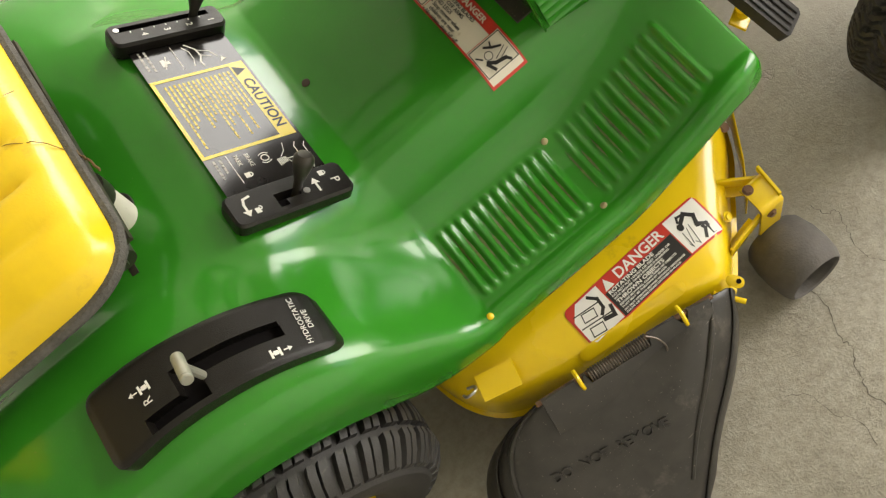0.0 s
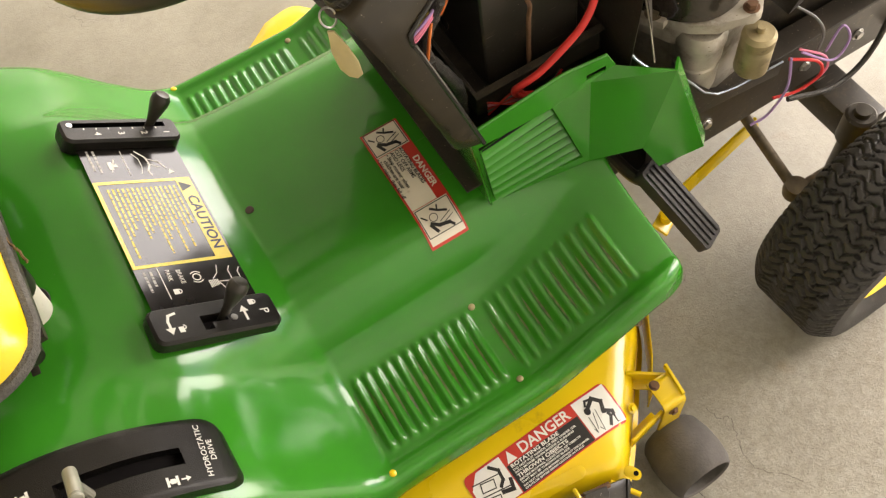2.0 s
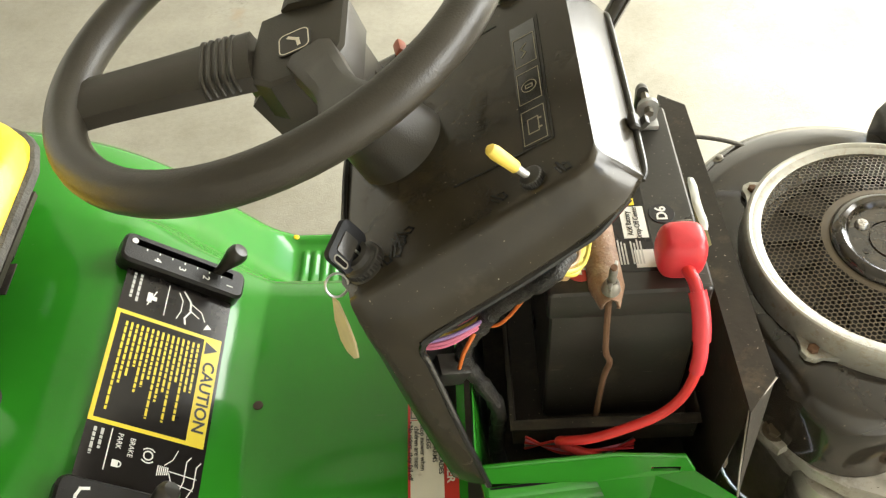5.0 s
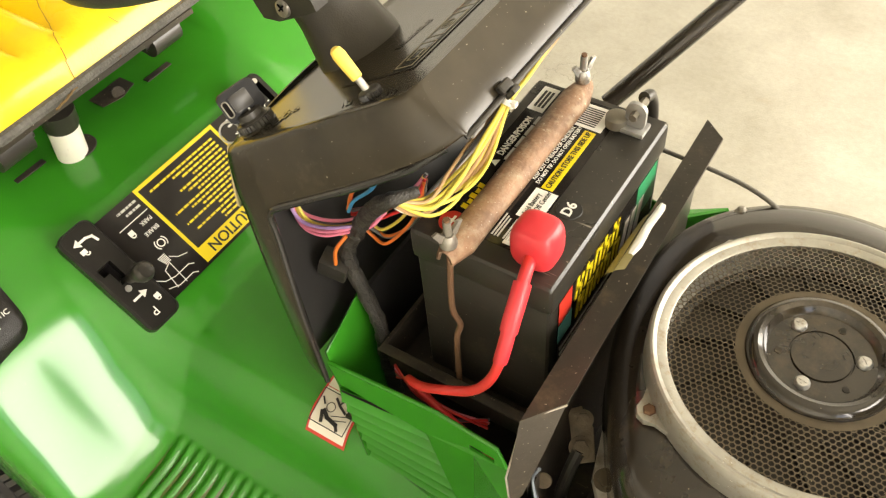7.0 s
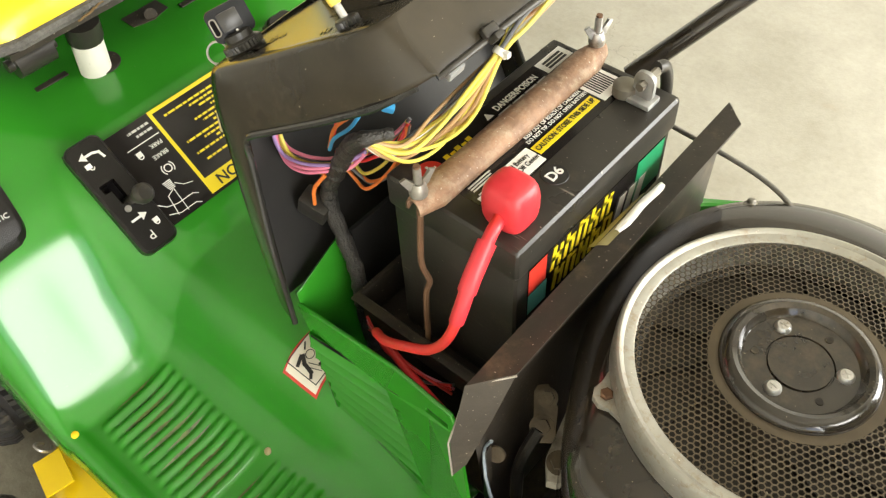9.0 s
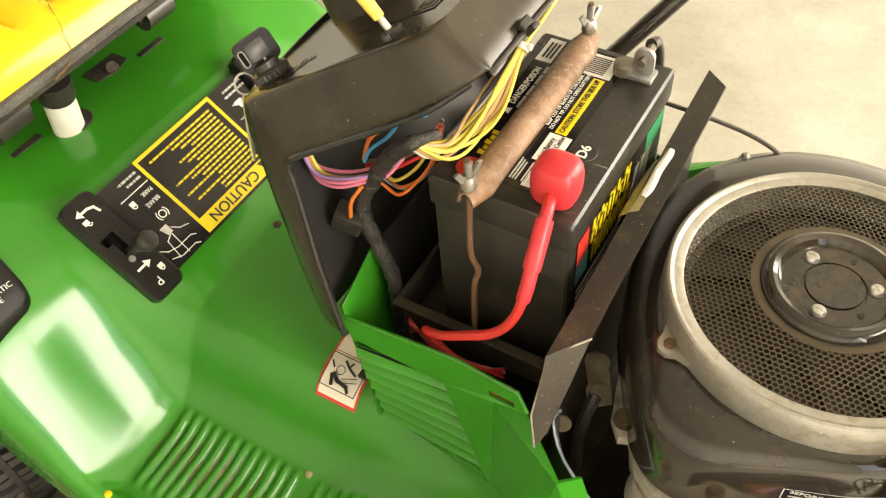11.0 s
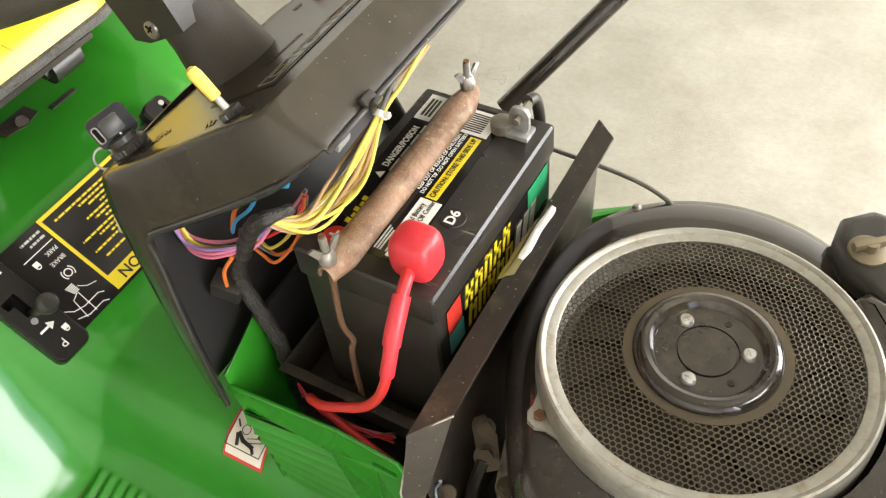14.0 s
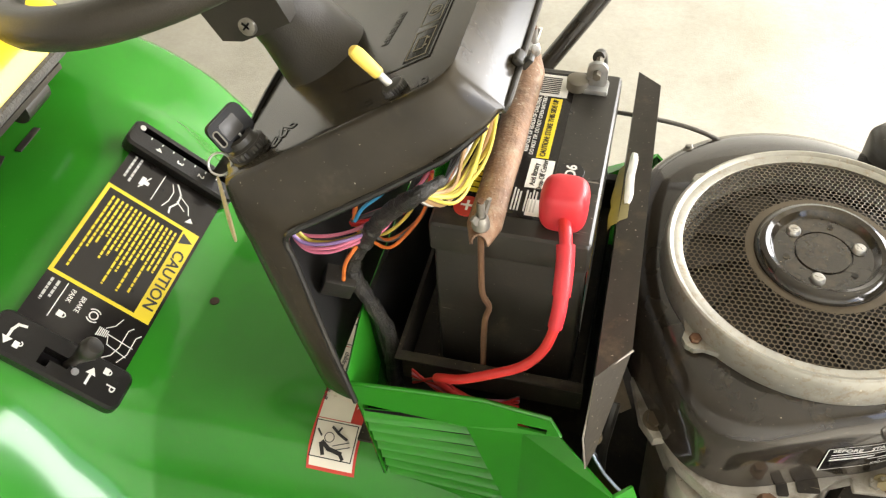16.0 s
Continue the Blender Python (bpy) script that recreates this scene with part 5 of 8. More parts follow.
# ---- steering column and wheel ----
WC, TILT_W, WR = Vector((-0.321, 0.0265, 1.0160)), 0.315, 0.1765
WA, WB, WN = Vector((math.cos(TILT_W), 0, math.sin(TILT_W))), Vector((0, 1, 0)), Vector((-math.sin(TILT_W), 0, math.cos(TILT_W)))
col0, col1 = Vector((-0.228, 0.024, 0.872)), Vector((-0.306, 0.026, 0.978))
axis = (col1 - col0).normalized()
bm = bmesh.new()
add_lathe(bm, [(0.046, -0.012), (0.046, 0.0), (0.043, 0.004), (0.035, 0.050), (0.034, 0.072), (0.0, 0.072)], col0, axis, 40)
part("column_boot", bm, WHEEL_BLACK, tractor, "black tapered steering column boot")
wheel = part("steering_wheel", add_tube(bmesh.new(), [WC + WR * (math.cos(t) * WA + math.sin(t) * WB) for t in np.linspace(0, 2 * math.pi, 73)[:-1]], 0.0160, 18, 1, closed=True), WHEEL_BLACK, tractor, "black moulded three-spoke steering wheel")
hub_c = WC - WN * 0.036 + WA * 0.012
bm = bmesh.new()
HM = frame_at(hub_c, -WB, WA)
add_prism(bm, [(-0.040, -0.038), (0.034, -0.042), (0.052, -0.018), (0.050, 0.030), (0.030, 0.042), (-0.030, 0.042), (-0.046, 0.020)], 0.036, HM @ Matrix.Translation((0, 0, -0.024)), 0.008, 3)
part("hub", bm, WHEEL_BLACK, wheel, "angular black hub")
bm = bmesh.new()
add_prism(bm, [(-0.309, 0.909), (-0.290, 0.911), (-0.262, 0.925), (-0.242, 0.936), (-0.262, 0.985), (-0.318, 0.990), (-0.338, 0.962)], 0.074, frame_at((0, -0.0135, 0), (1, 0, 0), (0, 0, 1)) @ Matrix.Diagonal((1, 1, -1, 1)), 0.003)
part("column_block", bm, WHEEL_BLACK, wheel)
bm = bmesh.new()
sc = Vector((-0.282, -0.0135, 0.928))
add_lathe(bm, [(0.009, -0.006), (0.009, 0), (0.0085, 0.0015), (0.007, 0.002), (0, 0.0012)], sc, (-0.15, -0.95, 0.2), 22)
part("screw", bm, FAINT_METAL, wheel, "cross-head screw")
bm = bmesh.new()
for k in (0, 90):
    add_box(bm, sc + Vector((-0.0003, -0.0019, 0.0004)), (0.0095, 0.0010, 0.0016), 0, pose(0, 0, 0, 0, 40 + k, 0))
part("screw_slot", bm, SLOT_SHADE, wheel)
for ends, name in (((0.045, 0.171), "spoke"), ((-0.178, -0.030), "spoke"), ((0.085, -0.158), "spoke")):
    e = WC + WA * ends[0] + WB * ends[1]
    inner = hub_c + (e - hub_c) * 0.20
    bm = bmesh.new()
    d = (e - inner).normalized()
    side = d.cross(WN).normalized()
    rows = []
    for s in np.linspace(0, 1, 9):
        p = inner.lerp(e, s)
        flare = max(0, s - 0.55) / 0.45
        arm = ends[1] < -0.1
        hw = (0.035 - 0.008 * s if ends[0] < -0.1 else 0.026 - 0.010 * s) + (0.022 * flare**1.8 - 0.005 * (1 - flare) if arm else 0.006 * flare**3)
        th = (0.012 if arm else 0.011) - 0.002 * s
        rows.append([p + side * hw * c + WN * th * q for c, q in ((-1, -0.5), (-0.9, 0.6), (-0.55, 1), (0.55, 1), (0.9, 0.6), (1, -0.5), (0.6, -1), (-0.6, -1))])
    vs = add_grid(bm, rows, closed=True)
    bm.faces.new(vs[0])
    bm.faces.new(vs[-1])
    part(name, bm, WHEEL_BLACK, wheel)
for k in range(5):
    p = hub_c + (WC - WA * 0.178 - WB * 0.030 - hub_c) * (0.27 + 0.030 * k)
    bm = bmesh.new()
    sd = Vector((p - hub_c)).cross(WN).normalized()
    add_tube(bm, [p + sd * 0.0330 - WN * 0.003, p + sd * 0.0298 + WN * 0.0062, p + sd * 0.019 + WN * 0.0100, p - sd * 0.019 + WN * 0.0100, p - sd * 0.0298 + WN * 0.0062, p - sd * 0.0330 - WN * 0.003], 0.0020, 8, 4)
    part("spoke_rib", bm, WHEEL_BLACK, wheel)
# emblem: a plain shield shape
EM = HM @ Matrix.Translation((0.010, 0.000, 0.0125)) @ pose(0, 0, 0, 0, 0, 8)
bm = bmesh.new()
add_prism(bm, rounded(0.029, 0.028, 0.007), 0.0010, EM)
em = part("emblem", bm, BLACK_SMOOTH, wheel, "small black badge with a light outline")
bm = bmesh.new()
badge = rounded(0.0255, 0.0245, 0.0055)
stroke(bm, badge + badge[:1], 0.0009, EM, 0.0012)
stroke(bm, [(-0.007, -0.004), (-0.001, 0.003), (0.006, 0.004)], 0.003, EM, 0.0012)
part("badge_outline", bm, CREAM_PRINT, wheel)

# ---- seat ----
bm = bmesh.new()
rows = []
SX0, SX1, SW = -1.13, -0.690, 0.215
for s in np.linspace(0, 1, 44):
    x = SX0 + (SX1 - SX0) * s
    d = max(0.0, (x - (SX1 - 0.10)) / 0.10)
    w = SW * (1 - 0.28 * (1 - math.sqrt(max(0, 1 - d**2.6))))
    edge = math.sqrt(max(0.0, 1 - d**3.2))
    top, bot = 0.765 - 0.055 * (1 - edge) - 0.02 * d, 0.692
    ring = []
    for k in range(41):
        t = -1 + 2 * k / 40
        crown = max(0.0, 1 - abs(t) ** 5) ** 0.5
        z = bot + (top - bot) * crown
        pleat = 0.0
        for c in (-0.62, -0.30, 0.0, 0.30, 0.62):
            pleat += 0.011 * math.exp(-(((t - c) / 0.032) ** 2))
        if d < 0.75:
            z -= pleat * min(1, (0.75 - d) / 0.3) * (crown > 0.7)
        z -= 0.018 * math.exp(-((t / 0.6) ** 2)) * (1 - d)
        ring.append(Vector((x, CL + w * (1.0 - 0.02 * (1 - crown)) * (t if t < 0 else 1.32 * t), z)))
    rows.append(ring)
vs = add_grid(bm, rows)
bm.faces.new(vs[-1])
bm.faces.new(vs[0])
bottom = [r[0] for r in vs] + [r[-1] for r in vs[::-1]]
seat = part("seat", bm, SEAT_YELLOW, tractor, "yellow vinyl seat cushion with cracked front edge", smooth=60)
bm = bmesh.new()
line = [r[0] for r in rows] + [rows[-1][k] for k in range(1, 40)] + [r[-1] for r in rows[::-1]]
rimline = []
for x, y, z in line:
    rimline.append(Vector((x, y, 0.689)))
add_tube(bm, rimline, 0.008, 8, 1)
part("seat_edge_trim", bm, FOAM, seat, "fuzzy dark grey edge trim")
bm = bmesh.new()
add_prism(bm, [(-0.21, -0.19), (0.22, -0.17), (0.225, 0.17), (-0.21, 0.19)], 0.008, pose(-0.905, CL, 0.677))
part("seat_pan", bm, BLACK_SHEET, seat)
# backrest behind the cushion
bm = bmesh.new()
brows = []
for s in np.linspace(0, 1, 20):
    a = 0.5 * math.pi * max(0, (s - 0.75) / 0.25)
    z, w = 0.72 + 0.36 * s - 0.03 * max(0, s - 0.8), 0.205 * math.cos(a * 0.55)
    x = -1.085 - 0.075 * s
    ring_ = []
    for k in range(24):
        t = 2 * math.pi * k / 24
        ring_.append(Vector((x + 0.040 * math.copysign(abs(math.cos(t)) ** 0.7, math.cos(t)) * math.cos(a * 0.8), CL + w * math.copysign(abs(math.sin(t)) ** 0.5, math.sin(t)), z)))
    brows.append(ring_)
bv = add_grid(bm, brows, closed=True)
bm.faces.new(bv[0])
bm.faces.new(bv[-1])
part("backrest", bm, SEAT_YELLOW, seat, smooth=60)
# cracks in the vinyl
CRACK = mat("crack_brown", (0.30, 0.17, 0.03), 0.8)
CRACK_DARK = mat("worn_through_vinyl", (0.12, 0.075, 0.03), 0.9, vary=0.4, grain=200)
rng = random.Random(8)
for path, width, mm in (([(-0.800, 0.046), (-0.766, 0.029), (-0.745, 0.020), (-0.725, 0.008), (-0.700, -0.004), (-0.684, -0.015)], 0.0006, CRACK), ([(-0.684, -0.015), (-0.681, -0.028), (-0.676, -0.038), (-0.673, -0.052), (-0.672, -0.060)], 0.0016, CRACK_DARK), ([(-0.690, 0.055), (-0.684, 0.060), (-0.679, 0.056)], 0.0008, CRACK_DARK), ([(-0.706, 0.078), (-0.697, 0.084)], 0.0005, CRACK)):
    fine = smooth_path([(*q, 0) for q in path], 4)
    cracks = []
    for q in fine:
        q = q + Vector((rng.uniform(-1, 1), rng.uniform(-1, 1), 0)) * 0.0010
        i = min(range(len(rows)), key=lambda r: abs(rows[r][20].x - q.x))
        z = np.interp(q.y, [v.y for v in rows[i]], [v.z for v in rows[i]])
        cracks.append(Vector((q.x, q.y, z + 0.0002)))
    bm = bmesh.new()
    add_tube(bm, cracks, width, 6, 1)
    part("vinyl_crack", bm, mm, seat)
# seat hardware between cushion and deck
for y in (-0.114, 0.154):
    bm = bmesh.new()
    add_cyl(bm, (-0.724, y - 0.026, 0.648), (-0.724, y + 0.026, 0.648), 0.020, seg=24)
    add_cyl(bm, (-0.724, y - 0.034, 0.648), (-0.724, y + 0.034, 0.648), 0.008, seg=12)
    part("seat_roller", bm, BLACK_SMOOTH, seat, "black rubber seat bumper")
    bm = bmesh.new()
    add_box(bm, deck_at(-0.740, y + 0.014 if y < 0 else y - 0.014, 0.0)[0], (0.010, 0.048, 0.003), 0.001)
    part("deck_slot", bm, DARK, fender)
bm = bmesh.new()
pz = deck_z(-0.718, -0.045)
add_lathe(bm, [(0.021, -0.03), (0.021, 0.058), (0.017, 0.060), (0, 0.060)], (-0.718, -0.045, pz), (0.12, 0.02, 1), 28)
post = part("switch_post", bm, WHITE, seat, "white plastic seat switch post")
bm = bmesh.new()
add_lathe(bm, [(0.0225, 0.052), (0.0235, 0.056), (0.0235, 0.080), (0.0, 0.080)], (-0.718, -0.045, pz), (0.12, 0.02, 1), 18)
part("post_collar", bm, BLACK_SMOOTH, post)
bm = bmesh.new()
add_lathe(bm, [(0, 0.0012), (0.026, 0.0012), (0.027, 0.0)], (-0.722, -0.034, pz), (0, 0, 1), 30)
part("deck_hole", bm, DARK, fender)
bm = bmesh.new()
add_prism(bm, [(-0.018, -0.030), (0.012, -0.030), (0.020, 0.0), (0.012, 0.030), (-0.018, 0.030)], 0.0012, pose(-0.762, 0.072, deck_z(-0.762, 0.072) + 0.0004))
part("deck_hole", bm, DARK, fender)
bm = bmesh.new()
add_lathe(bm, [(0.009, 0), (0.009, 0.012), (0.0, 0.012)], (-0.758, 0.076, deck_z(-0.76, 0.072)), (0.8, -0.3, 0.5), 18)
part("seat_bolt", bm, DARK, seat)

# ---- engine under the open hood ----
engine = thing("engine", "black air-cooled tractor engine with a perforated intake screen", "engine")
EC = Vector((0.2327, 0.003, 0.0))
# round blower housing that flares to a lobe on the right
LOBE = ([-180, -150, -138, -130, -124, -118, -112, -106, -101, -97, -92, -84, -64, -50, -30, 0, 30, 55, 75, 95, 112, 128, 142, 160, 180], [0.172, 0.166, 0.168, 0.178, 0.189, 0.197, 0.200, 0.196, 0.184, 0.168, 0.157, 0.1535, 0.1525, 0.155, 0.158, 0.155, 0.168, 0.205, 0.230, 0.236, 0.235, 0.230, 0.214, 0.188, 0.172])


def lobe(a):
    return float(np.average([np.interp(((a + d + 180) % 360) - 180, *LOBE) for d in range(-24, 25, 2)], weights=[25 - abs(d) for d in range(-24, 25, 2)]))


bm = bmesh.new()
rows = []
for r0, z, f in ((0.116, 0.706, 0), (0.136, 0.711, 0), (0.1405, 0.7105, 0), (0.1435, 0.7085, 0.22), (0.1470, 0.7050, 0.46), (0.1495, 0.6995, 0.68), (0.1508, 0.692, 0.83), (0.1514, 0.682, 0.925), (0.1514, 0.668, 0.975), (0.1510, 0.650, 1.0), (0.1505, 0.634, 1.0), (0.150, 0.620, 1.0), (0.151, 0.6135, 1.02), (0.148, 0.612, 1.0), (0.12, 0.612, 0.0)):
    rows.append([Vector((EC.x + (r0 + f * (lobe(a) - 0.150)) * math.cos(radians(a)), EC.y + (r0 + f * (lobe(a) - 0.150)) * math.sin(radians(a)), z)) for a in np.arange(-180, 180, 3)])
add_grid(bm, rows, closed=True)
part("engine_shroud", bm, BLACK_PAINT, engine, "glossy black engine blower housing", smooth=70)
# bolted boss on the far rim
bm = bmesh.new()
add_lathe(bm, [(0.011, -0.014), (0.0105, 0.002), (0.008, 0.0035), (0, 0.0035)], (0.112, 0.172, 0.690), (-0.2, 0.3, 1), 20)
boss = part("shroud_boss", bm, BLACK_PAINT, engine)
bm = bmesh.new()
add_lathe(bm, [(0.0075, 0), (0.0072, 0.0022), (0.0045, 0.0035), (0.0042, 0.0060), (0.003, 0.0072), (0, 0.0074)], (0.1115, 0.1728, 0.6932), (-0.2, 0.3, 1), 18)
part("boss_bolt", bm, FAINT_METAL, boss, "dull plated bolt")
# square cylinder cover towards the front
bm = bmesh.new()
add_prism(bm, [(0.470, -0.150), (0.528, -0.118), (0.545, -0.03), (0.535, 0.060), (0.470, 0.085), (0.335, 0.140)] + [(EC.x + 0.146 * math.cos(a), EC.y + 0.146 * math.sin(a)) for a in np.radians(np.linspace(52, -44, 12))], 0.036, pose(0, 0, 0.692), 0.016, 4)
cover = part("cylinder_cover", bm, BLACK_PAINT, engine, "flat black cylinder cover with a model decal", smooth=50)
CM = frame_at((0.450, -0.021, 0.7285), (0, 1, 0), (-1, 0, 0))  # read from the front
bm = bmesh.new()
for r in (rect(-0.083, -0.031, 0.083, -0.029), rect(-0.083, 0.029, 0.083, 0.031), rect(-0.083, -0.029, -0.081, 0.029), rect(0.081, -0.029, 0.083, 0.029)):
    add_flat(bm, r, CM)
part("decal_outline", bm, GREY_PRINT, engine)
lettering("model_word", "FC540V", 0.036, CM @ pose(0.0, 0.011, 0.0003), GREY_PRINT, engine, bold=0.0012, stretch=1.12)
lettering("model_line", "OVER HEAD VALVE\nCAST IRON CYLINDER LINER", 0.0100, CM @ pose(0, -0.014, 0.0003), GREY_PRINT, engine, bold=0.0002, stretch=1.08)
# light metal ring with ears
bm = bmesh.new()
add_lathe(bm, [(0.1240, 0.726), (0.1240, 0.7378), (0.1250, 0.7386), (0.1325, 0.7394), (0.1345, 0.7412), (0.1362, 0.7420), (0.1382, 0.7412), (0.1398, 0.7385), (0.1406, 0.731), (0.1412, 0.712), (0.1400, 0.708), (0.1240, 0.708)], (EC.x, EC.y, 0), seg=96, close=True)
ring = part("screen_ring", bm, RING, engine, "weathered cast aluminium ring")
for a in (-135, -42, 48, 137):
    d = Vector((math.cos(radians(a)), math.sin(radians(a)), 0))
    m = frame_at(EC + d * 0.136 + Vector((0, 0, 0.712)), d, Vector((0, 0, 1)).cross(d))
    bm = bmesh.new()
    add_prism(bm, [(-0.004, -0.034), (0.010, -0.012), (0.018, -0.008), (0.021, 0.0), (0.018, 0.008), (0.010, 0.012), (-0.004, 0.034)], 0.006, m, 0.001)
    part("ring_ear", bm, RING, ring)
    bm = bmesh.new()
    add_lathe(bm, [(0.0055, 0.006), (0.0055, 0.0085), (0.004, 0.0095), (0, 0.0095)], m @ Vector((0.010, 0, 0)), (0, 0, 1), 6)
    part("ear_bolt", bm, BROWN_ROD, ring, "rusty bolt head")


# perforated screen: a sheet of six-sided holes
def screen_z(r):
    return 0.7370 + 0.0035 * math.exp(-((r - 0.062) / 0.03) ** 2) - 0.0006 * max(0, (r - 0.09) / 0.03)


bm = bmesh.new()
P = 0.0051
vcache = {}


def sv(x, y, z):
    k = (round(x, 5), round(y, 5), round(z, 5))
    if k not in vcache:
        vcache[k] = bm.verts.new((EC.x + x, EC.y + y, z))
    return vcache[k]


rmax = 0.1275
for j in range(-32, 33):
    for i in range(-32, 33):
        x, y = P * (i + 0.5 * (j % 2)), P * 0.866 * j
        r = math.hypot(x, y)
        if not 0.0665 < r < rmax:
            continue
        outer, inner = [], []
        for k in range(6):
            a = radians(30 + 60 * k)
            ox, oy = x + P / math.sqrt(3) * math.cos(a), y + P / math.sqrt(3) * math.sin(a)
            outer.append(sv(ox, oy, screen_z(math.hypot(ox, oy))))
            ix, iy = x + 0.00228 * math.cos(a), y + 0.00228 * math.sin(a)
            inner.append(bm.verts.new((EC.x + ix, EC.y + iy, screen_z(r))))
        for k in range(6):
            bm.faces.new((outer[k], outer[(k + 1) % 6], inner[(k + 1) % 6], inner[k]))
SCREEN_MAT = mat("bronze_black_screen", (0.098, 0.077, 0.050), 0.36, metal=0.35, vary=0.3, grain=40, stain=12, bump=0)
part("perforated_screen", bm, SCREEN_MAT, engine, "dusty dark perforated intake screen", smooth=0)
bm = bmesh.new()
add_lathe(bm, [(r, screen_z(r) + 0.0003) for r in (0.050, 0.058, 0.064, 0.0685)], (EC.x, EC.y, 0), seg=64)
part("screen_border", bm, SCREEN_MAT, engine)
bm = bmesh.new()
add_lathe(bm, [(0.118, 0.700), (0.05, 0.700), (0.0, 0.702)], (EC.x, EC.y, 0), seg=40)
blades = []
for k in range(14):
    a = 2 * math.pi * k / 14
    blades.append((EC.x + 0.085 * math.cos(a), EC.y + 0.085 * math.sin(a), math.degrees(a) + 25))
fan = part("cooling_fan", bm, DARK, engine)
for x, y, a in blades:
    bm = bmesh.new()
    add_box(bm, (x, y, 0.7045), (0.062, 0.004, 0.008), 0, pose(0, 0, 0, 0, 0, a))
    part("blade", bm, DARK, fan)
# dished centre plate
bm = bmesh.new()
add_lathe(bm, [(0.061, 0.7400), (0.0605, 0.7440), (0.056, 0.7490), (0.052, 0.7500), (0.048, 0.7480), (0.046, 0.7440), (0.0435, 0.7415), (0.026, 0.7415), (0.0255, 0.7400), (0.0245, 0.7400), (0.024, 0.7420), (0.0, 0.7420)], (EC.x, EC.y, 0), seg=64)
plate = part("centre_plate", bm, BLACK_PAINT, engine, "glossy black dished centre plate")
for k, (bx, by) in enumerate(((0.207, 0.025), (0.264, 0.013), (0.227, -0.030))):
    bm = bmesh.new()
    add_lathe(bm, [(0.0068, 0.7415), (0.0065, 0.7435), (0.0048, 0.7455), (0, 0.7460)], (bx, by, 0), seg=20)
    add_box(bm, (bx, by, 0.7458), (0.0065, 0.0012, 0.0012), 0, pose(0, 0, 0, 0, 0, 40 * k))
    add_box(bm, (bx, by, 0.7458), (0.0012, 0.0065, 0.0012), 0, pose(0, 0, 0, 0, 0, 40 * k))
    part("plate_screw", bm, STEEL, plate, "bright cross-head screw")
    a = math.atan2(by - EC.y, bx - EC.x) + radians(60)
    bm = bmesh.new()
    add_lathe(bm, [(0, 0.7422), (0.003, 0.7422), (0.0032, 0.7410)], (EC.x + 0.034 * math.cos(a), EC.y + 0.034 * math.sin(a), 0), seg=14)
    part("plate_hole", bm, DARK, plate)

# air cleaner lid on the far side
NUT_BROWN = mat("dusty_brown_plating", (0.22, 0.18, 0.11), 0.5, metal=0.4, vary=0.3, grain=50, stain=20)
bm = bmesh.new()
AM = frame_at((0.3885, 0.1565, 0.655), (0.951, -0.309, 0), (0.309, 0.951, 0))
add_prism(bm, [(-0.099, 0.000), (-0.070, -0.030), (-0.010, -0.040), (0.070, -0.044), (0.145, -0.036), (0.160, -0.010), (0.120, 0.030), (0.060, 0.058), (-0.035, 0.072), (-0.092, 0.058), (-0.108, 0.030)], 0.072, AM, 0.017, 5)
cleaner = part("air_cleaner", bm, BLACK_SMOOTH, engine, "black air cleaner lid with two wing nuts")
for x, y in ((-0.067, 0.002), (0.063, 0.003)):
    bm = bmesh.new()
    c = AM @ Vector((x, y, 0.072))
    add_lathe(bm, [(0.018, 0), (0.018, 0.003), (0.015, 0.005), (0.008, 0.006), (0.007, 0.014), (0, 0.015)], c, (0, 0, 1), 24)
    add_box(bm, c + Vector((0, 0, 0.011)), (0.034, 0.007, 0.009), 0.002, pose(0, 0, 0, 0, 0, 40))
    part("wing_nut", bm, NUT_BROWN, cleaner, "dusty brown wing nut")
bm = bmesh.new()
add_prism(bm, rounded(0.062, 0.044, 0.002), 0.0004, AM @ pose(0.0, 0.010, 0.0723, 0, 0, 8))
tag = part("spec_label", bm, BLACK_PRINT, cleaner, "dark label with fine silver print")
bm = bmesh.new()
for k in range(6):
    add_flat(bm, rect(-0.026, -0.016 + 0.006 * k, 0.024, -0.0135 + 0.006 * k), AM @ pose(0.0, 0.010, 0.0728, 0, 0, 8))
part("fine_print", bm, GREY_PRINT, tag)

GRIME = mat("grimy_plating", (0.10, 0.075, 0.045), 0.55, metal=0.3, vary=0.45, stain=40, bump=0.3)
# right side of the engine: castings, starter, filler tube, wires
bm = bmesh.new()
add_prism(bm, [(0.096, -0.05), (0.104, -0.092), (0.116, -0.132), (0.138, -0.166), (0.166, -0.187), (0.195, -0.192), (0.212, -0.200), (0.224, -0.198), (0.241, -0.180), (0.273, -0.147), (0.303, -0.134), (0.343, -0.130), (0.35, -0.10), (0.31, 0.05), (0.12, 0.08)], 0.016, pose(0, 0, 0.596), 0.003)
casting = part("crankcase", bm, ALU, engine, "grimy cast aluminium crankcase")
for x, y, w in ((0.227, -0.166, 0.010), (0.249, -0.158, 0.020)):
    bm = bmesh.new()
    add_prism(bm, rounded(w, 0.020, 0.002), 0.0015, pose(x, y, 0.6115, 0, 0, 10))
    part("casting_window", bm, DARK, casting)
bm = bmesh.new()
add_prism(bm, [(0.10, -0.06), (0.112, -0.11), (0.128, -0.146), (0.152, -0.170), (0.19, -0.180), (0.22, -0.170), (0.25, -0.150), (0.30, -0.126), (0.30, 0.05), (0.12, 0.07)], 0.030, pose(0, 0, 0.567), 0.006)
part("crankcase_neck", bm, ALU, casting)
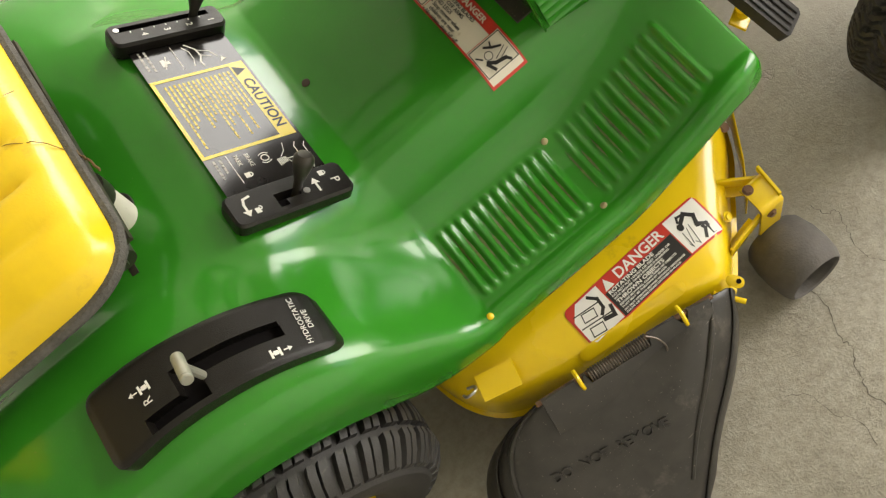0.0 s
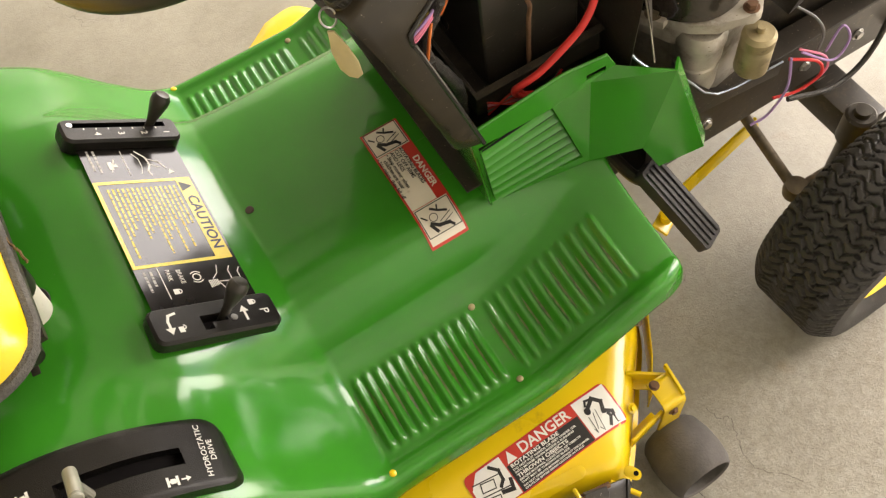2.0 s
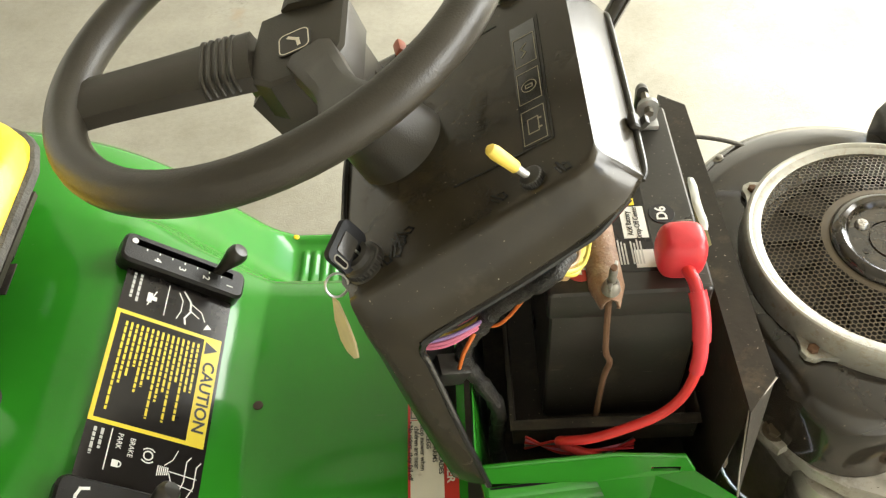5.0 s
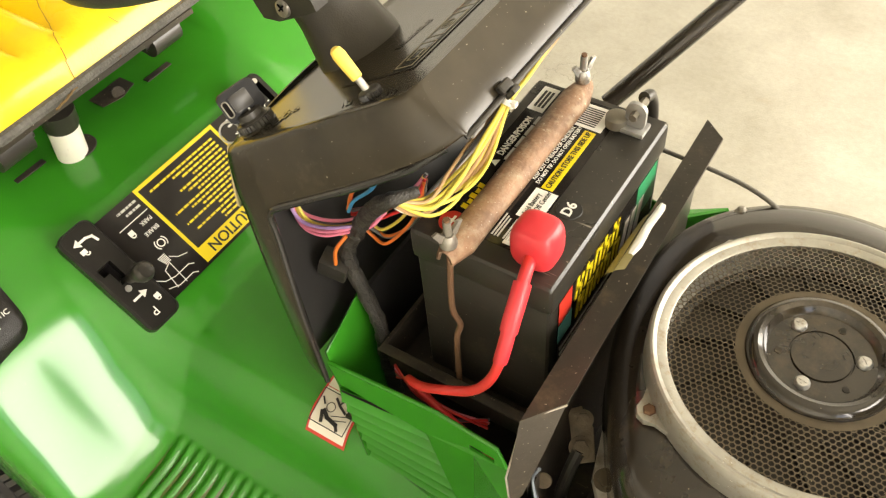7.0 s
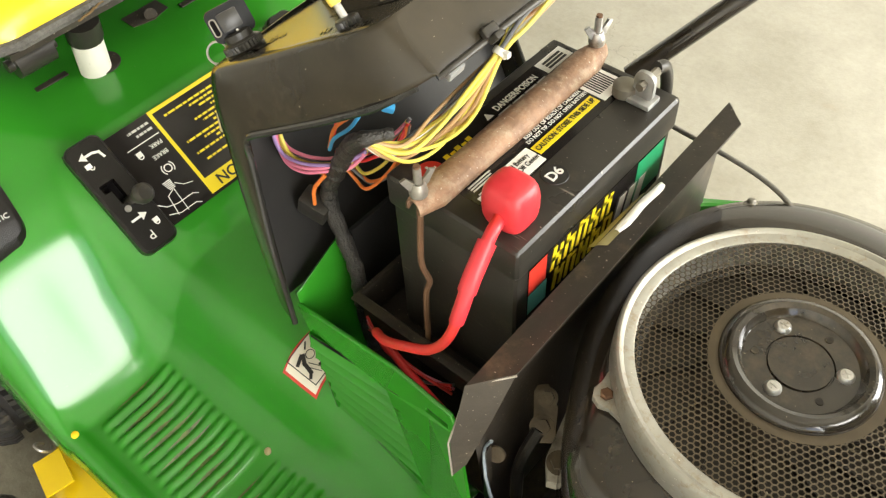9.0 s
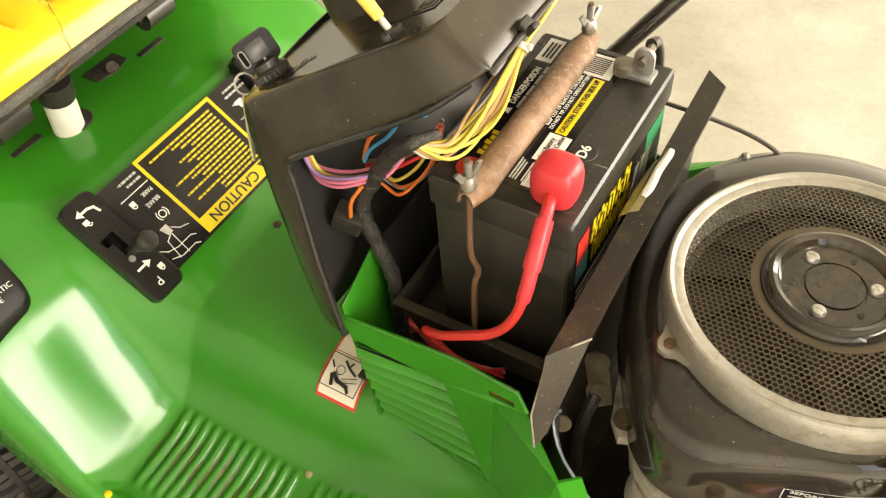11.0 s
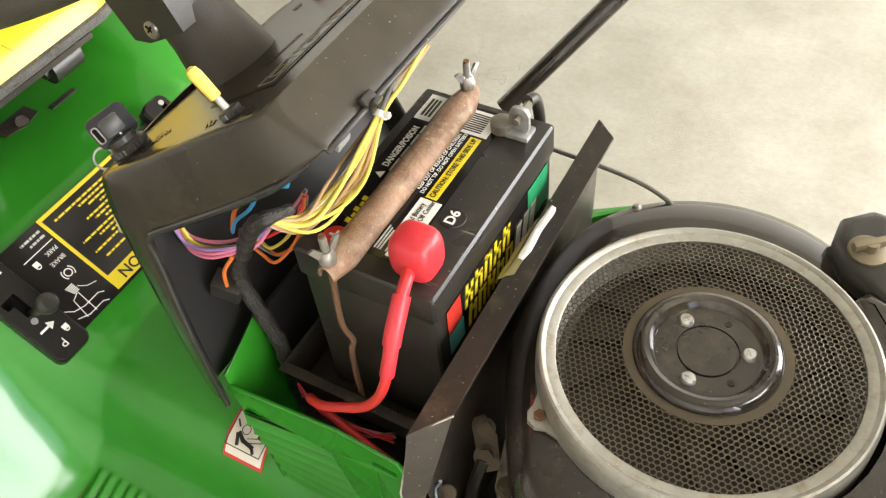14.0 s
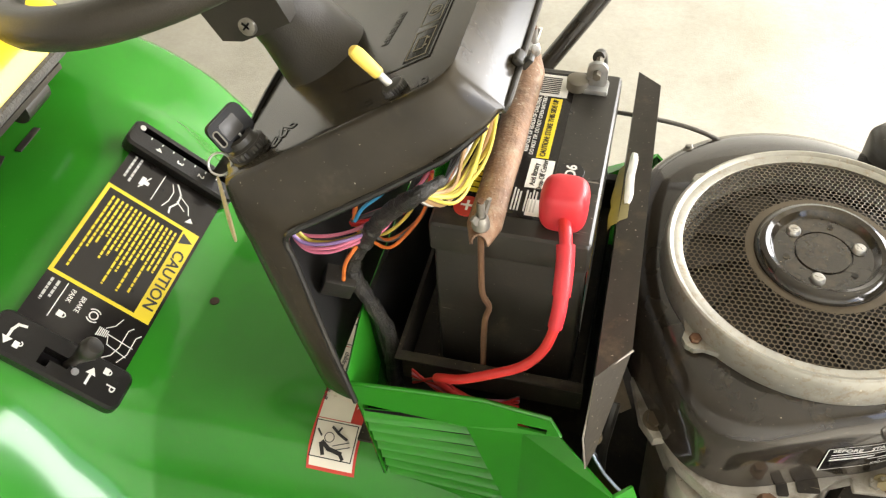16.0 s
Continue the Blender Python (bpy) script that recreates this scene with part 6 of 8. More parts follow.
bm = bmesh.new()
add_prism(bm, [(0.12, -0.09), (0.14, -0.150), (0.20, -0.176), (0.26, -0.165), (0.30, -0.10), (0.30, 0.10), (0.13, 0.10)], 0.185, pose(0, 0, 0.40), 0.01)
part("sump", bm, ALU, engine)
bm = bmesh.new()
add_lathe(bm, [(0.0, 0.480), (0.029, 0.480), (0.031, 0.490), (0.031, 0.530), (0.0285, 0.532), (0.0285, 0.538), (0.032, 0.540), (0.032, 0.565), (0.034, 0.570), (0.034, 0.578), (0.028, 0.590), (0, 0.590)], (0.165, -0.160, 0), seg=36)
part("starter_motor", bm, ALU, engine, "dull grey starter motor")
bm = bmesh.new()
add_lathe(bm, [(0, 0.508), (0.020, 0.508), (0.0225, 0.512), (0.0225, 0.552), (0.0205, 0.555), (0.0205, 0.558), (0.0225, 0.560), (0.0225, 0.574), (0.018, 0.580), (0.006, 0.581), (0.006, 0.590), (0, 0.590)], (0.222, -0.205, 0), seg=28)
part("solenoid", bm, BRASS, engine, "yellowish plated starter solenoid")
for c in ((0.215, -0.187, 0.612), (0.322, -0.140, 0.606)):
    bm = bmesh.new()
    bolt_head(bm, c, (0, 0, 1), 0.0072, 0.009)
    part("case_bolt", bm, BROWN_ROD, engine, "rusty hexagon bolt")
# exhaust side sheet metal of the cylinder
bm = bmesh.new()
add_prism(bm, [(0.300, -0.120), (0.470, -0.146), (0.520, -0.110), (0.520, 0.05), (0.300, 0.05)], 0.19, pose(0, 0, 0.42), 0.006)
part("cylinder_block", bm, DARK, engine, "dark sheet-metal cylinder baffle")
PALE = mat("pale_bare_metal", (0.46, 0.41, 0.32), 0.34, metal=0.55, vary=0.2, grain=40, stain=9, bump=0.06, dirt=(0.16, 0.12, 0.07), dirt_amount=0.3, specks=(0.12, 0.09, 0.05), speck_amount=0.6)
bm = bmesh.new()
add_prism(bm, [(0.300, -0.112), (0.334, -0.124), (0.400, -0.134), (0.468, -0.1465), (0.524, -0.115), (0.541, -0.03), (0.531, 0.056), (0.466, 0.08), (0.33, 0.10)], 0.134, pose(0, 0, 0.560), 0.004)
baffle = part("cylinder_baffle", bm, PALE, engine, "pale bare metal cylinder baffle")
for x0, x1, z in ((0.372, 0.466, 0.664), (0.380, 0.462, 0.618)):
    bm = bmesh.new()
    add_tube(bm, [(x0, -0.131 - 0.147 * (x0 - 0.40), z), (x1, -0.1355 - 0.147 * (x1 - 0.40), z + 0.006)], 0.0016, 6, 1)
    part("pressed_rib", bm, ALU, baffle)
for c in ((0.455, -0.1455, 0.672), (0.392, -0.1345, 0.585)):
    bm = bmesh.new()
    bolt_head(bm, c, (0.14, -1, 0), 0.0062, 0.006)
    part("baffle_bolt", bm, GRIME, baffle, "grimy plated bolt")
bm = bmesh.new()
add_tube(bm, [(0.508, -0.128, 0.700), (0.470, -0.152, 0.672), (0.430, -0.150, 0.640), (0.418, -0.147, 0.600)], 0.0022, 8, 6)
part("lead", bm, BLACK_SMOOTH, engine)
# oil filler tube with a yellow cap
bm = bmesh.new()
f0, f1 = Vector((0.352, -0.128, 0.540)), Vector((0.354, -0.132, 0.722))
add_cyl(bm, f0, f1, 0.0135, seg=24)
tube = part("oil_filler_tube", bm, BLACK_SMOOTH, engine, "black oil filler tube with a ribbed yellow cap")
bm = bmesh.new()
ax = (f1 - f0).normalized()
q = Vector((0, 0, 1)).rotation_difference(ax)
rows = []
for r, h, rib in ((0.0195, 0, 0), (0.0215, 0.001, 1), (0.0215, 0.021, 1), (0.0195, 0.0255, 0.2), (0.016, 0.027, 0), (0.004, 0.027, 0)):
    rows.append([f1 + q @ Vector(((r + 0.0014 * rib * (k % 4 < 2)) * math.cos(2 * math.pi * k / 96), (r + 0.0014 * rib * (k % 4 < 2)) * math.sin(2 * math.pi * k / 96), h)) for k in range(96)])
top = add_grid(bm, rows, closed=True)
bm.faces.new(top[-1])
part("filler_cap", bm, CAP, tube, "ribbed yellow cap")
bm = bmesh.new()
add_tube(bm, [(0.366, -0.140, 0.712), (0.392, -0.150, 0.700), (0.420, -0.166, 0.672), (0.440, -0.172, 0.638), (0.446, -0.172, 0.630)], 0.0052, 10)
part("breather_hose", bm, BLACK_SMOOTH, engine)
bm = bmesh.new()
add_box(bm, (0.304, -0.172, 0.575), (0.034, 0.036, 0.046), 0.003, pose(0, 0, 0, 12, 4, 14))
part("regulator_box", bm, PLATE_BLACK, engine, "black plastic relay box")
bm = bmesh.new()
add_box(bm, (0.318, -0.140, 0.604), (0.060, 0.022, 0.006), 0.002, pose(0, 0, 0, 0, 4, 8))
bolt_head(bm, (0.309, -0.143, 0.607), (0, -0.2, 1), 0.0065, 0.006)
part("bracket", bm, ALU, engine)
bm = bmesh.new()
add_cyl(bm, (0.352, -0.168, 0.638), (0.386, -0.168, 0.614), 0.0042, seg=12)
part("connector", bm, OLIVE, engine, "small olive connector with a blue end")
bm = bmesh.new()
add_cyl(bm, (0.386, -0.168, 0.614), (0.405, -0.168, 0.601), 0.0046, seg=12)
part("connector_end", bm, WIRE_COLOURS["blue"], engine)
for colour, pts, r in (
    ("red", [(0.285, -0.215, 0.490), (0.320, -0.235, 0.480), (0.330, -0.240, 0.450), (0.300, -0.235, 0.430), (0.265, -0.225, 0.430)], 0.0024),
    ("pink", [(0.300, -0.215, 0.500), (0.335, -0.232, 0.478), (0.338, -0.240, 0.455), (0.310, -0.236, 0.428)], 0.0018),
    ("violet", [(0.285, -0.218, 0.495), (0.278, -0.232, 0.450), (0.250, -0.236, 0.415), (0.225, -0.232, 0.405)], 0.002),
    ("violet", [(0.300, -0.220, 0.498), (0.345, -0.240, 0.470), (0.372, -0.235, 0.490), (0.360, -0.225, 0.515), (0.340, -0.228, 0.480)], 0.0018),
    ("white", [(0.347, -0.165, 0.613), (0.366, -0.167, 0.590), (0.392, -0.167, 0.574), (0.412, -0.167, 0.580), (0.406, -0.168, 0.600)], 0.0013),
    ("grey", [(0.340, -0.150, 0.628), (0.345, -0.170, 0.655), (0.364, -0.168, 0.656), (0.372, -0.168, 0.630), (0.352, -0.168, 0.606)], 0.0013),
):
    bm = bmesh.new()
    add_tube(bm, pts, r, 8, 8)
    part("wire", bm, WIRE_COLOURS[colour], engine)
bm = bmesh.new()
mid_ = f0.lerp(f1, 0.42)
add_lathe(bm, [(0.0140, -0.007), (0.0158, -0.007), (0.0158, 0.007), (0.0140, 0.007)], mid_, f1 - f0, 28)
add_box(bm, mid_ + Vector((-0.026, -0.010, -0.002)), (0.034, 0.004, 0.013), 0.001, pose(0, 0, 0, 0, 0, 14))
strap = part("tube_strap", bm, ALU, tube, "grimy metal strap round the tube")
bm = bmesh.new()
bolt_head(bm, mid_ + Vector((-0.038, -0.012, -0.002)), (-0.2, -1, 0.2), 0.0062, 0.007)
part("strap_bolt", bm, BRASS, strap)
for pts, r in (
    ([(0.336, -0.150, 0.622), (0.330, -0.166, 0.652), (0.346, -0.168, 0.668), (0.358, -0.166, 0.645), (0.350, -0.160, 0.620)], 0.0016),
    ([(0.360, -0.150, 0.640), (0.372, -0.166, 0.655), (0.384, -0.167, 0.640), (0.376, -0.164, 0.618), (0.358, -0.158, 0.612)], 0.0014),
    ([(0.300, -0.190, 0.560), (0.318, -0.212, 0.545), (0.330, -0.222, 0.515), (0.322, -0.226, 0.470)], 0.0020),
):
    bm = bmesh.new()
    add_tube(bm, pts, r, 8, 8)
    part("wire", bm, WIRE_COLOURS["grey"], engine)
# black hose hanging down the side
bm = bmesh.new()
add_tube(bm, [(0.500, -0.145, 0.700), (0.475, -0.190, 0.620), (0.470, -0.215, 0.540), (0.450, -0.232, 0.450), (0.420, -0.238, 0.400), (0.370, -0.238, 0.385), (0.300, -0.225, 0.400)], 0.0042, 10)
part("wiring_loom", bm, TAPE, engine)
# starting label on the blower
def on_blower(a, z, up=0.0):
    r = 0.1508 + (lobe(a) - 0.150) * 0.96 + up
    return Vector((EC.x + r * math.cos(radians(a)), EC.y + r * math.sin(radians(a)), z))


bm = bmesh.new()
add_grid(bm, [[on_blower(a, z, 0.0008) for z in np.linspace(0.6320, 0.6690, 4)] for a in np.linspace(-83, -51, 12)])
lab = part("blower_label", bm, BLACK_PRINT, engine, "black starting label with white print", smooth=60)
bm = bmesh.new()
for z0, z1, a0, a1 in ((0.6682, 0.6690, -83, -51), (0.6320, 0.6328, -83, -51), (0.6320, 0.6690, -83, -82.6), (0.6320, 0.6690, -51.4, -51)):
    add_grid(bm, [[on_blower(a, z, 0.0014) for z in (z0, z1)] for a in np.linspace(a0, a1, 10)])
part("label_outline", bm, GREY_PRINT, lab)
for word, a in (("BEFORE", -76.5), ("STARTING", -62.5)):
    q = on_blower(a, 0.6635, 0.0018)
    lettering("label_word", word, 0.0068, frame_at(q, (-math.sin(radians(a)), math.cos(radians(a)), 0), (0, 0, 1)), GREY_PRINT, lab, bold=0.0001, stretch=1.1)
for k, (a0, a1, h) in enumerate(((-81, -57, 0.0016), (-81, -59, 0.0012), (-81, -66, 0.0026), (-68, -58, 0.0014), (-64, -61, 0.0012), (-66, -62.5, 0.0012))):
    bm = bmesh.new()
    z = 0.6575 - 0.0044 * k
    add_grid(bm, [[on_blower(a, zz, 0.0016) for zz in (z - h / 2, z + h / 2)] for a in np.linspace(a0, a1, 8)])
    part("print_bar", bm, GREY_PRINT, lab)
bm = bmesh.new()
add_grid(bm, [[on_blower(a, zz, 0.0018) for zz in (0.6480, 0.6530)] for a in np.linspace(-59, -55, 4)])
part("print_bar", bm, YELLOW_PRINT, lab)

# ---- firewall plate between battery and engine ----
bm = bmesh.new()
wall_sheet(bm, [(0.050, -0.172, 0.740), (0.076, -0.146, 0.749), (0.070, 0.204, 0.751), (0.046, 0.228, 0.748)])
wall_sheet(bm, [(0.050, -0.172, 0.740), (0.046, 0.228, 0.748), (0.046, 0.215, 0.45), (0.052, -0.150, 0.45)])
side = [Vector(q) for q in ((0.050, -0.172, 0.740), (0.076, -0.1462, 0.749), (0.068, -0.166, 0.700), (0.059, -0.188, 0.646), (0.054, -0.200, 0.638), (0.049, -0.196, 0.680))]
bm.faces.new([bm.verts.new(q) for q in side])
bmesh.ops.remove_doubles(bm, verts=bm.verts, dist=2e-3)
fire = part("firewall_plate", bm, BLACK_SHEET, tractor, "scuffed black sheet-metal firewall with a bent top flange", smooth=0)
thicken(fire, 0.0022, 0)
# bright worn edge of its side
bm = bmesh.new()
add_tube(bm, [side[0] + Vector((0, -0.001, 0.001)), side[1] + Vector((0.001, -0.001, 0.001))], 0.0010, 6, 1)
add_tube(bm, [side[0], side[5] + Vector((-0.001, -0.001, 0)), side[4] + Vector((0, -0.001, -0.001))], 0.0009, 6, 1)
part("worn_edge", bm, mat("worn_sheet_edge", (0.42, 0.38, 0.33), 0.45, metal=0.6, vary=0.4, grain=90), fire)
# bracket below with a bare bent edge
bm = bmesh.new()
K = [Vector(q) for q in ((0.057, -0.153, 0.630), (0.053, -0.158, 0.612), (0.073, -0.175, 0.585), (0.120, -0.190, 0.546), (0.184, -0.1955, 0.470), (0.300, -0.1965, 0.456))]
add_grid(bm, [K, [Vector((q.x, q.y + 0.002, min(q.z - 0.03, 0.44))) for q in K]])
brk = part("side_bracket", bm, BLACK_SHEET, tractor, "black bent side bracket with a bare edge")
thicken(brk, 0.002, 0)
bm = bmesh.new()
add_tube(bm, K, 0.0017, 8, 3)
part("bare_edge", bm, mat("bluish_bare_edge", (0.40, 0.46, 0.52), 0.35, metal=0.7, vary=0.3, grain=90), brk)
for c, ax, r in (((0.067, -0.084, 0.624), (0.2, -0.5, 0.8), 0.0065), ((0.073, -0.099, 0.598), (0.2, -0.5, 0.8), 0.008), ((0.111, -0.126, 0.616), (0.1, -0.1, 1), 0.008)):
    bm = bmesh.new()
    bolt_head(bm, c, ax, r, 0.007)
    part("linkage_bolt", bm, GRIME, engine, "grimy plated bolt")
bm = bmesh.new()
add_lathe(bm, [(0, 0.002), (0.008, 0.0015), (0.009, 0)], (0.058, -0.147, 0.598), (0.3, -0.8, 0.5), 18)
part("washer", bm, GRIME, engine)
bm = bmesh.new()
add_prism(bm, [(-0.010, -0.012), (0.010, -0.012), (0.014, 0.020), (0.006, 0.042), (-0.008, 0.040)], 0.003, frame_at((0.075, -0.098, 0.594), (0.8, 0.5, 0.2), (0, 0.8, 0.6)), 0.0008)
part("linkage_plate", bm, GRIME, engine)
bm = bmesh.new()
add_tube(bm, [(0.073, -0.102, 0.600), (0.070, -0.118, 0.575), (0.068, -0.126, 0.545), (0.070, -0.130, 0.500)], 0.0065, 10)
part("fuel_hose", bm, BLACK_SMOOTH, engine)
bm = bmesh.new()
add_prism(bm, [(0.085, -0.080), (0.098, -0.128), (0.112, -0.146), (0.126, -0.140), (0.128, -0.080)], 0.012, pose(0, 0, 0.604), 0.003)
part("casting_flange", bm, ALU, engine)
# olive tape and a white paper tag stuck on the flange
bm = bmesh.new()
rng = random.Random(5)
rows = []
for k in range(9):
    f = k / 8
    y = -0.002 + 0.082 * f
    w = 0.0105 * (0.55 + 0.45 * math.sin(math.pi * min(1, 0.25 + 0.6 * f))) + rng.uniform(-0.001, 0.001)
    rows.append([Vector((0.0560, y + 0.006, 0.7478)), Vector((0.0488, y + 0.002, 0.7462)), Vector((0.0472, y, 0.7448)), Vector((0.0472 - 0.5 * w, y, 0.7448 - 0.5 * w + rng.uniform(-0.0008, 0.0008))), Vector((0.0472 - 0.8 * w, y - 0.001, 0.7448 - 1.1 * w))])
add_grid(bm, rows)
ft = part("flange_tape", bm, OLIVE, fire, "strip of olive tape")
thicken(ft, 0.0005, 1)
bm = bmesh.new()
rows = []
for k in range(13):
    f = k / 12
    y = 0.022 + 0.072 * f
    ends = min(1, 0.55 + 4 * f, 0.6 + 4 * (1 - f))
    rows.append([Vector((0.0535 + dx * ends + 0.0006 * math.sin(9 * f), y + rng.uniform(-0.0006, 0.0006), 0.7480 + dz + rng.uniform(-0.0006, 0.0006))) for dx, dz in ((-0.0042, 0.0000), (-0.0016, 0.0012), (0.0014, 0.0013), (0.0040, 0.0003))])
add_grid(bm, rows)
pt = part("paper_tag", bm, PLATE_STICKER, fire, "crumpled strip of white paper")
thicken(pt, 0.0006, 1)
# grey cable along the far side of the plate
bm = bmesh.new()
add_tube(bm, [(-0.11, 0.205, 0.735), (-0.06, 0.212, 0.714), (-0.004, 0.214, 0.702), (0.055, 0.212, 0.700), (0.103, 0.206, 0.699), (0.138, 0.195, 0.696), (0.160, 0.178, 0.692)], 0.0026, 10)
part("throttle_cable", bm, mat("grey_braided_cable", (0.16, 0.15, 0.13), 0.6, bump=0.8, bump_scale=420), engine)

# ---- frame rails, front axle, hood ----
for side in (1, -1):
    F = (lambda p: Vector(p)) if side == 1 else mirror_y
    bm = bmesh.new()
    wall_sheet(bm, [F(p) for p in ((0.075, -0.188, 0.452), (0.80, -0.186, 0.452), (0.80, -0.190, 0.355), (0.075, -0.194, 0.355))])
    wall_sheet(bm, [F(p) for p in ((0.075, -0.188, 0.452), (0.80, -0.186, 0.452), (0.80, -0.150, 0.450), (0.075, -0.150, 0.450))])
    rail = part("frame_rail", bm, BLACK_SHEET, tractor, "black pressed-steel frame rail")
    thicken(rail, 0.004, 0)
    for x in (0.18, 0.36, 0.46, 0.60):
        bm = bmesh.new()
        bolt_head(bm, F((x, -0.192, 0.400)), (0, -side, 0), 0.007, 0.006)
        part("rail_bolt", bm, STEEL, rail)
bm = bmesh.new()
add_cyl(bm, (0.534, -0.180, 0.383), (0.560, -0.222, 0.366), 0.0165, seg=28, caps=False)
ex = part("exhaust_stub", bm, mat("sooty_pipe", (0.10, 0.08, 0.06), 0.7, metal=0.4), tractor, "short sooty exhaust stub")
thicken(ex, 0.002)
bm = bmesh.new()
add_prism(bm, [(0.05, -0.182), (0.80, -0.182), (0.80, 0.222), (0.05, 0.222)], 0.004, pose(0, 0, 0.36))
part("belly_plate", bm, DARK, tractor)
bm = bmesh.new()
add_box(bm, (0.452, CL, 0.262), (0.060, 0.60, 0.058), 0.006)
axle = part("front_axle", bm, BLACK_SHEET, tractor, "black cast front axle beam")


def tread_tyre(bm, R, W, lug, pattern, around, across):
    """A balloon tyre about the y axis; pattern gives the tread's height from 0 to 1 at metres round and across."""
    inner = 0.52 * R

    def crown(t):
        return R - 0.57 * R * max(0.0, abs(2 * t / W) - 0.62) ** 1.6

    ts = [W * (k / across - 0.5) for k in range(across + 1)]
    rows = []
    for i in range(around):
        a = 2 * math.pi * i / around
        row = [(inner, -W * 0.36), (inner + 0.2 * (R - inner), -W * 0.47), (inner + 0.5 * (R - inner), -W * 0.515)]
        row += [(crown(t) - lug * (1 - pattern(a * R, t)), t) for t in ts]
        row += [(inner + 0.5 * (R - inner), W * 0.515), (inner + 0.2 * (R - inner), W * 0.47), (inner, W * 0.36)]
        rows.append([Vector((r * math.sin(a), t, r * math.cos(a))) for r, t in row])
    rows.append(rows[0])
    vs = [[bm.verts.new(p) for p in row] for row in rows[:-1]]
    vs.append(vs[0])
    for a, b in zip(vs, vs[1:]):
        for k in range(len(a) - 1):
            bm.faces.new((a[k], a[k + 1], b[k + 1], b[k]))


def groove(v, width):
    """1 on the land and 0 in the groove of a unit cell."""
    f = abs(v - round(v)) * 2
    return min(1.0, max(0.0, (f - width) / 0.06))


def turf_front(s, t):
    n = 2 * math.pi * 0.205 / 78
    wave = 0.0055 * math.sin(2 * math.pi * t / 0.036)
    cross = groove((s + wave) / n, 0.20)
    row = groove((t + 0.0055 * math.sin(math.pi * s / n)) / 0.0225, 0.14)
    alt = 1.0 if (math.floor((s + wave) / n + 0.5) + math.floor(t / 0.0225 + 0.5)) % 2 else 0.0
    return min(cross, max(row, alt))


def add_lugs(bm, R, W, lug, count):
    """Raised tread blocks in four staggered lanes, each split by a slit."""

    def crown(t):
        return R - 0.57 * R * max(0.0, abs(2 * t / W) - 0.62) ** 1.6

    n = 2 * math.pi / count
    for lane in range(4):
        c = W * (-0.375 + 0.25 * lane)
        hw = W * 0.100
        for i in range(count):
            a0 = (i + 0.5 * (lane % 2)) * n
            for p0, p1 in ((-0.36, -0.03), (0.03, 0.36)):
                rings = []
                for tt in (-1.0, -0.4, 0.4, 1.0):
                    t = c + hw * tt
                    bow = 0.10 * (1 - tt * tt) * (1 if lane % 2 else -1) + 0.05 * tt
                    ring = []
                    for pp, low in ((p0 - 0.03, 1), (p0 + 0.02, 0), (p1 - 0.02, 0), (p1 + 0.03, 1)):
                        a = a0 + (pp + bow) * n
                        edge = 0.0015 if abs(tt) == 1.0 else 0.0
                        r = crown(t) - (lug + 0.001 if low else edge)
                        ring.append(bm.verts.new((r * math.sin(a), t, r * math.cos(a))))
                    rings.append(ring)
                for a, b in zip(rings, rings[1:]):
                    for k in range(3):
                        bm.faces.new((a[k], a[k + 1], b[k + 1], b[k]))
                bm.faces.new(rings[0])
                bm.faces.new(rings[-1])


for side in (1, -1):
    R, W = 0.205, 0.160
    bm = bmesh.new()
    tread_tyre(bm, R, W, 0.0045, turf_front, 500, 64)
    wheel_c = Vector((0.392, -0.400, 0.203)) if side == 1 else Vector((0.470, 0.330, 0.203))
    tyre = part("front_tyre", bm, RUBBER, tractor, "worn dark turf tyre with a wavy block tread", smooth=30)
    tyre.matrix_basis = Matrix.Translation(wheel_c) @ pose(0, 0, 0, 0, 0, 4)
    bm = bmesh.new()
    s = -side
    add_lathe(bm, [(0.0, s * 0.03), (0.035, s * 0.03), (0.04, s * 0.02), (0.085, s * 0.015), (0.095, s * 0.045), (0.104, s * 0.062), (0.108, s * 0.066), (0.108, s * 0.058), (0.098, -s * 0.04), (0.108, -s * 0.058)], (0, 0, 0), (0, 1, 0), 48)
    rim = part("rim", bm, YELLOW, tyre, "yellow wheel rim")
    bm = bmesh.new()
    add_lathe(bm, [(0.020, 0), (0.024, 0.004), (0.024, 0.060), (0.020, 0.064), (0.013, 0.064), (0.012, 0.074), (0.0, 0.075)], (0.420, CL - side * 0.296, 0.262), (0, 0, 1), 28)
    part("spindle", bm, BLACK_SHEET, axle, "black spindle housing with a capped bolt")
    bm = bmesh.new()
    add_cyl(bm, (0.420, CL - side * 0.296, 0.203), (0.400, CL - side * 0.40, 0.203), 0.013, seg=16)
    add_cyl(bm, (0.420, CL - side * 0.296, 0.160), (0.420, CL - side * 0.296, 0.27), 0.016, seg=16)
    part("stub_axle", bm, BLACK_SHEET, axle)
bm = bmesh.new()
add_cyl(bm, (0.330, -0.120, 0.245), (0.318, -0.275, 0.215), 0.009, seg=16)
add_lathe(bm, [(0.0, -0.012), (0.018, -0.012), (0.020, 0), (0.018, 0.014), (0, 0.016)], (0.318, -0.285, 0.212), (0, 0, 1), 20)
add_cyl(bm, (0.322, -0.285, 0.205), (0.420, -0.285, 0.205), 0.010, seg=12)
part("tie_rod", bm, mat("rusty_grey_rod", (0.16, 0.13, 0.09), 0.55, metal=0.5, vary=0.4, stain=30), axle, "rusty grey tie rod")

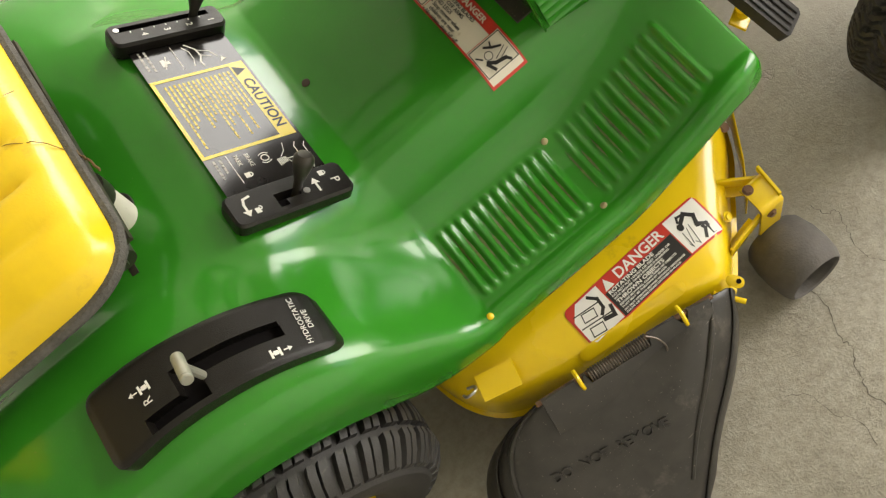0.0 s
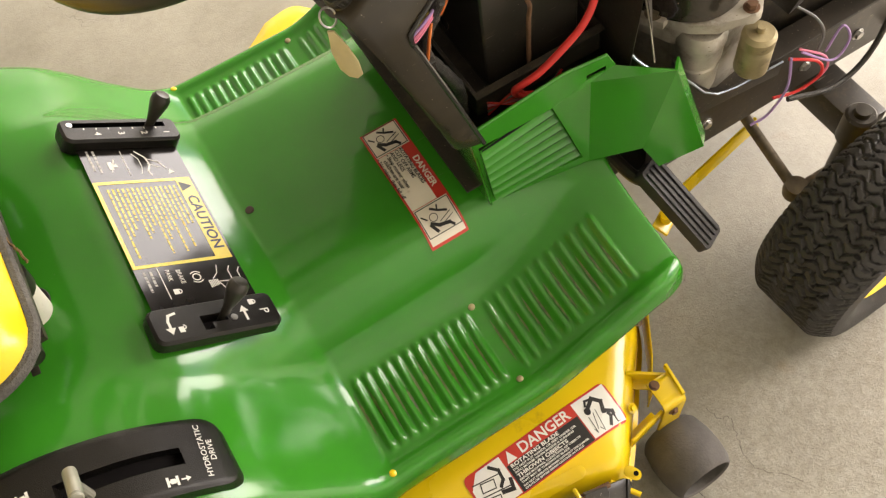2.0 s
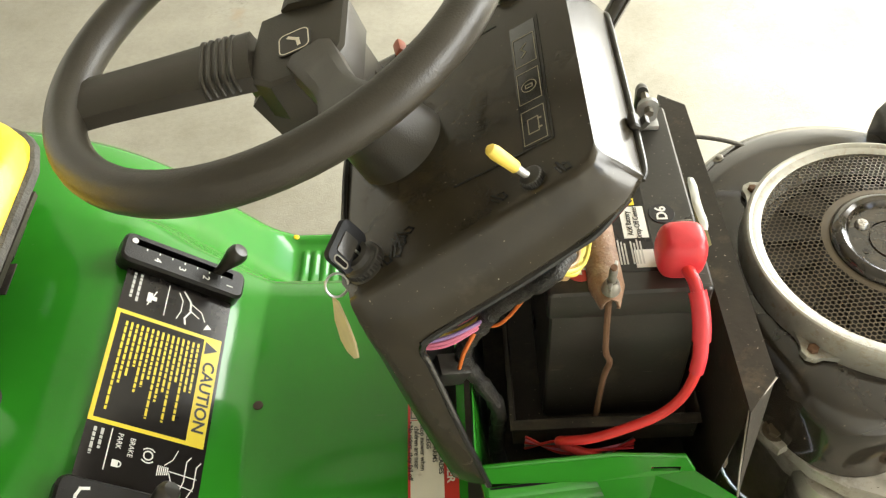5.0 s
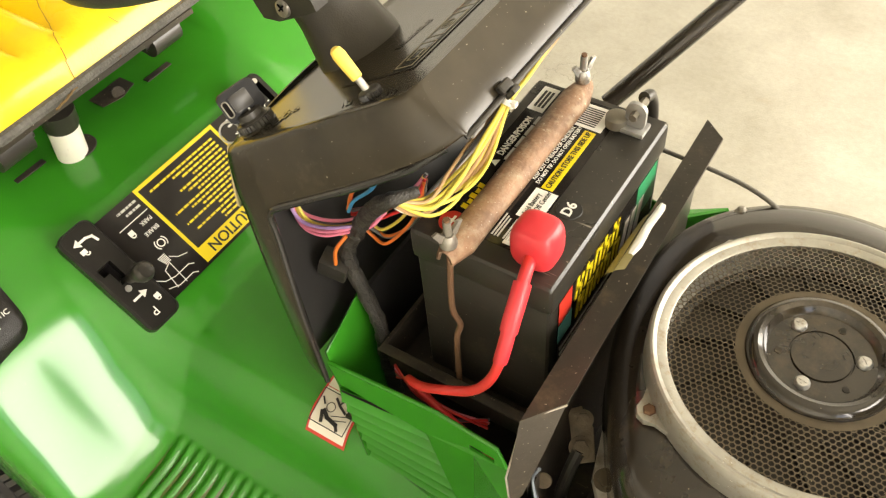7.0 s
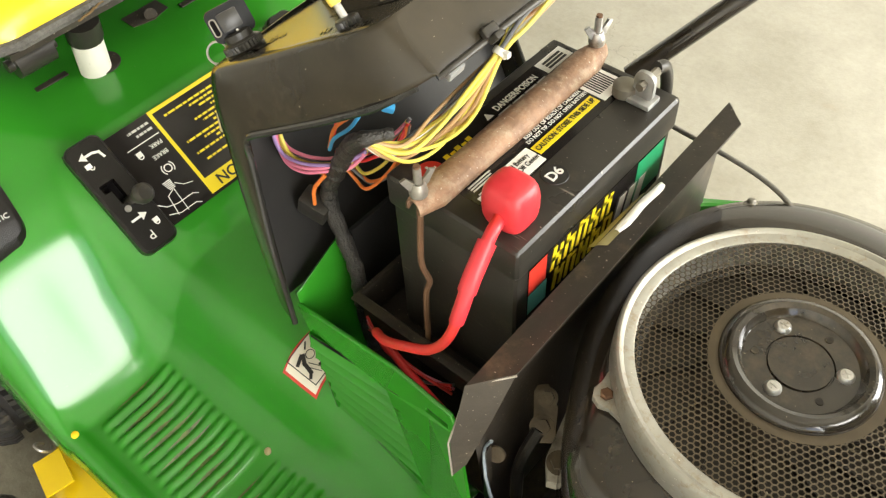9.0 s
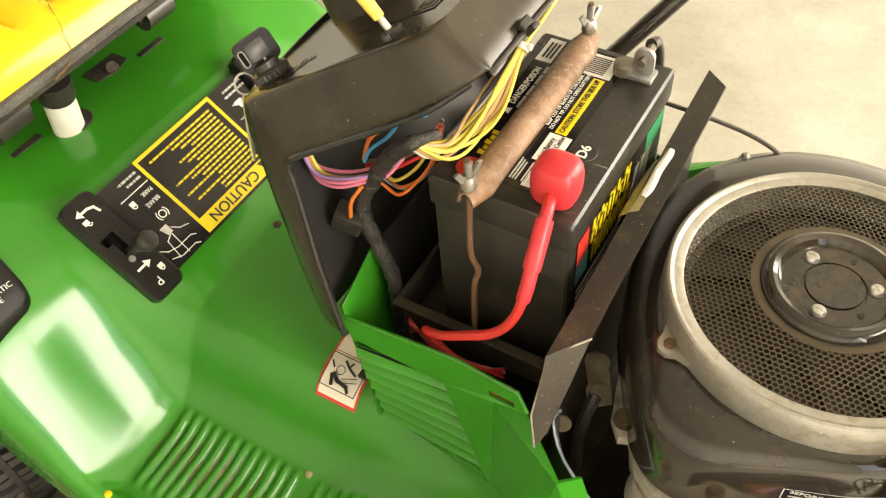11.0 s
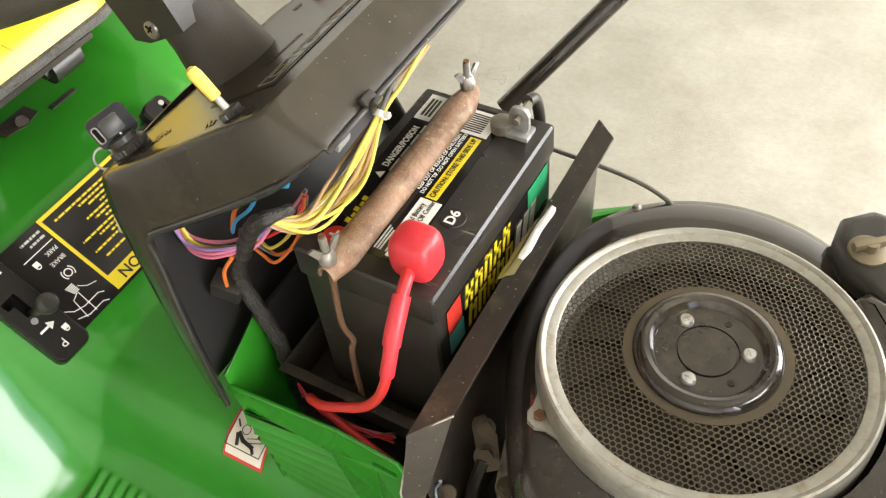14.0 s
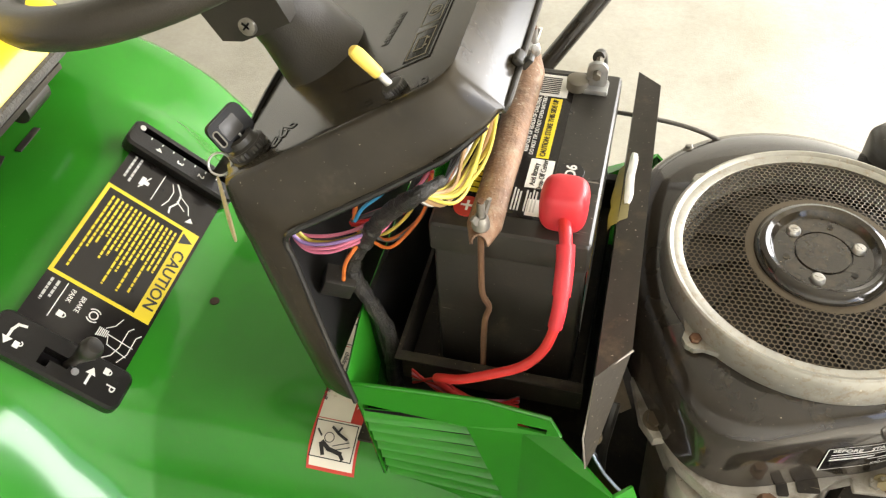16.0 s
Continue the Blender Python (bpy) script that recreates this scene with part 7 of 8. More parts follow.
# hood tipped forward on its hinge: its sides stand upright, the grille lies flat below
bm = bmesh.new()
for side in (1, -1):
    F = mirror_y if side == 1 else (lambda p: Vector(p))
    rows = []
    for z, y, x0 in ((1.26, -0.210, 0.540), (1.05, -0.215, 0.560), (0.80, -0.215, 0.590), (0.62, -0.213, 0.605), (0.515, -0.208, 0.615), (0.492, -0.198, 0.70), (0.470, -0.186, 0.76), (0.440, -0.182, 0.80)):
        rows.append([F((x0 + (1.18 - x0) * k / 6, y, z + 0.04 * (k / 6) * (0.45 < z < 0.6))) for k in range(7)])
    add_grid(bm, rows)
rows = [[Vector((1.18 + 0.03 * math.sin(math.pi * k / 10), CL + 0.235 * (k / 5 - 1), z)) for k in range(11)] for z in (1.26, 1.05, 0.8, 0.6, 0.45)]
add_grid(bm, rows)
bmesh.ops.remove_doubles(bm, verts=bm.verts, dist=1e-4)
hood = part("hood", bm, GREEN_DULL, tractor, "open hood with dull faded green inside", smooth=50)
thicken(hood, 0.004)
bm = bmesh.new()
add_box(bm, (0.755, CL, 0.428), (0.11, 0.40, 0.016), 0.004)
add_box(bm, (1.130, CL, 0.428), (0.10, 0.40, 0.016), 0.004)
grille = part("grille", bm, BLACK_SMOOTH, hood, "black slatted grille lying flat below the open hood")
for k in range(13):
    bm = bmesh.new()
    add_box(bm, (0.945, CL - 0.192 + 0.032 * k, 0.428), (0.28, 0.0125, 0.014), 0.003)
    part("slat", bm, BLACK_SMOOTH, grille)
bm = bmesh.new()
add_prism(bm, [(-0.205, -0.11), (0.205, -0.11), (0.205, 0.10), (0.16, 0.125), (-0.16, 0.125), (-0.205, 0.10)], 0.004, frame_at((0.575, CL, 0.56), (0, -1, 0), (0.05, 0, 1)), 0.001)
part("front_baffle", bm, BLACK_SHEET, tractor, "black sheet-metal baffle before the engine")
# hood stay on the left
bm = bmesh.new()
add_cyl(bm, (-0.070, 0.235, 0.72), (0.30, 0.605, 1.165), 0.0105, seg=20)
stay = part("hood_stay", bm, BLACK_PAINT, tractor, "glossy black hood stay rod")

# ---- battery ----
battery = thing("battery", "black twelve-volt battery with yellow and white labels in its tray", "battery")
BX0, BX1, BY0, BY1, BZ0, BZ1 = -0.112, 0.030, -0.088, 0.150, 0.590, 0.800
bm = bmesh.new()
add_box(bm, ((BX0 + BX1) / 2, (BY0 + BY1) / 2, (BZ0 + BZ1) / 2 - 0.016), (BX1 - BX0 - 0.006, BY1 - BY0 - 0.006, BZ1 - BZ0 - 0.032), 0.006, seg=3)
case = part("case", bm, BATTERY_BLACK, battery)
bm = bmesh.new()
add_box(bm, ((BX0 + BX1) / 2, (BY0 + BY1) / 2, BZ1 - 0.018), (BX1 - BX0, BY1 - BY0, 0.036), 0.006, seg=3)
lid = part("lid", bm, BATTERY_BLACK, battery)
# Labels: u along the battery's length from right to left of the machine, v towards the engine.


def bt(u, v, up=0.0):
    """A pose on the battery's top where lettering reads along +y with its head towards the seat."""
    return frame_at((BX0 + v, BY0 + u, BZ1 + 0.0004 + up), (0, 1, 0), (-1, 0, 0))


def patch(u0, v0, u1, v1, material, name, parent, up=0.0):
    bm = bmesh.new()
    add_prism(bm, rect(BX0 + v0, BY0 + u0, BX0 + v1, BY0 + u1), 0.0004, pose(0, 0, BZ1 + 0.0002 + up))
    return part(name, bm, material, parent)


label = patch(0.022, 0.012, 0.228, 0.098, BLACK_PRINT, "top_label", battery)
patch(0.100, 0.0775, 0.187, 0.0890, YELLOW_PRINT, "yellow_band", label, 0.0004)
patch(0.060, 0.074, 0.098, 0.096, WHITE_PRINT, "white_patch", label, 0.0004)
patch(0.026, 0.080, 0.046, 0.097, WHITE_PRINT, "white_patch", label, 0.0004)
patch(0.190, 0.062, 0.224, 0.092, WHITE_PRINT, "bar_code_patch", label, 0.0004)
patch(0.190, 0.013, 0.228, 0.030, PLATE_STICKER, "model_patch", label, 0.0004)
lettering("store_line", "CAUTION: STORE THIS SIDE UP", 0.0074, bt(0.1435, 0.0832, 0.001), INK, label, stretch=0.80, bold=0.0001)
lettering("poison_line", "DANGER/POISON", 0.0094, bt(0.149, 0.0235, 0.001), WHITE_PRINT, label, stretch=0.80, bold=0.0002)
lettering("keep_line", "KEEP OUT OF REACH OF CHILDREN.\nDO NOT TIP. DO NOT OPEN BATTERY.", 0.0056, bt(0.1465, 0.0695, 0.001), WHITE_PRINT, label, stretch=0.88)
lettering("centre_line", "Acid Battery\nDrop-Off Center", 0.0072, bt(0.0775, 0.084, 0.001), INK, label, stretch=0.8)
bm = bmesh.new()
for k in range(8):
    if k != 3:
        add_prism(bm, rect(BX0 + 0.0665 + 0.0028 * k, BY0 + 0.030, BX0 + 0.0680 + 0.0028 * k, BY0 + 0.058 - 0.002 * (k % 3)), 0.0003, pose(0, 0, BZ1 + 0.0008))
part("fine_print", bm, GREY_PRINT, label)
bm = bmesh.new()
add_flat(bm, [(-0.0045, -0.004), (0.0045, -0.004), (0.0, 0.004)], bt(0.1085, 0.0235, 0.0008))
part("warning_triangle", bm, WHITE_PRINT, label)
bm = bmesh.new()
for k, (u0, u1) in enumerate(((0.116, 0.134), (0.136, 0.152), (0.154, 0.170), (0.172, 0.184))):
    add_prism(bm, rect(BX0 + 0.0295, BY0 + u0, BX0 + 0.0335, BY0 + u1), 0.0003, pose(0, 0, BZ1 + 0.0008))
part("fine_print", bm, GREY_PRINT, label)
bm = bmesh.new()
for k, (u0, u1) in enumerate(((0.104, 0.118), (0.122, 0.146), (0.150, 0.158), (0.161, 0.186))):
    add_prism(bm, rect(BX0 + 0.0600, BY0 + u0, BX0 + 0.0640, BY0 + u1), 0.0003, pose(0, 0, BZ1 + 0.0008))
part("print_strip", bm, WHITE_PRINT, label)
bm = bmesh.new()
for k in range(9):
    add_prism(bm, rect(BX0 + 0.065, BY0 + 0.194 + 0.0030 * k, BX0 + 0.084, BY0 + 0.1955 + 0.0030 * k), 0.0003, pose(0, 0, BZ1 + 0.0010))
part("bar_code", bm, INK, label)
bm = bmesh.new()
for k in range(3):
    add_prism(bm, rect(BX0 + 0.017 + 0.004 * k, BY0 + 0.196, BX0 + 0.0195 + 0.004 * k, BY0 + 0.222), 0.0003, pose(0, 0, BZ1 + 0.0010))
part("model_print", bm, INK, label)
bm = bmesh.new()
for k in range(5):
    add_flat(bm, [(-0.0175 + 0.0072 * k, -0.0048), (-0.0120 + 0.0072 * k, -0.0048), (-0.0110 + 0.0072 * k, 0.0048 - 0.002 * (k % 2)), (-0.0165 + 0.0072 * k, 0.0048 - 0.002 * (k % 2))], bt(0.061, 0.0315, 0.0008))
part("brand_bar", bm, YELLOW_PRINT, label)
bm = bmesh.new()
add_lathe(bm, [(0, 0.0008), (0.0115, 0.0008), (0.012, 0)], (0.0, 0.0, BZ1 + 0.0002), seg=28)
date = part("date_dot", bm, INK, battery, "round black date sticker")
lettering("date_word", "D6", 0.0135, frame_at((0.0, 0.0, BZ1 + 0.0012), (0, 1, 0), (-1, 0, 0)), WHITE_PRINT, date, bold=0.0003)
bm = bmesh.new()
add_lathe(bm, [(0, 0.0008), (0.012, 0.0008), (0.0125, 0)], (BX0 + 0.030, BY0 + 0.026, BZ1 + 0.0008), seg=28)
plus = part("plus_sticker", bm, RED_PRINT, battery, "red plus sticker")
bm = bmesh.new()
pm = bt(0.026, 0.030, 0.0018)
add_flat(bm, rect(-0.006, -0.0012, 0.006, 0.0012), pm)
add_flat(bm, rect(-0.0012, -0.006, 0.0012, 0.006), pm, 0.0002)
part("plus_sign", bm, WHITE_PRINT, battery)
# front label
FL = frame_at((BX1 - 0.0026, (BY0 + BY1) / 2, 0.695), (0, 1, 0), (0, 0, 1))
bm = bmesh.new()
add_prism(bm, rect(-0.100, -0.060, 0.105, 0.066), 0.0005, FL)
front = part("front_label", bm, BLACK_PRINT, battery, "black front label with yellow, white and green print")
for r, mm, z in ((rect(-0.100, 0.034, -0.076, 0.066), RED_PRINT, 0.0008), (rect(-0.100, 0.006, -0.074, 0.032), TEAL_PRINT, 0.0008), (rect(0.060, 0.018, 0.104, 0.066), GREEN_PRINT, 0.0008)):
    bm = bmesh.new()
    add_flat(bm, r, FL, z)
    part("colour_block", bm, mm, front)
for row, z0, z1, x0, n in ((0, 0.036, 0.064, -0.070, 5), (1, 0.006, 0.033, -0.066, 5)):
    for k in range(n):
        x = x0 + 0.0185 * k
        bm = bmesh.new()
        for a, b, c, d in ((0.0, 0.005, 0.0, 1.0), (0.010, 0.0145, 0.0, 0.9 - 0.2 * (k % 2)), (0.0, 0.0145, 0.40 + 0.2 * ((k + row) % 3), 0.62 + 0.15 * ((k + row) % 3))):
            y0, y1 = z0 + (z1 - z0) * c, z0 + (z1 - z0) * d
            add_flat(bm, [(x + a + 0.15 * (y0 - z0), y0), (x + b + 0.15 * (y0 - z0), y0), (x + b + 0.15 * (y1 - z0), y1), (x + a + 0.15 * (y1 - z0), y1)], FL, 0.0008)
        part("brand_bar", bm, YELLOW_PRINT, front)
for k in range(3):
    x = 0.026 + 0.016 * k
    bm = bmesh.new()
    add_flat(bm, [(x, 0.004), (x + 0.011, 0.004), (x + 0.020, 0.042), (x + 0.009, 0.042)], FL, 0.0011)
    part("brand_bar", bm, WHITE_PRINT, front)
bm = bmesh.new()
for k in range(5):
    add_flat(bm, rect(-0.095, -0.010 - 0.009 * k, 0.02 - 0.012 * (k % 2), -0.006 - 0.009 * k), FL, 0.0008)
part("fine_print", bm, GREY_PRINT, front)
# terminals
bm = bmesh.new()
add_box(bm, (0.006, 0.122, BZ1 + 0.003), (0.024, 0.020, 0.006), 0.002)
add_prism(bm, rounded(0.020, 0.030, 0.0085), 0.0045, frame_at((0.006, 0.124, BZ1 + 0.018), (1, 0, 0), (0, 0, 1)), 0.001)
neg = part("negative_terminal", bm, mat("pale_lead", (0.36, 0.36, 0.345), 0.45, metal=0.5, vary=0.25, stain=60), battery, "pale lead post with a bolted clamp")
CLAMP = mat("dull_clamp", (0.22, 0.20, 0.16), 0.5, metal=0.6, stain=40)
bm = bmesh.new()
add_cyl(bm, (0.006, 0.112, BZ1 + 0.022), (0.006, 0.142, BZ1 + 0.022), 0.0042, seg=6)
part("clamp_bolt", bm, CLAMP, neg)
bm = bmesh.new()
add_lathe(bm, [(0.007, 0), (0.011, 0.002), (0.011, 0.012), (0.008, 0.014), (0.0, 0.014)], (-0.012, 0.120, BZ1), seg=20)
part("clamp_ring", bm, CLAMP, neg)
bm = bmesh.new()
add_tube(bm, [(0.004, 0.142, BZ1 + 0.024), (0.006, 0.156, BZ1 + 0.016), (0.008, 0.162, BZ1 - 0.020), (0.006, 0.164, BZ1 - 0.12)], 0.006, 12)
part("negative_cable", bm, BLACK_SMOOTH, battery)

# red boot and cable
cable = thing("positive_cable", "red positive battery cable with a rubber boot", "cable")
bm = bmesh.new()
bc = Vector((0.002, -0.062, 0.822))
rows = []
for s in np.linspace(0, 1, 14):
    a = s * math.pi
    rows.append([bc + Vector((0.0208 * math.sin(a) ** 0.40 * math.copysign(abs(math.cos(t)) ** 0.60, math.cos(t)), 0.0190 * math.sin(a) ** 0.40 * math.copysign(abs(math.sin(t)) ** 0.60, math.sin(t)), 0.0225 * math.copysign(abs(math.cos(a)) ** 0.75, math.cos(a)))) for t in np.linspace(0, 2 * math.pi, 29)[:-1]])
add_grid(bm, rows, closed=True)
bmesh.ops.remove_doubles(bm, verts=bm.verts, dist=1e-5)
part("boot", bm, RED, cable, "soft red rubber terminal boot", smooth=60)
bm = bmesh.new()
CP = [(0.004, -0.078, 0.820), (0.009, -0.098, 0.815), (0.012, -0.120, 0.795), (0.012, -0.136, 0.765), (0.004, -0.145, 0.728), (-0.014, -0.149, 0.700), (-0.044, -0.150, 0.678), (-0.072, -0.146, 0.655), (-0.092, -0.139, 0.640), (-0.099, -0.133, 0.628), (-0.090, -0.130, 0.610), (-0.050, -0.132, 0.585), (0.0, -0.130, 0.55)]
add_tube(bm, CP, 0.0046, 14, 8)
part("sheath", bm, RED_CABLE, cable)
bm = bmesh.new()
add_tube(bm, [(0.004, -0.076, 0.818), (0.008, -0.092, 0.8165), (0.0100, -0.102, 0.8115)], 0.0056, 16, 6)
add_tube(bm, [(0.0095, -0.100, 0.8130), (0.0112, -0.110, 0.8055), (0.0121, -0.121, 0.7935), (0.0122, -0.128, 0.7820)], 0.0078, 18, 6)
add_tube(bm, [(0.0122, -0.127, 0.7835), (0.0121, -0.1345, 0.7685), (0.0105, -0.1395, 0.7530)], 0.0064, 18, 6)
part("boot_sleeve", bm, RED, cable)

# rusty hold-down bar with two long bolts and wing nuts
hold = thing("battery_hold_down", "rust-brown steel hold-down bar with two wing nuts across a battery", "battery bracket")
bm = bmesh.new()
rows = []
for s in np.linspace(0, 1, 13):
    y = -0.106 + 0.262 * s
    taper = min(1, s / 0.08 + 0.55, (1 - s) / 0.08 + 0.55)
    rows.append([Vector((-0.062 + (0.0150 + 0.0004 * math.sin(17 * s)) * taper * math.cos(t), y, 0.803 + (0.0135 + 0.0004 * math.sin(23 * s)) * math.sin(t))) for t in np.linspace(-0.1, math.pi + 0.1, 12)])
add_grid(bm, rows)
bar = part("bar", bm, RUST, hold, smooth=50)
thicken(bar, 0.003)
for y in (-0.098, 0.147):
    bm = bmesh.new()
    pts = [(-0.062, y, 0.848), (-0.062, y, 0.80), (-0.060, y - 0.006 if y < 0 else y + 0.006, 0.74), (-0.054, y - 0.004 if y < 0 else y + 0.008, 0.715), (-0.058, y - 0.006 if y < 0 else y + 0.008, 0.690), (-0.060, y - 0.006 if y < 0 else y + 0.008, 0.600)]
    add_tube(bm, pts, 0.0029, 10, 8)
    part("j_bolt", bm, BROWN_ROD, hold, "brown rusted hook bolt")
    bm = bmesh.new()
    add_cyl(bm, (-0.062, y, 0.816), (-0.062, y, 0.846), 0.0036, seg=12)
    add_lathe(bm, [(0.0075, 0), (0.008, 0.003), (0.0066, 0.010), (0.0052, 0.013), (0.0042, 0.013)], (-0.062, y, 0.817), seg=18)
    for s in (-1, 1):
        m = frame_at((-0.062, y, 0.826), (0.35 * s, 0.94 * s, 0), (0, 0, 1))
        add_prism(bm, [(0.003, -0.005), (0.009, 0.000), (0.0155, 0.012), (0.0105, 0.0135), (0.006, 0.007), (0.002, 0.004)], 0.0028, m @ Matrix.Translation((0, 0, -0.0014)), 0.0008)
    part("wing_nut", bm, FAINT_METAL if y < 0 else STEEL, hold, "corroded wing nut" if y < 0 else "zinc-plated wing nut")

# tray under the battery and dark floor of the bay
bm = bmesh.new()
rim = [(-0.141, -0.112), (0.040, -0.112), (0.040, 0.172), (-0.141, 0.172)]
mid = [((x + 0.050) * 0.975 - 0.050, (y - 0.03) * 0.98 + 0.03) for x, y in rim]
add_grid(bm, [[Vector((x - 0.004 if x < 0 else x, y - 0.010 if y < 0 else y + 0.010, 0.634)) for x, y in rim], [Vector((x, y, 0.634)) for x, y in rim], [Vector((x, y, 0.630)) for x, y in mid], [Vector((x, y, 0.590)) for x, y in mid]], closed=True)
bm.faces.new([v for v in bm.verts if v.co.z < 0.595])
tray = part("battery_tray", bm, DARK, tractor, "black steel battery tray")
thicken(tray, 0.003)
bm = bmesh.new()
add_prism(bm, [(-0.19, -0.150), (0.05, -0.150), (0.05, 0.190), (-0.19, 0.190)], 0.004, pose(0, 0, 0.50))
part("bay_floor", bm, DARK, tractor)

# ---- wiring ----
loom = thing("wiring_harness", "black taped wiring harness with loose coloured wires", "wiring")
TAPE_R = [min(1, 0.55 + 0.06 * k) * (0.0073 + 0.0009 * (k % 2) + 0.0007 * math.sin(1.7 * k)) for k in range(64)]
LOOM = [(-0.094, -0.088, 0.856), (-0.112, -0.107, 0.852), (-0.135, -0.101, 0.826), (-0.156, -0.094, 0.795), (-0.170, -0.093, 0.768), (-0.184, -0.093, 0.742), (-0.186, -0.094, 0.716), (-0.173, -0.097, 0.686), (-0.157, -0.100, 0.645), (-0.156, -0.101, 0.606), (-0.158, -0.098, 0.560), (-0.152, -0.098, 0.515)]
part("taped_loom", add_tube(bmesh.new(), LOOM, 0.0095, 14, 12, radii=TAPE_R), TAPE, loom, "black cloth-taped loom", smooth=25)
rng = random.Random(11)


def run_wire(colour, pts, spread, r=0.0016):
    """One insulated wire that strays a little from the given line."""
    off = Vector((rng.uniform(-spread, spread), rng.uniform(-spread, spread), rng.uniform(-spread, spread)))
    line = []
    for k, p in enumerate(pts):
        loose = 0.35 if k in (0, len(pts) - 1) else 1.0
        line.append(Vector(p) + loose * (off + Vector([rng.uniform(-0.3, 0.3) * spread for _ in range(3)])))
    bm = bmesh.new()
    add_tube(bm, line, r, 8, 6)
    part("wire", bm, WIRE_COLOURS[colour], loom)


BUNDLE = [(-0.112, -0.106, 0.852), (-0.096, -0.086, 0.832), (-0.084, -0.055, 0.834), (-0.073, -0.022, 0.850), (-0.069, 0.013, 0.884), (-0.067, 0.040, 0.900), (-0.062, 0.075, 0.916)]
for k, colour in enumerate(("yellow", "orange", "yellow", "tan", "yellow", "tan", "grey", "yellow", "yellow", "tan", "orange", "white", "yellow")):
    line = []
    a, b, c = rng.uniform(0, 6.28), rng.uniform(0.35, 1.0), rng.uniform(-1.6, 1.6)
    for i, p in enumerate(BUNDLE):
        loose = (0.30, 1.0, 1.35, 1.2, 0.20, 0.6, 0.8)[i] * 0.0135 * b
        line.append(Vector(p) + loose * Vector((math.cos(a + 0.5 * i * c), 0.5 * math.sin(a), math.sin(a + 0.5 * i * c))))
    bm = bmesh.new()
    add_tube(bm, line, 0.0017 if k % 3 else 0.0020, 8, 6)
    part("wire", bm, WIRE_COLOURS[colour], loom)
bm = bmesh.new()
add_lathe(bm, [(0.0062, -0.003), (0.0068, -0.002), (0.0068, 0.002), (0.0062, 0.003)], (-0.069, 0.013, 0.884), (0.1, 0.8, 0.6), 20)
add_box(bm, (-0.062, 0.012, 0.886), (0.006, 0.005, 0.005), 0.001)
part("cable_tie", bm, WHITE, loom, "white plastic cable tie")
for colour in ("yellow", "pink", "violet", "pink", "grey", "yellow", "pink"):
    run_wire(colour, [(-0.236, -0.070, 0.822), (-0.240, -0.094, 0.790), (-0.228, -0.102, 0.766), (-0.206, -0.100, 0.764), (-0.180, -0.094, 0.772), (-0.160, -0.084, 0.782), (-0.142, -0.078, 0.800)], 0.0065, 0.0018)
for colour in ("red", "pink", "red", "grey"):
    run_wire(colour, [(-0.190, -0.074, 0.768), (-0.164, -0.070, 0.778), (-0.142, -0.068, 0.792), (-0.124, -0.062, 0.812), (-0.116, -0.050, 0.830)], 0.0060, 0.0018)
for colour in ("orange", "yellow", "orange", "grey"):
    run_wire(colour, [(-0.186, -0.074, 0.762), (-0.174, -0.070, 0.748), (-0.158, -0.070, 0.748), (-0.138, -0.066, 0.768), (-0.124, -0.060, 0.794), (-0.116, -0.052, 0.828)], 0.0050, 0.0017)
bm = bmesh.new()
add_tube(bm, [(-0.176, -0.100, 0.768), (-0.186, -0.108, 0.750), (-0.191, -0.108, 0.726)], 0.0020, 8, 6)
part("wire", bm, WIRE_COLOURS["orange"], loom)
for colour in ("red", "blue", "orange"):
    run_wire(colour, [(-0.180, -0.086, 0.790), (-0.172, -0.082, 0.815), (-0.150, -0.076, 0.840), (-0.135, -0.060, 0.870)], 0.008, 0.0018)
for k, colour in enumerate(["red", "pink", "red", "grey", "red"]):
    bm = bmesh.new()
    add_tube(bm, [(-0.130, -0.118, 0.612 - 0.006 * k), (-0.095, -0.130, 0.598 + 0.006 * k), (-0.060, -0.128 + 0.003 * (k % 3), 0.596 - 0.005 * k), (-0.020, -0.118 + 0.004 * (k % 2), 0.580 + 0.004 * k)], 0.0015, 8, 6)
    part("wire", bm, WIRE_COLOURS[colour], loom)
bm = bmesh.new()
add_box(bm, (-0.200, -0.100, 0.712), (0.030, 0.022, 0.026), 0.003, pose(0, 0, 0, 10, 20, 15))
part("relay", bm, BLACK_SMOOTH, loom)
GREY_CONNECTOR = mat("grey_connector", (0.22, 0.22, 0.21), 0.45)
bm = bmesh.new()
add_box(bm, (-0.054, -0.060, 0.920), (0.008, 0.016, 0.009), 0.0015, pose(0, 0, 0, 8, 20, 0))
part("plug", bm, GREY_CONNECTOR, loom)
bm = bmesh.new()
add_box(bm, (-0.130, -0.058, 0.842), (0.011, 0.007, 0.007), 0.002, pose(0, 0, 0, 10, 20, 40))
part("plug", bm, WIRE_COLOURS["blue"], loom)

# ---- mower deck ----
from mathutils.bvhtree import BVHTree

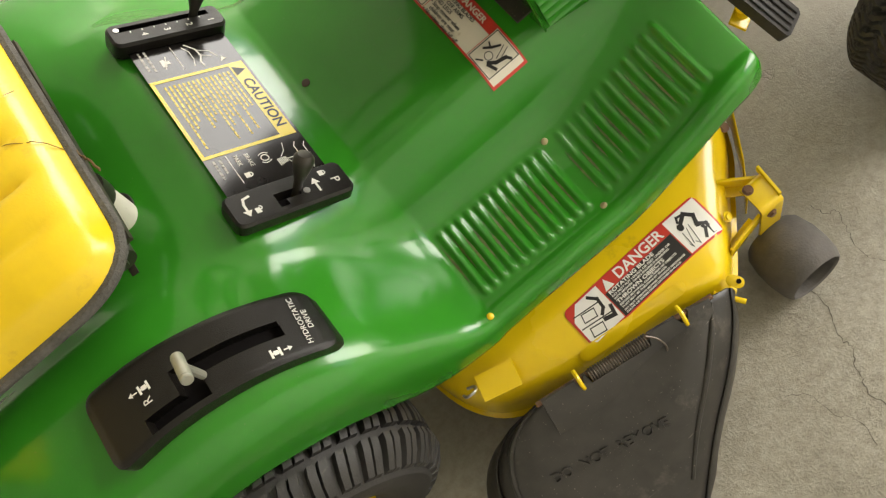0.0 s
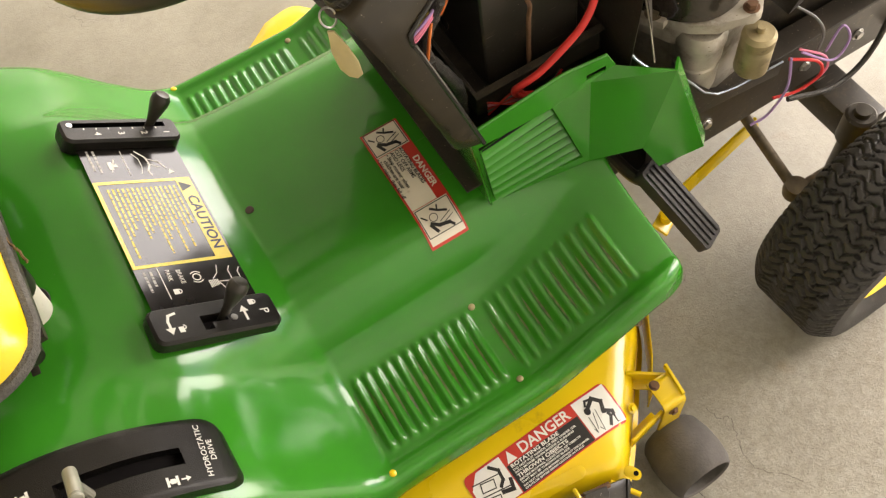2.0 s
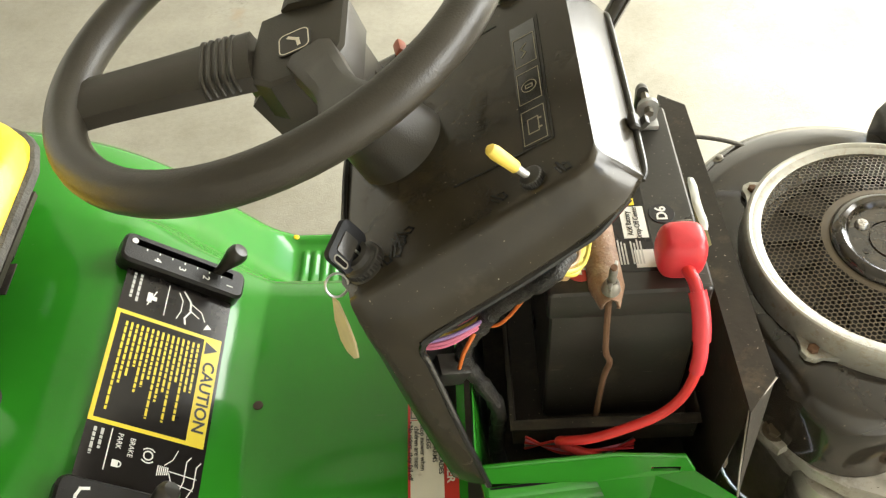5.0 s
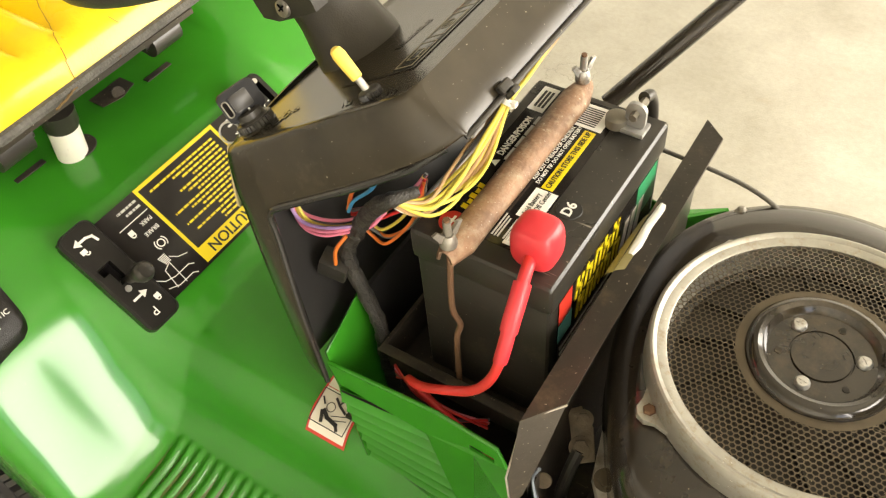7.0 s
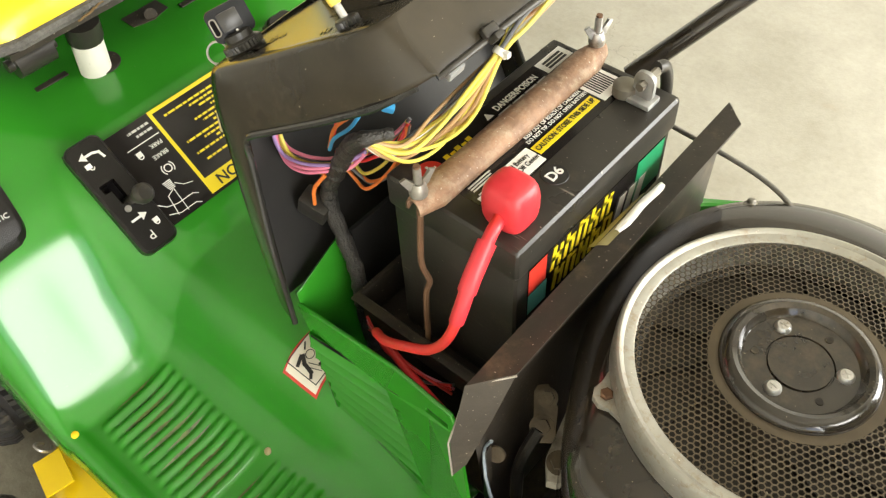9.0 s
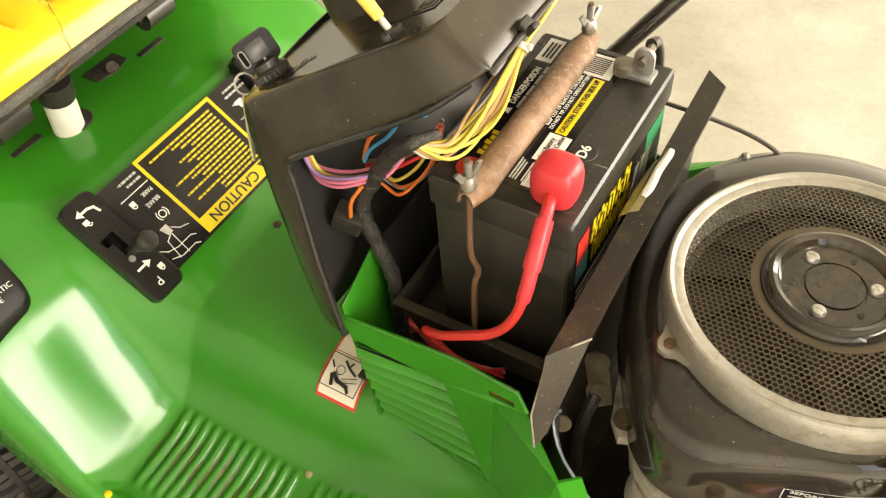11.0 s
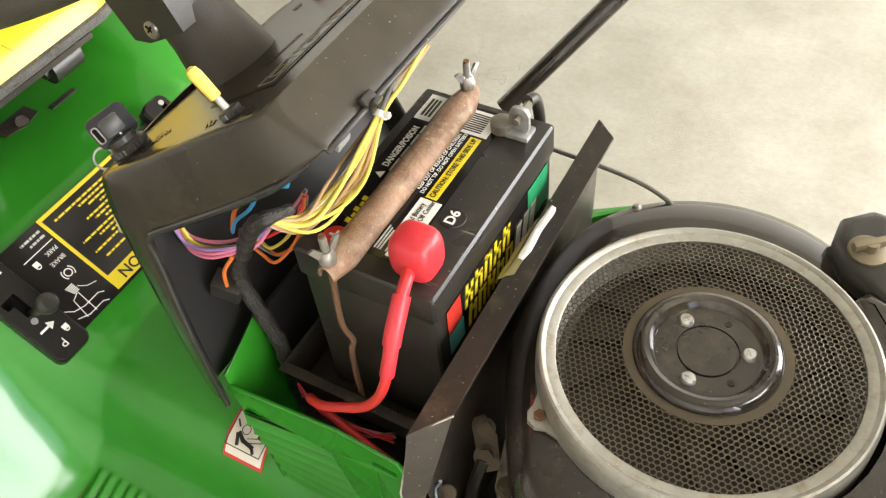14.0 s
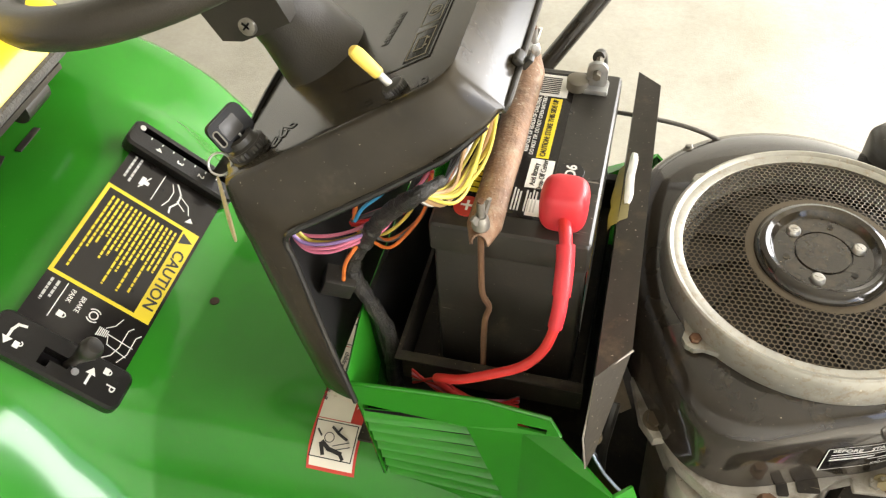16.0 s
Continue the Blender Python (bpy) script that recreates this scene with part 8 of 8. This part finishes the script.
mower = thing("mower_deck", "yellow mower deck with black discharge chute and gauge wheel", "mower deck")
outline = [(0.030, 0.02), (0.030, -0.10), (0.022, -0.24), (-0.010, -0.325), (-0.055, -0.382), (-0.100, -0.436), (-0.142, -0.484), (-0.172, -0.508), (-0.215, -0.507), (-0.290, -0.492), (-0.420, -0.474), (-0.500, -0.450), (-0.560, -0.415), (-0.600, -0.340), (-0.615, -0.20), (-0.615, 0.02)]
out = [Vector((x, y, 0)) for x, y in outline]
half = smooth_path(out, 5)
loop = half + [Vector((p.x, CL + float(np.interp(p.x, (-0.46, -0.24), (0.94, 1.14))) * (CL - p.y), 0)) for p in half[::-1][1:-1]]
mid = Vector((-0.29, CL, 0))


def inset(p, d):
    v = mid - p
    return p + v.normalized() * d


bm = bmesh.new()
rows = []
for d, z in ((-0.006, 0.092), (-0.006, 0.098), (0.002, 0.102), (0.006, 0.150), (0.014, 0.180), (0.030, 0.196), (0.060, 0.203), (0.12, 0.208), (0.20, 0.210)):
    rows.append([Vector((*inset(p, d).xy, z)) for p in loop])
vs = add_grid(bm, rows, closed=True)
bm.faces.new(vs[-1])
shell = part("deck_shell", bm, YELLOW, mower, "glossy yellow stamped deck shell", smooth=50)
thicken(shell, 0.003)
# front channel with bolts
bm = bmesh.new()
add_grid(bm, [[Vector((x, y, z)) for x, y in ((0.036, -0.16), (0.036, -0.24), (0.017, -0.306), (-0.025, -0.375), (-0.063, -0.425))] for z in (0.095, 0.165)])
ch = part("front_skirt", bm, YELLOW, shell)
thicken(ch, 0.003)
bm = bmesh.new()
bolt_head(bm, (-0.012, -0.318, 0.166), (0.3, -0.3, 0.9), 0.0055, 0.003)
part("skirt_bolt", bm, BROWN_ROD, shell)
bm = bmesh.new()
add_lathe(bm, [(0.009, 0), (0.009, 0.014), (0.005, 0.016), (0.005, 0.024), (0, 0.025)], (-0.160, -0.330, 0.205), (0, 0, 1), 18)
part("grease_fitting", bm, YELLOW, shell)
# raised pad by the chute
bm = bmesh.new()
PAD = pose(-0.310, -0.4620, 0.1960, 13, 0, -5)
add_prism(bm, rounded(0.180, 0.018, 0.0088), 0.0016, PAD, 0.0006)
pad = part("reinforcing_pad", bm, YELLOW, shell)
bm = bmesh.new()
add_prism(bm, rect(-0.030, -0.020, 0.030, 0.020), 0.003, pose(-0.512, -0.408, 0.213, 6, 0, -14))
part("cover_tab", bm, YELLOW, shell)
bm = bmesh.new()
add_tube(bm, [(-0.566, -0.392, 0.210), (-0.560, -0.402, 0.228), (-0.546, -0.402, 0.228), (-0.545, -0.392, 0.212), (-0.556, -0.386, 0.206)], 0.0022, 8, 6)
part("spring_pin", bm, STEEL, shell)
# danger decal on the deck; u towards the front, v towards the machine
DD = frame_at((-0.251, -0.4170, 0.2078), (0.250, 0.013, -0.002), (0, 1, 0.10)) @ Matrix.Diagonal((0.92, 1.04, 1, 1))
bm = bmesh.new()
add_prism(bm, rounded(0.276, 0.064, 0.010), 0.0006, DD)
dd = part("deck_danger_decal", bm, RED_PRINT, mower, "red, white and black danger decal on the deck")
for r, mm, name in (([(-0.128, -0.029), (-0.070, -0.029), (-0.070, 0.029), (-0.114, 0.029), (-0.134, 0.010), (-0.135, -0.022)], WHITE_PRINT, "pictogram_field"), (rect(0.072, -0.029, 0.135, 0.029), WHITE_PRINT, "pictogram_field"), (rect(-0.068, -0.030, 0.070, 0.011), INK, "text_field")):
    bm = bmesh.new()
    add_flat(bm, r, DD, 0.0008)
    part(name, bm, mm, dd)
lettering("danger_word", "DANGER", 0.0215, DD @ Matrix.Translation((0.012, 0.0205, 0.0010)), WHITE_PRINT, dd, bold=0.0004, stretch=1.12)
bm = bmesh.new()
add_flat(bm, [(-0.064, 0.0125), (-0.046, 0.0125), (-0.055, 0.029)], DD, 0.0009)
part("warning_triangle", bm, WHITE_PRINT, dd)
for text, size, v in (("ROTATING BLADE", 0.0074, 0.0072), ("DO NOT PUT HANDS OR FEET UNDER OR", 0.0042, 0.0014), ("INTO MOWER WHEN ENGINE IS RUNNING", 0.0039, -0.0030), ("THROWN OBJECTS", 0.0074, -0.0088), ("BEFORE MOWING, CLEAR AREA OF OBJECTS", 0.0039, -0.0143), ("THAT MAY BE THROWN BY BLADE", 0.0039, -0.0186), ("DO NOT OPERATE MOWER WITHOUT DISCHARGE", 0.0036, -0.0234), ("CHUTE OR ENTIRE GRASS CATCHER IN PLACE", 0.0036, -0.0274)):
    lettering("decal_line", text, size, DD @ Matrix.Translation((-0.063, v, 0.0024)), WHITE_PRINT, dd, align="LEFT", bold=0.0002 if size > 0.007 else 0.0001, stretch=1.5)
bm = bmesh.new()
stroke(bm, [(0.094, 0.013), (0.106, 0.020), (0.116, 0.010), (0.110, -0.004)], 0.0062, DD, 0.0012)
stroke(bm, [(0.110, -0.002), (0.122, -0.010), (0.122, -0.024)], 0.0058, DD, 0.0012)
stroke(bm, [(0.111, 0.0), (0.116, -0.014), (0.108, -0.024)], 0.0050, DD, 0.0012)
stroke(bm, [(0.106, 0.020), (0.094, 0.022), (0.090, 0.016)], 0.0035, DD, 0.0012)
arc_band(bm, 0.088, 0.008, 0.0, 0.0055, 0, 360, DD, 0.0013, 14)
part("pictogram", bm, INK, dd)
bm = bmesh.new()
for q in ([(0.084, 0.000), (0.082, -0.024)], [(0.094, 0.002), (0.086, -0.020)], [(0.100, 0.004), (0.094, -0.026)], [(0.082, -0.024), (0.080, -0.018)], [(0.094, -0.026), (0.090, -0.020)]):
    stroke(bm, q, 0.0011, DD, 0.0012)
part("thrown_object_line", bm, INK, dd)
bm = bmesh.new()
for q in ([(-0.126, -0.022), (-0.104, -0.026), (-0.100, -0.014), (-0.122, -0.010), (-0.126, -0.022)], [(-0.122, 0.000), (-0.100, -0.004), (-0.096, 0.008), (-0.118, 0.012), (-0.122, 0.000)], [(-0.132, -0.004), (-0.080, -0.012)], [(-0.130, 0.016), (-0.086, 0.010)]):
    stroke(bm, q, 0.0016, DD, 0.0012)
part("blade_symbol", bm, INK, dd)
bm = bmesh.new()
stroke(bm, [(-0.092, 0.024), (-0.082, 0.014), (-0.084, 0.000), (-0.092, -0.006)], 0.0050, DD, 0.0012)
stroke(bm, [(-0.094, -0.014), (-0.078, -0.018), (-0.074, -0.006)], 0.0060, DD, 0.0012)
part("foot_symbol", bm, INK, dd)
# the decal follows the shell
bpy.context.view_layer.update()
skin = BVHTree.FromPolygons([v.co for v in shell.data.vertices], [tuple(p.vertices) for p in shell.data.polygons])
for ob in [pad, dd] + list(dd.children):
    inv = (PAD if ob is pad else DD).inverted()
    b2 = bmesh.new()
    b2.from_mesh(ob.data)
    if len(b2.verts) < 90 or ob is pad:
        for axis, lim, step in ((0, 0.14, 0.012), (1, 0.034, 0.0085)):
            nrm = (DD.to_3x3() @ Vector((1, 0, 0) if axis == 0 else (0, 1, 0))).normalized()
            s = -lim
            while s < lim:
                p = DD @ Vector((s, 0, 0) if axis == 0 else (0, s, 0))
                bmesh.ops.bisect_plane(b2, geom=b2.verts[:] + b2.edges[:] + b2.faces[:], plane_co=p, plane_no=nrm)
                s += step
    for v in b2.verts:
        h = (inv @ v.co).z
        hit = skin.ray_cast(v.co + Vector((0, 0, 0.05)), Vector((0, 0, -1)))[0]
        if hit:
            v.co.z = hit.z + h + 0.0008
    b2.to_mesh(ob.data)
    b2.free()

# discharge chute
bm = bmesh.new()
rows = []
A0, A1 = Vector((-0.492, -0.474, 0.226)), Vector((-0.178, -0.511, 0.202))
REAR = smooth_path([A0, (-0.560, -0.474, 0.188), (-0.612, -0.505, 0.140), (-0.640, -0.580, 0.100), (-0.665, -0.730, 0.050)], 4)
FORE = smooth_path([A1, (-0.204, -0.546, 0.180), (-0.252, -0.590, 0.150), (-0.322, -0.640, 0.105), (-0.408, -0.712, 0.045)], 4)
for s in np.linspace(0, 1, 15):
    e = min(s, 1 - s)
    rows.append([a.lerp(b, float(s)) + Vector((0, 0, 0.030 * math.sin(math.pi * k / 16) * min(1, e * 7) - 0.012 * max(0, 1 - e / 0.10) ** 1.5)) for k, (a, b) in enumerate(zip(REAR, FORE))])
add_grid(bm, rows)
chute = part("discharge_chute", bm, FLAP, mower, "weathered black plastic discharge chute", smooth=60)
thicken(chute, 0.005, -1.0 if sum(f.normal.z for f in chute.data.polygons) > 0 else 1.0)
bm = bmesh.new()
ends = [(rows[0][k] + Vector((0, 0, 0.0))) for k in range(17)]
add_grid(bm, [ends, [p + Vector((-0.030, 0.004, -0.050)) for p in ends], [p + Vector((-0.034, 0.004, -0.085 + 0.05 * k / 16)) for k, p in enumerate(ends)]])
w_ = part("chute_side", bm, FLAP, chute, smooth=60)
thicken(w_, 0.005)
bm = bmesh.new()
ends = rows[-1]
add_grid(bm, [ends, [p + Vector((0.003, -0.003, -0.020)) for p in ends], [p + Vector((0.004, -0.004, -0.060 + 0.045 * k / 16)) for k, p in enumerate(ends)]])
w_ = part("chute_side", bm, FLAP, chute, smooth=60)
thicken(w_, 0.005)
bm = bmesh.new()
add_tube(bm, [r + Vector((-0.004, 0.002, 0.004)) for r in rows[13][1:15]], 0.0045, 10, 2, radii=[0.001, 0.0045, 0.0045, 0.003])
part("moulded_ridge", bm, FLAP, chute, smooth=60)
bm = bmesh.new()
add_tube(bm, [r + Vector((0.004, 0.002, 0.003)) for r in rows[1][2:15]], 0.0050, 10, 2, radii=[0.001, 0.005, 0.005, 0.003])
part("moulded_ridge", bm, FLAP, chute, smooth=60)
# moulded words
q = rows[7]
k = min(range(1, 16), key=lambda i: abs(q[i].y + 0.568))
CMX = frame_at(q[k], A1 - A0, q[k - 1] - q[k + 1])
skin_pts = [p for r in rows for p in r]
tree = BVHTree.FromPolygons(skin_pts, [(r * 17 + c, r * 17 + c + 1, (r + 1) * 17 + c + 1, (r + 1) * 17 + c) for r in range(14) for c in range(16)])
up = CMX.to_3x3() @ Vector((0, 0, 1))
for i, word in enumerate(("DO", "NOT", "REMOVE")):
    ob = lettering("moulded_wording", word, 0.0225, CMX @ Matrix.Translation(((-0.090, -0.044, 0.014)[i], 0.0, 0.0)), FLAP, chute, align="LEFT", depth=0.0024, stretch=0.95, bold=0.0003)
    for v in ob.data.vertices:
        h = (CMX.inverted() @ v.co).z
        hit = tree.ray_cast(v.co + up * 0.08, -up)[0]
        if hit:
            v.co = hit + up * (h + 0.0006)
# hinge: raised mounting flange, rod, spring
pa, pb = rows[7][0], rows[7][5]
nn = (A1 - A0).cross(pa - pb).normalized()
FLG = frame_at(pa + nn * 0.009, A1 - A0, (pa + nn * 0.009) - (pb + nn * 0.001))
bm = bmesh.new()
add_prism(bm, [(-0.148, 0.006), (-0.150, -0.056), (0.118, -0.050), (0.124, 0.004), (0.090, 0.008), (0.086, -0.008), (0.074, -0.008), (0.070, 0.008), (0.026, 0.008), (0.024, -0.012), (-0.074, -0.012), (-0.076, 0.006), (-0.082, 0.006), (-0.083, -0.008), (-0.092, -0.008), (-0.094, 0.006)], 0.006, FLG @ Matrix.Translation((0, 0, -0.004)), 0.0012)
part("hinge_flange", bm, FLAP, chute)
bm = bmesh.new()
add_cyl(bm, FLG @ Vector((-0.156, 0.002, -0.004)), FLG @ Vector((0.130, 0.002, -0.004)), 0.0042, seg=12)
part("hinge_rod", bm, BROWN_ROD, chute)
SPRING = mat("dark_spring_steel", (0.12, 0.10, 0.08), 0.4, metal=0.7)
bm = bmesh.new()
turns = 24
add_tube(bm, [FLG @ Vector((-0.072 + 0.094 * i / (turns * 10), 0.000 + 0.0088 * math.cos(2 * math.pi * i / 10), 0.0 + 0.0088 * math.sin(2 * math.pi * i / 10))) for i in range(turns * 10 + 1)], 0.0015, 6, 1)
part("hinge_spring", bm, SPRING, chute, "dark coil spring")
bm = bmesh.new()
add_tube(bm, [FLG @ Vector(p) for p in ((0.022, 0.008, 0.004), (0.034, -0.004, 0.006), (0.040, -0.022, 0.005), (0.034, -0.036, 0.004), (0.020, -0.042, 0.004), (0.010, -0.038, 0.004))], 0.0016, 6, 6)
part("spring_end", bm, SPRING, chute)
for x in (-0.088, 0.080):
    bm = bmesh.new()
    add_tube(bm, [FLG @ Vector(p) for p in ((x, 0.016, -0.006), (x, 0.010, 0.006), (x, -0.002, 0.007), (x + 0.001, -0.012, 0.002))], 0.0032, 8, 5)
    part("hinge_tab", bm, YELLOW, chute, "yellow hinge hook")

# gauge wheel and its bracket
bm = bmesh.new()
GW = Vector((-0.052, -0.512, 0.0565))
ga = Vector((0.02, -0.98, 0.10))
add_lathe(bm, [(0.020, -0.050), (0.042, -0.049), (0.050, -0.040), (0.0555, -0.014), (0.0560, 0.012), (0.0525, 0.036), (0.0480, 0.046), (0.0440, 0.0485), (0.0415, 0.046), (0.0385, 0.000), (0.014, -0.002), (0.012, 0.024), (0.007, 0.026), (0, 0.026)], GW, ga, 44)
gw = part("gauge_wheel", bm, RUBBER_GREY, mower, "scuffed grey rubber gauge wheel")
# black ring on the hollow's floor paints the shade inside the wheel
bm = bmesh.new()
add_lathe(bm, [(0.0390, 0.006), (0.0145, 0.005), (0.0142, 0.004)], GW, ga, 30)
part("wheel_hub", bm, SLOT_SHADE, gw)
bm = bmesh.new()
prof = [(-0.4610, 0.070), (-0.4610, 0.184), (-0.4590, 0.191), (-0.4540, 0.1955), (-0.4460, 0.1975), (-0.4240, 0.1975), (-0.4160, 0.1955)]
add_grid(bm, [[Vector((x, y, z)) for y, z in prof] for x in (-0.072, -0.034)])
br = part("gauge_bracket", bm, YELLOW, mower, "bent yellow gauge wheel bracket")
thicken(br, 0.005, 0.0)
bm = bmesh.new()
add_box(bm, (-0.0335, -0.432, 0.1975), (0.005, 0.052, 0.016), 0.0015, pose(0, 0, 0, 0, 0, -6))
part("bracket_rim", bm, YELLOW, br)
bm = bmesh.new()
add_box(bm, (-0.058, -0.402, 0.180), (0.066, 0.005, 0.030), 0.0015, pose(0, 0, 0, 0, 0, -36))
add_box(bm, (-0.062, -0.409, 0.1665), (0.060, 0.018, 0.004), 0.0015, pose(0, 0, 0, 0, 0, -36))
part("upper_arm", bm, YELLOW, br)
bm = bmesh.new()
add_box(bm, (-0.102, -0.462, 0.158), (0.066, 0.005, 0.034), 0.0015, pose(0, 0, 0, 0, 0, 12))
add_box(bm, (-0.104, -0.455, 0.142), (0.058, 0.014, 0.004), 0.0015, pose(0, 0, 0, 0, 0, 12))
part("lower_arm", bm, YELLOW, br)
for c, d in (((-0.056, -0.464, 0.172), (0, -1, 0.1)), ((-0.064, -0.424, 0.200), (0, 0, 1)), ((-0.108, -0.431, 0.186), (0.4, -0.5, 0.7))):
    bm = bmesh.new()
    bolt_head(bm, c, d, 0.0055, 0.005)
    part("bracket_bolt", bm, BROWN_ROD if d[0] == 0 else YELLOW, br)
bm = bmesh.new()
add_cyl(bm, (-0.052, -0.455, 0.060), (-0.052, -0.500, 0.058), 0.007, seg=14)
part("wheel_axle", bm, BROWN_ROD, br)
bm = bmesh.new()
add_prism(bm, rounded(0.026, 0.017, 0.0084), 0.005, pose(-0.163, -0.508, 0.178, 10, 0, -60), 0.001)
add_cyl(bm, (-0.196, -0.500, 0.170), (-0.170, -0.538, 0.170), 0.0042, seg=12)
lug = part("deck_lug", bm, YELLOW, mower)
bm = bmesh.new()
add_lathe(bm, [(0, 0.0062), (0.0036, 0.0062), (0.0038, 0.005)], (-0.160, -0.512, 0.178), (0, 0.1, 1), 14)
part("lug_hole", bm, SLOT_SHADE, lug)
# lift arm and linkage in front of the deck
bm = bmesh.new()
add_box(bm, (0.275, -0.150, 0.165), (0.205, 0.006, 0.026), 0.002, pose(0, 0, 0, -18, -8, 9))
part("lift_bar", bm, YELLOW, mower, "flat yellow lift bar")
bm = bmesh.new()
add_box(bm, (0.135, -0.196, 0.165), (0.050, 0.030, 0.006), 0.002, pose(0, 0, 0, 20, 10, 30))
add_cyl(bm, (0.135, -0.196, 0.150), (0.135, -0.196, 0.185), 0.010, seg=16)
part("lift_bracket", bm, YELLOW, mower)

# ---- rear wheel under the fender, pedal, belly ----
R, W = 0.250, 0.215
bm = bmesh.new()
tread_tyre(bm, R, W, 0.012, lambda s, t: 0.0, 120, 30)
lugs = bmesh.new()
add_lugs(lugs, R, W, 0.012, 38)
for side in (1, -1):
    c = Vector((-0.880, CL - side * 0.362, R))
    if side == 1:
        rear = part("rear_tyre", bm, RUBBER, tractor, "dark rear turf tyre with deep blocks", smooth=30)
        rear.matrix_basis = Matrix.Translation(c)
        first = rear.data
        blocks = tagged(part("tread_rubber", lugs, RUBBER, rear), kind="stuff")
    else:
        rear = new("rear_tyre", first)
        rear.parent = tractor
        rear.matrix_basis = Matrix.Translation(c)
        tagged(new("tread_rubber", blocks.data), kind="stuff").parent = rear
    b2 = bmesh.new()
    s = -side
    add_lathe(b2, [(0.0, s * 0.05), (0.045, s * 0.05), (0.05, s * 0.03), (0.11, s * 0.02), (0.13, s * 0.07), (0.138, s * 0.085), (0.138, s * 0.078), (0.125, -s * 0.05), (0.138, -s * 0.08)], (0, 0, 0), (0, 1, 0), 44)
    part("rim", b2, YELLOW, rear, "yellow wheel rim")
bm = bmesh.new()
add_prism(bm, [(-0.60, -0.14), (0.07, -0.14), (0.07, 0.18), (-0.60, 0.18)], 0.10, pose(0, 0, 0.30), 0.01)
part("chassis", bm, DARK, tractor, "grimy black chassis under the deck")
# brake pedal in front of the right foot rest
bm = bmesh.new()
PM = frame_at((0.094, -0.258, 0.352), Vector((0.038, -0.118, -0.085)), (0.5, 0.5, 0.0))
add_prism(bm, rounded(0.152, 0.050, 0.006), 0.018, PM @ Matrix.Translation((0, 0, -0.018)), 0.003)
ped = part("brake_pedal", bm, RUBBER, tractor, "ribbed black rubber brake pedal")
for k in range(4):
    bm = bmesh.new()
    add_box(bm, PM @ Vector((0, -0.0165 + 0.011 * k, 0.001)), (0.140, 0.0055, 0.005), 0.0015, PM.to_3x3().to_4x4())
    part("pedal_rib", bm, RUBBER, ped)
bm = bmesh.new()
add_tube(bm, [PM @ Vector((-0.05, 0, -0.02)), (0.060, -0.185, 0.360), (0.050, -0.13, 0.37)], 0.010, 10, 6)
part("pedal_arm", bm, BLACK_SHEET, ped)

# ---- no piece lies deeper than thing, part, sub-part ----
for ob in list(bpy.data.objects):
    chain = [ob]
    while chain[-1].parent:
        chain.append(chain[-1].parent)
    if len(chain) > 3:
        ob.parent = chain[-2]
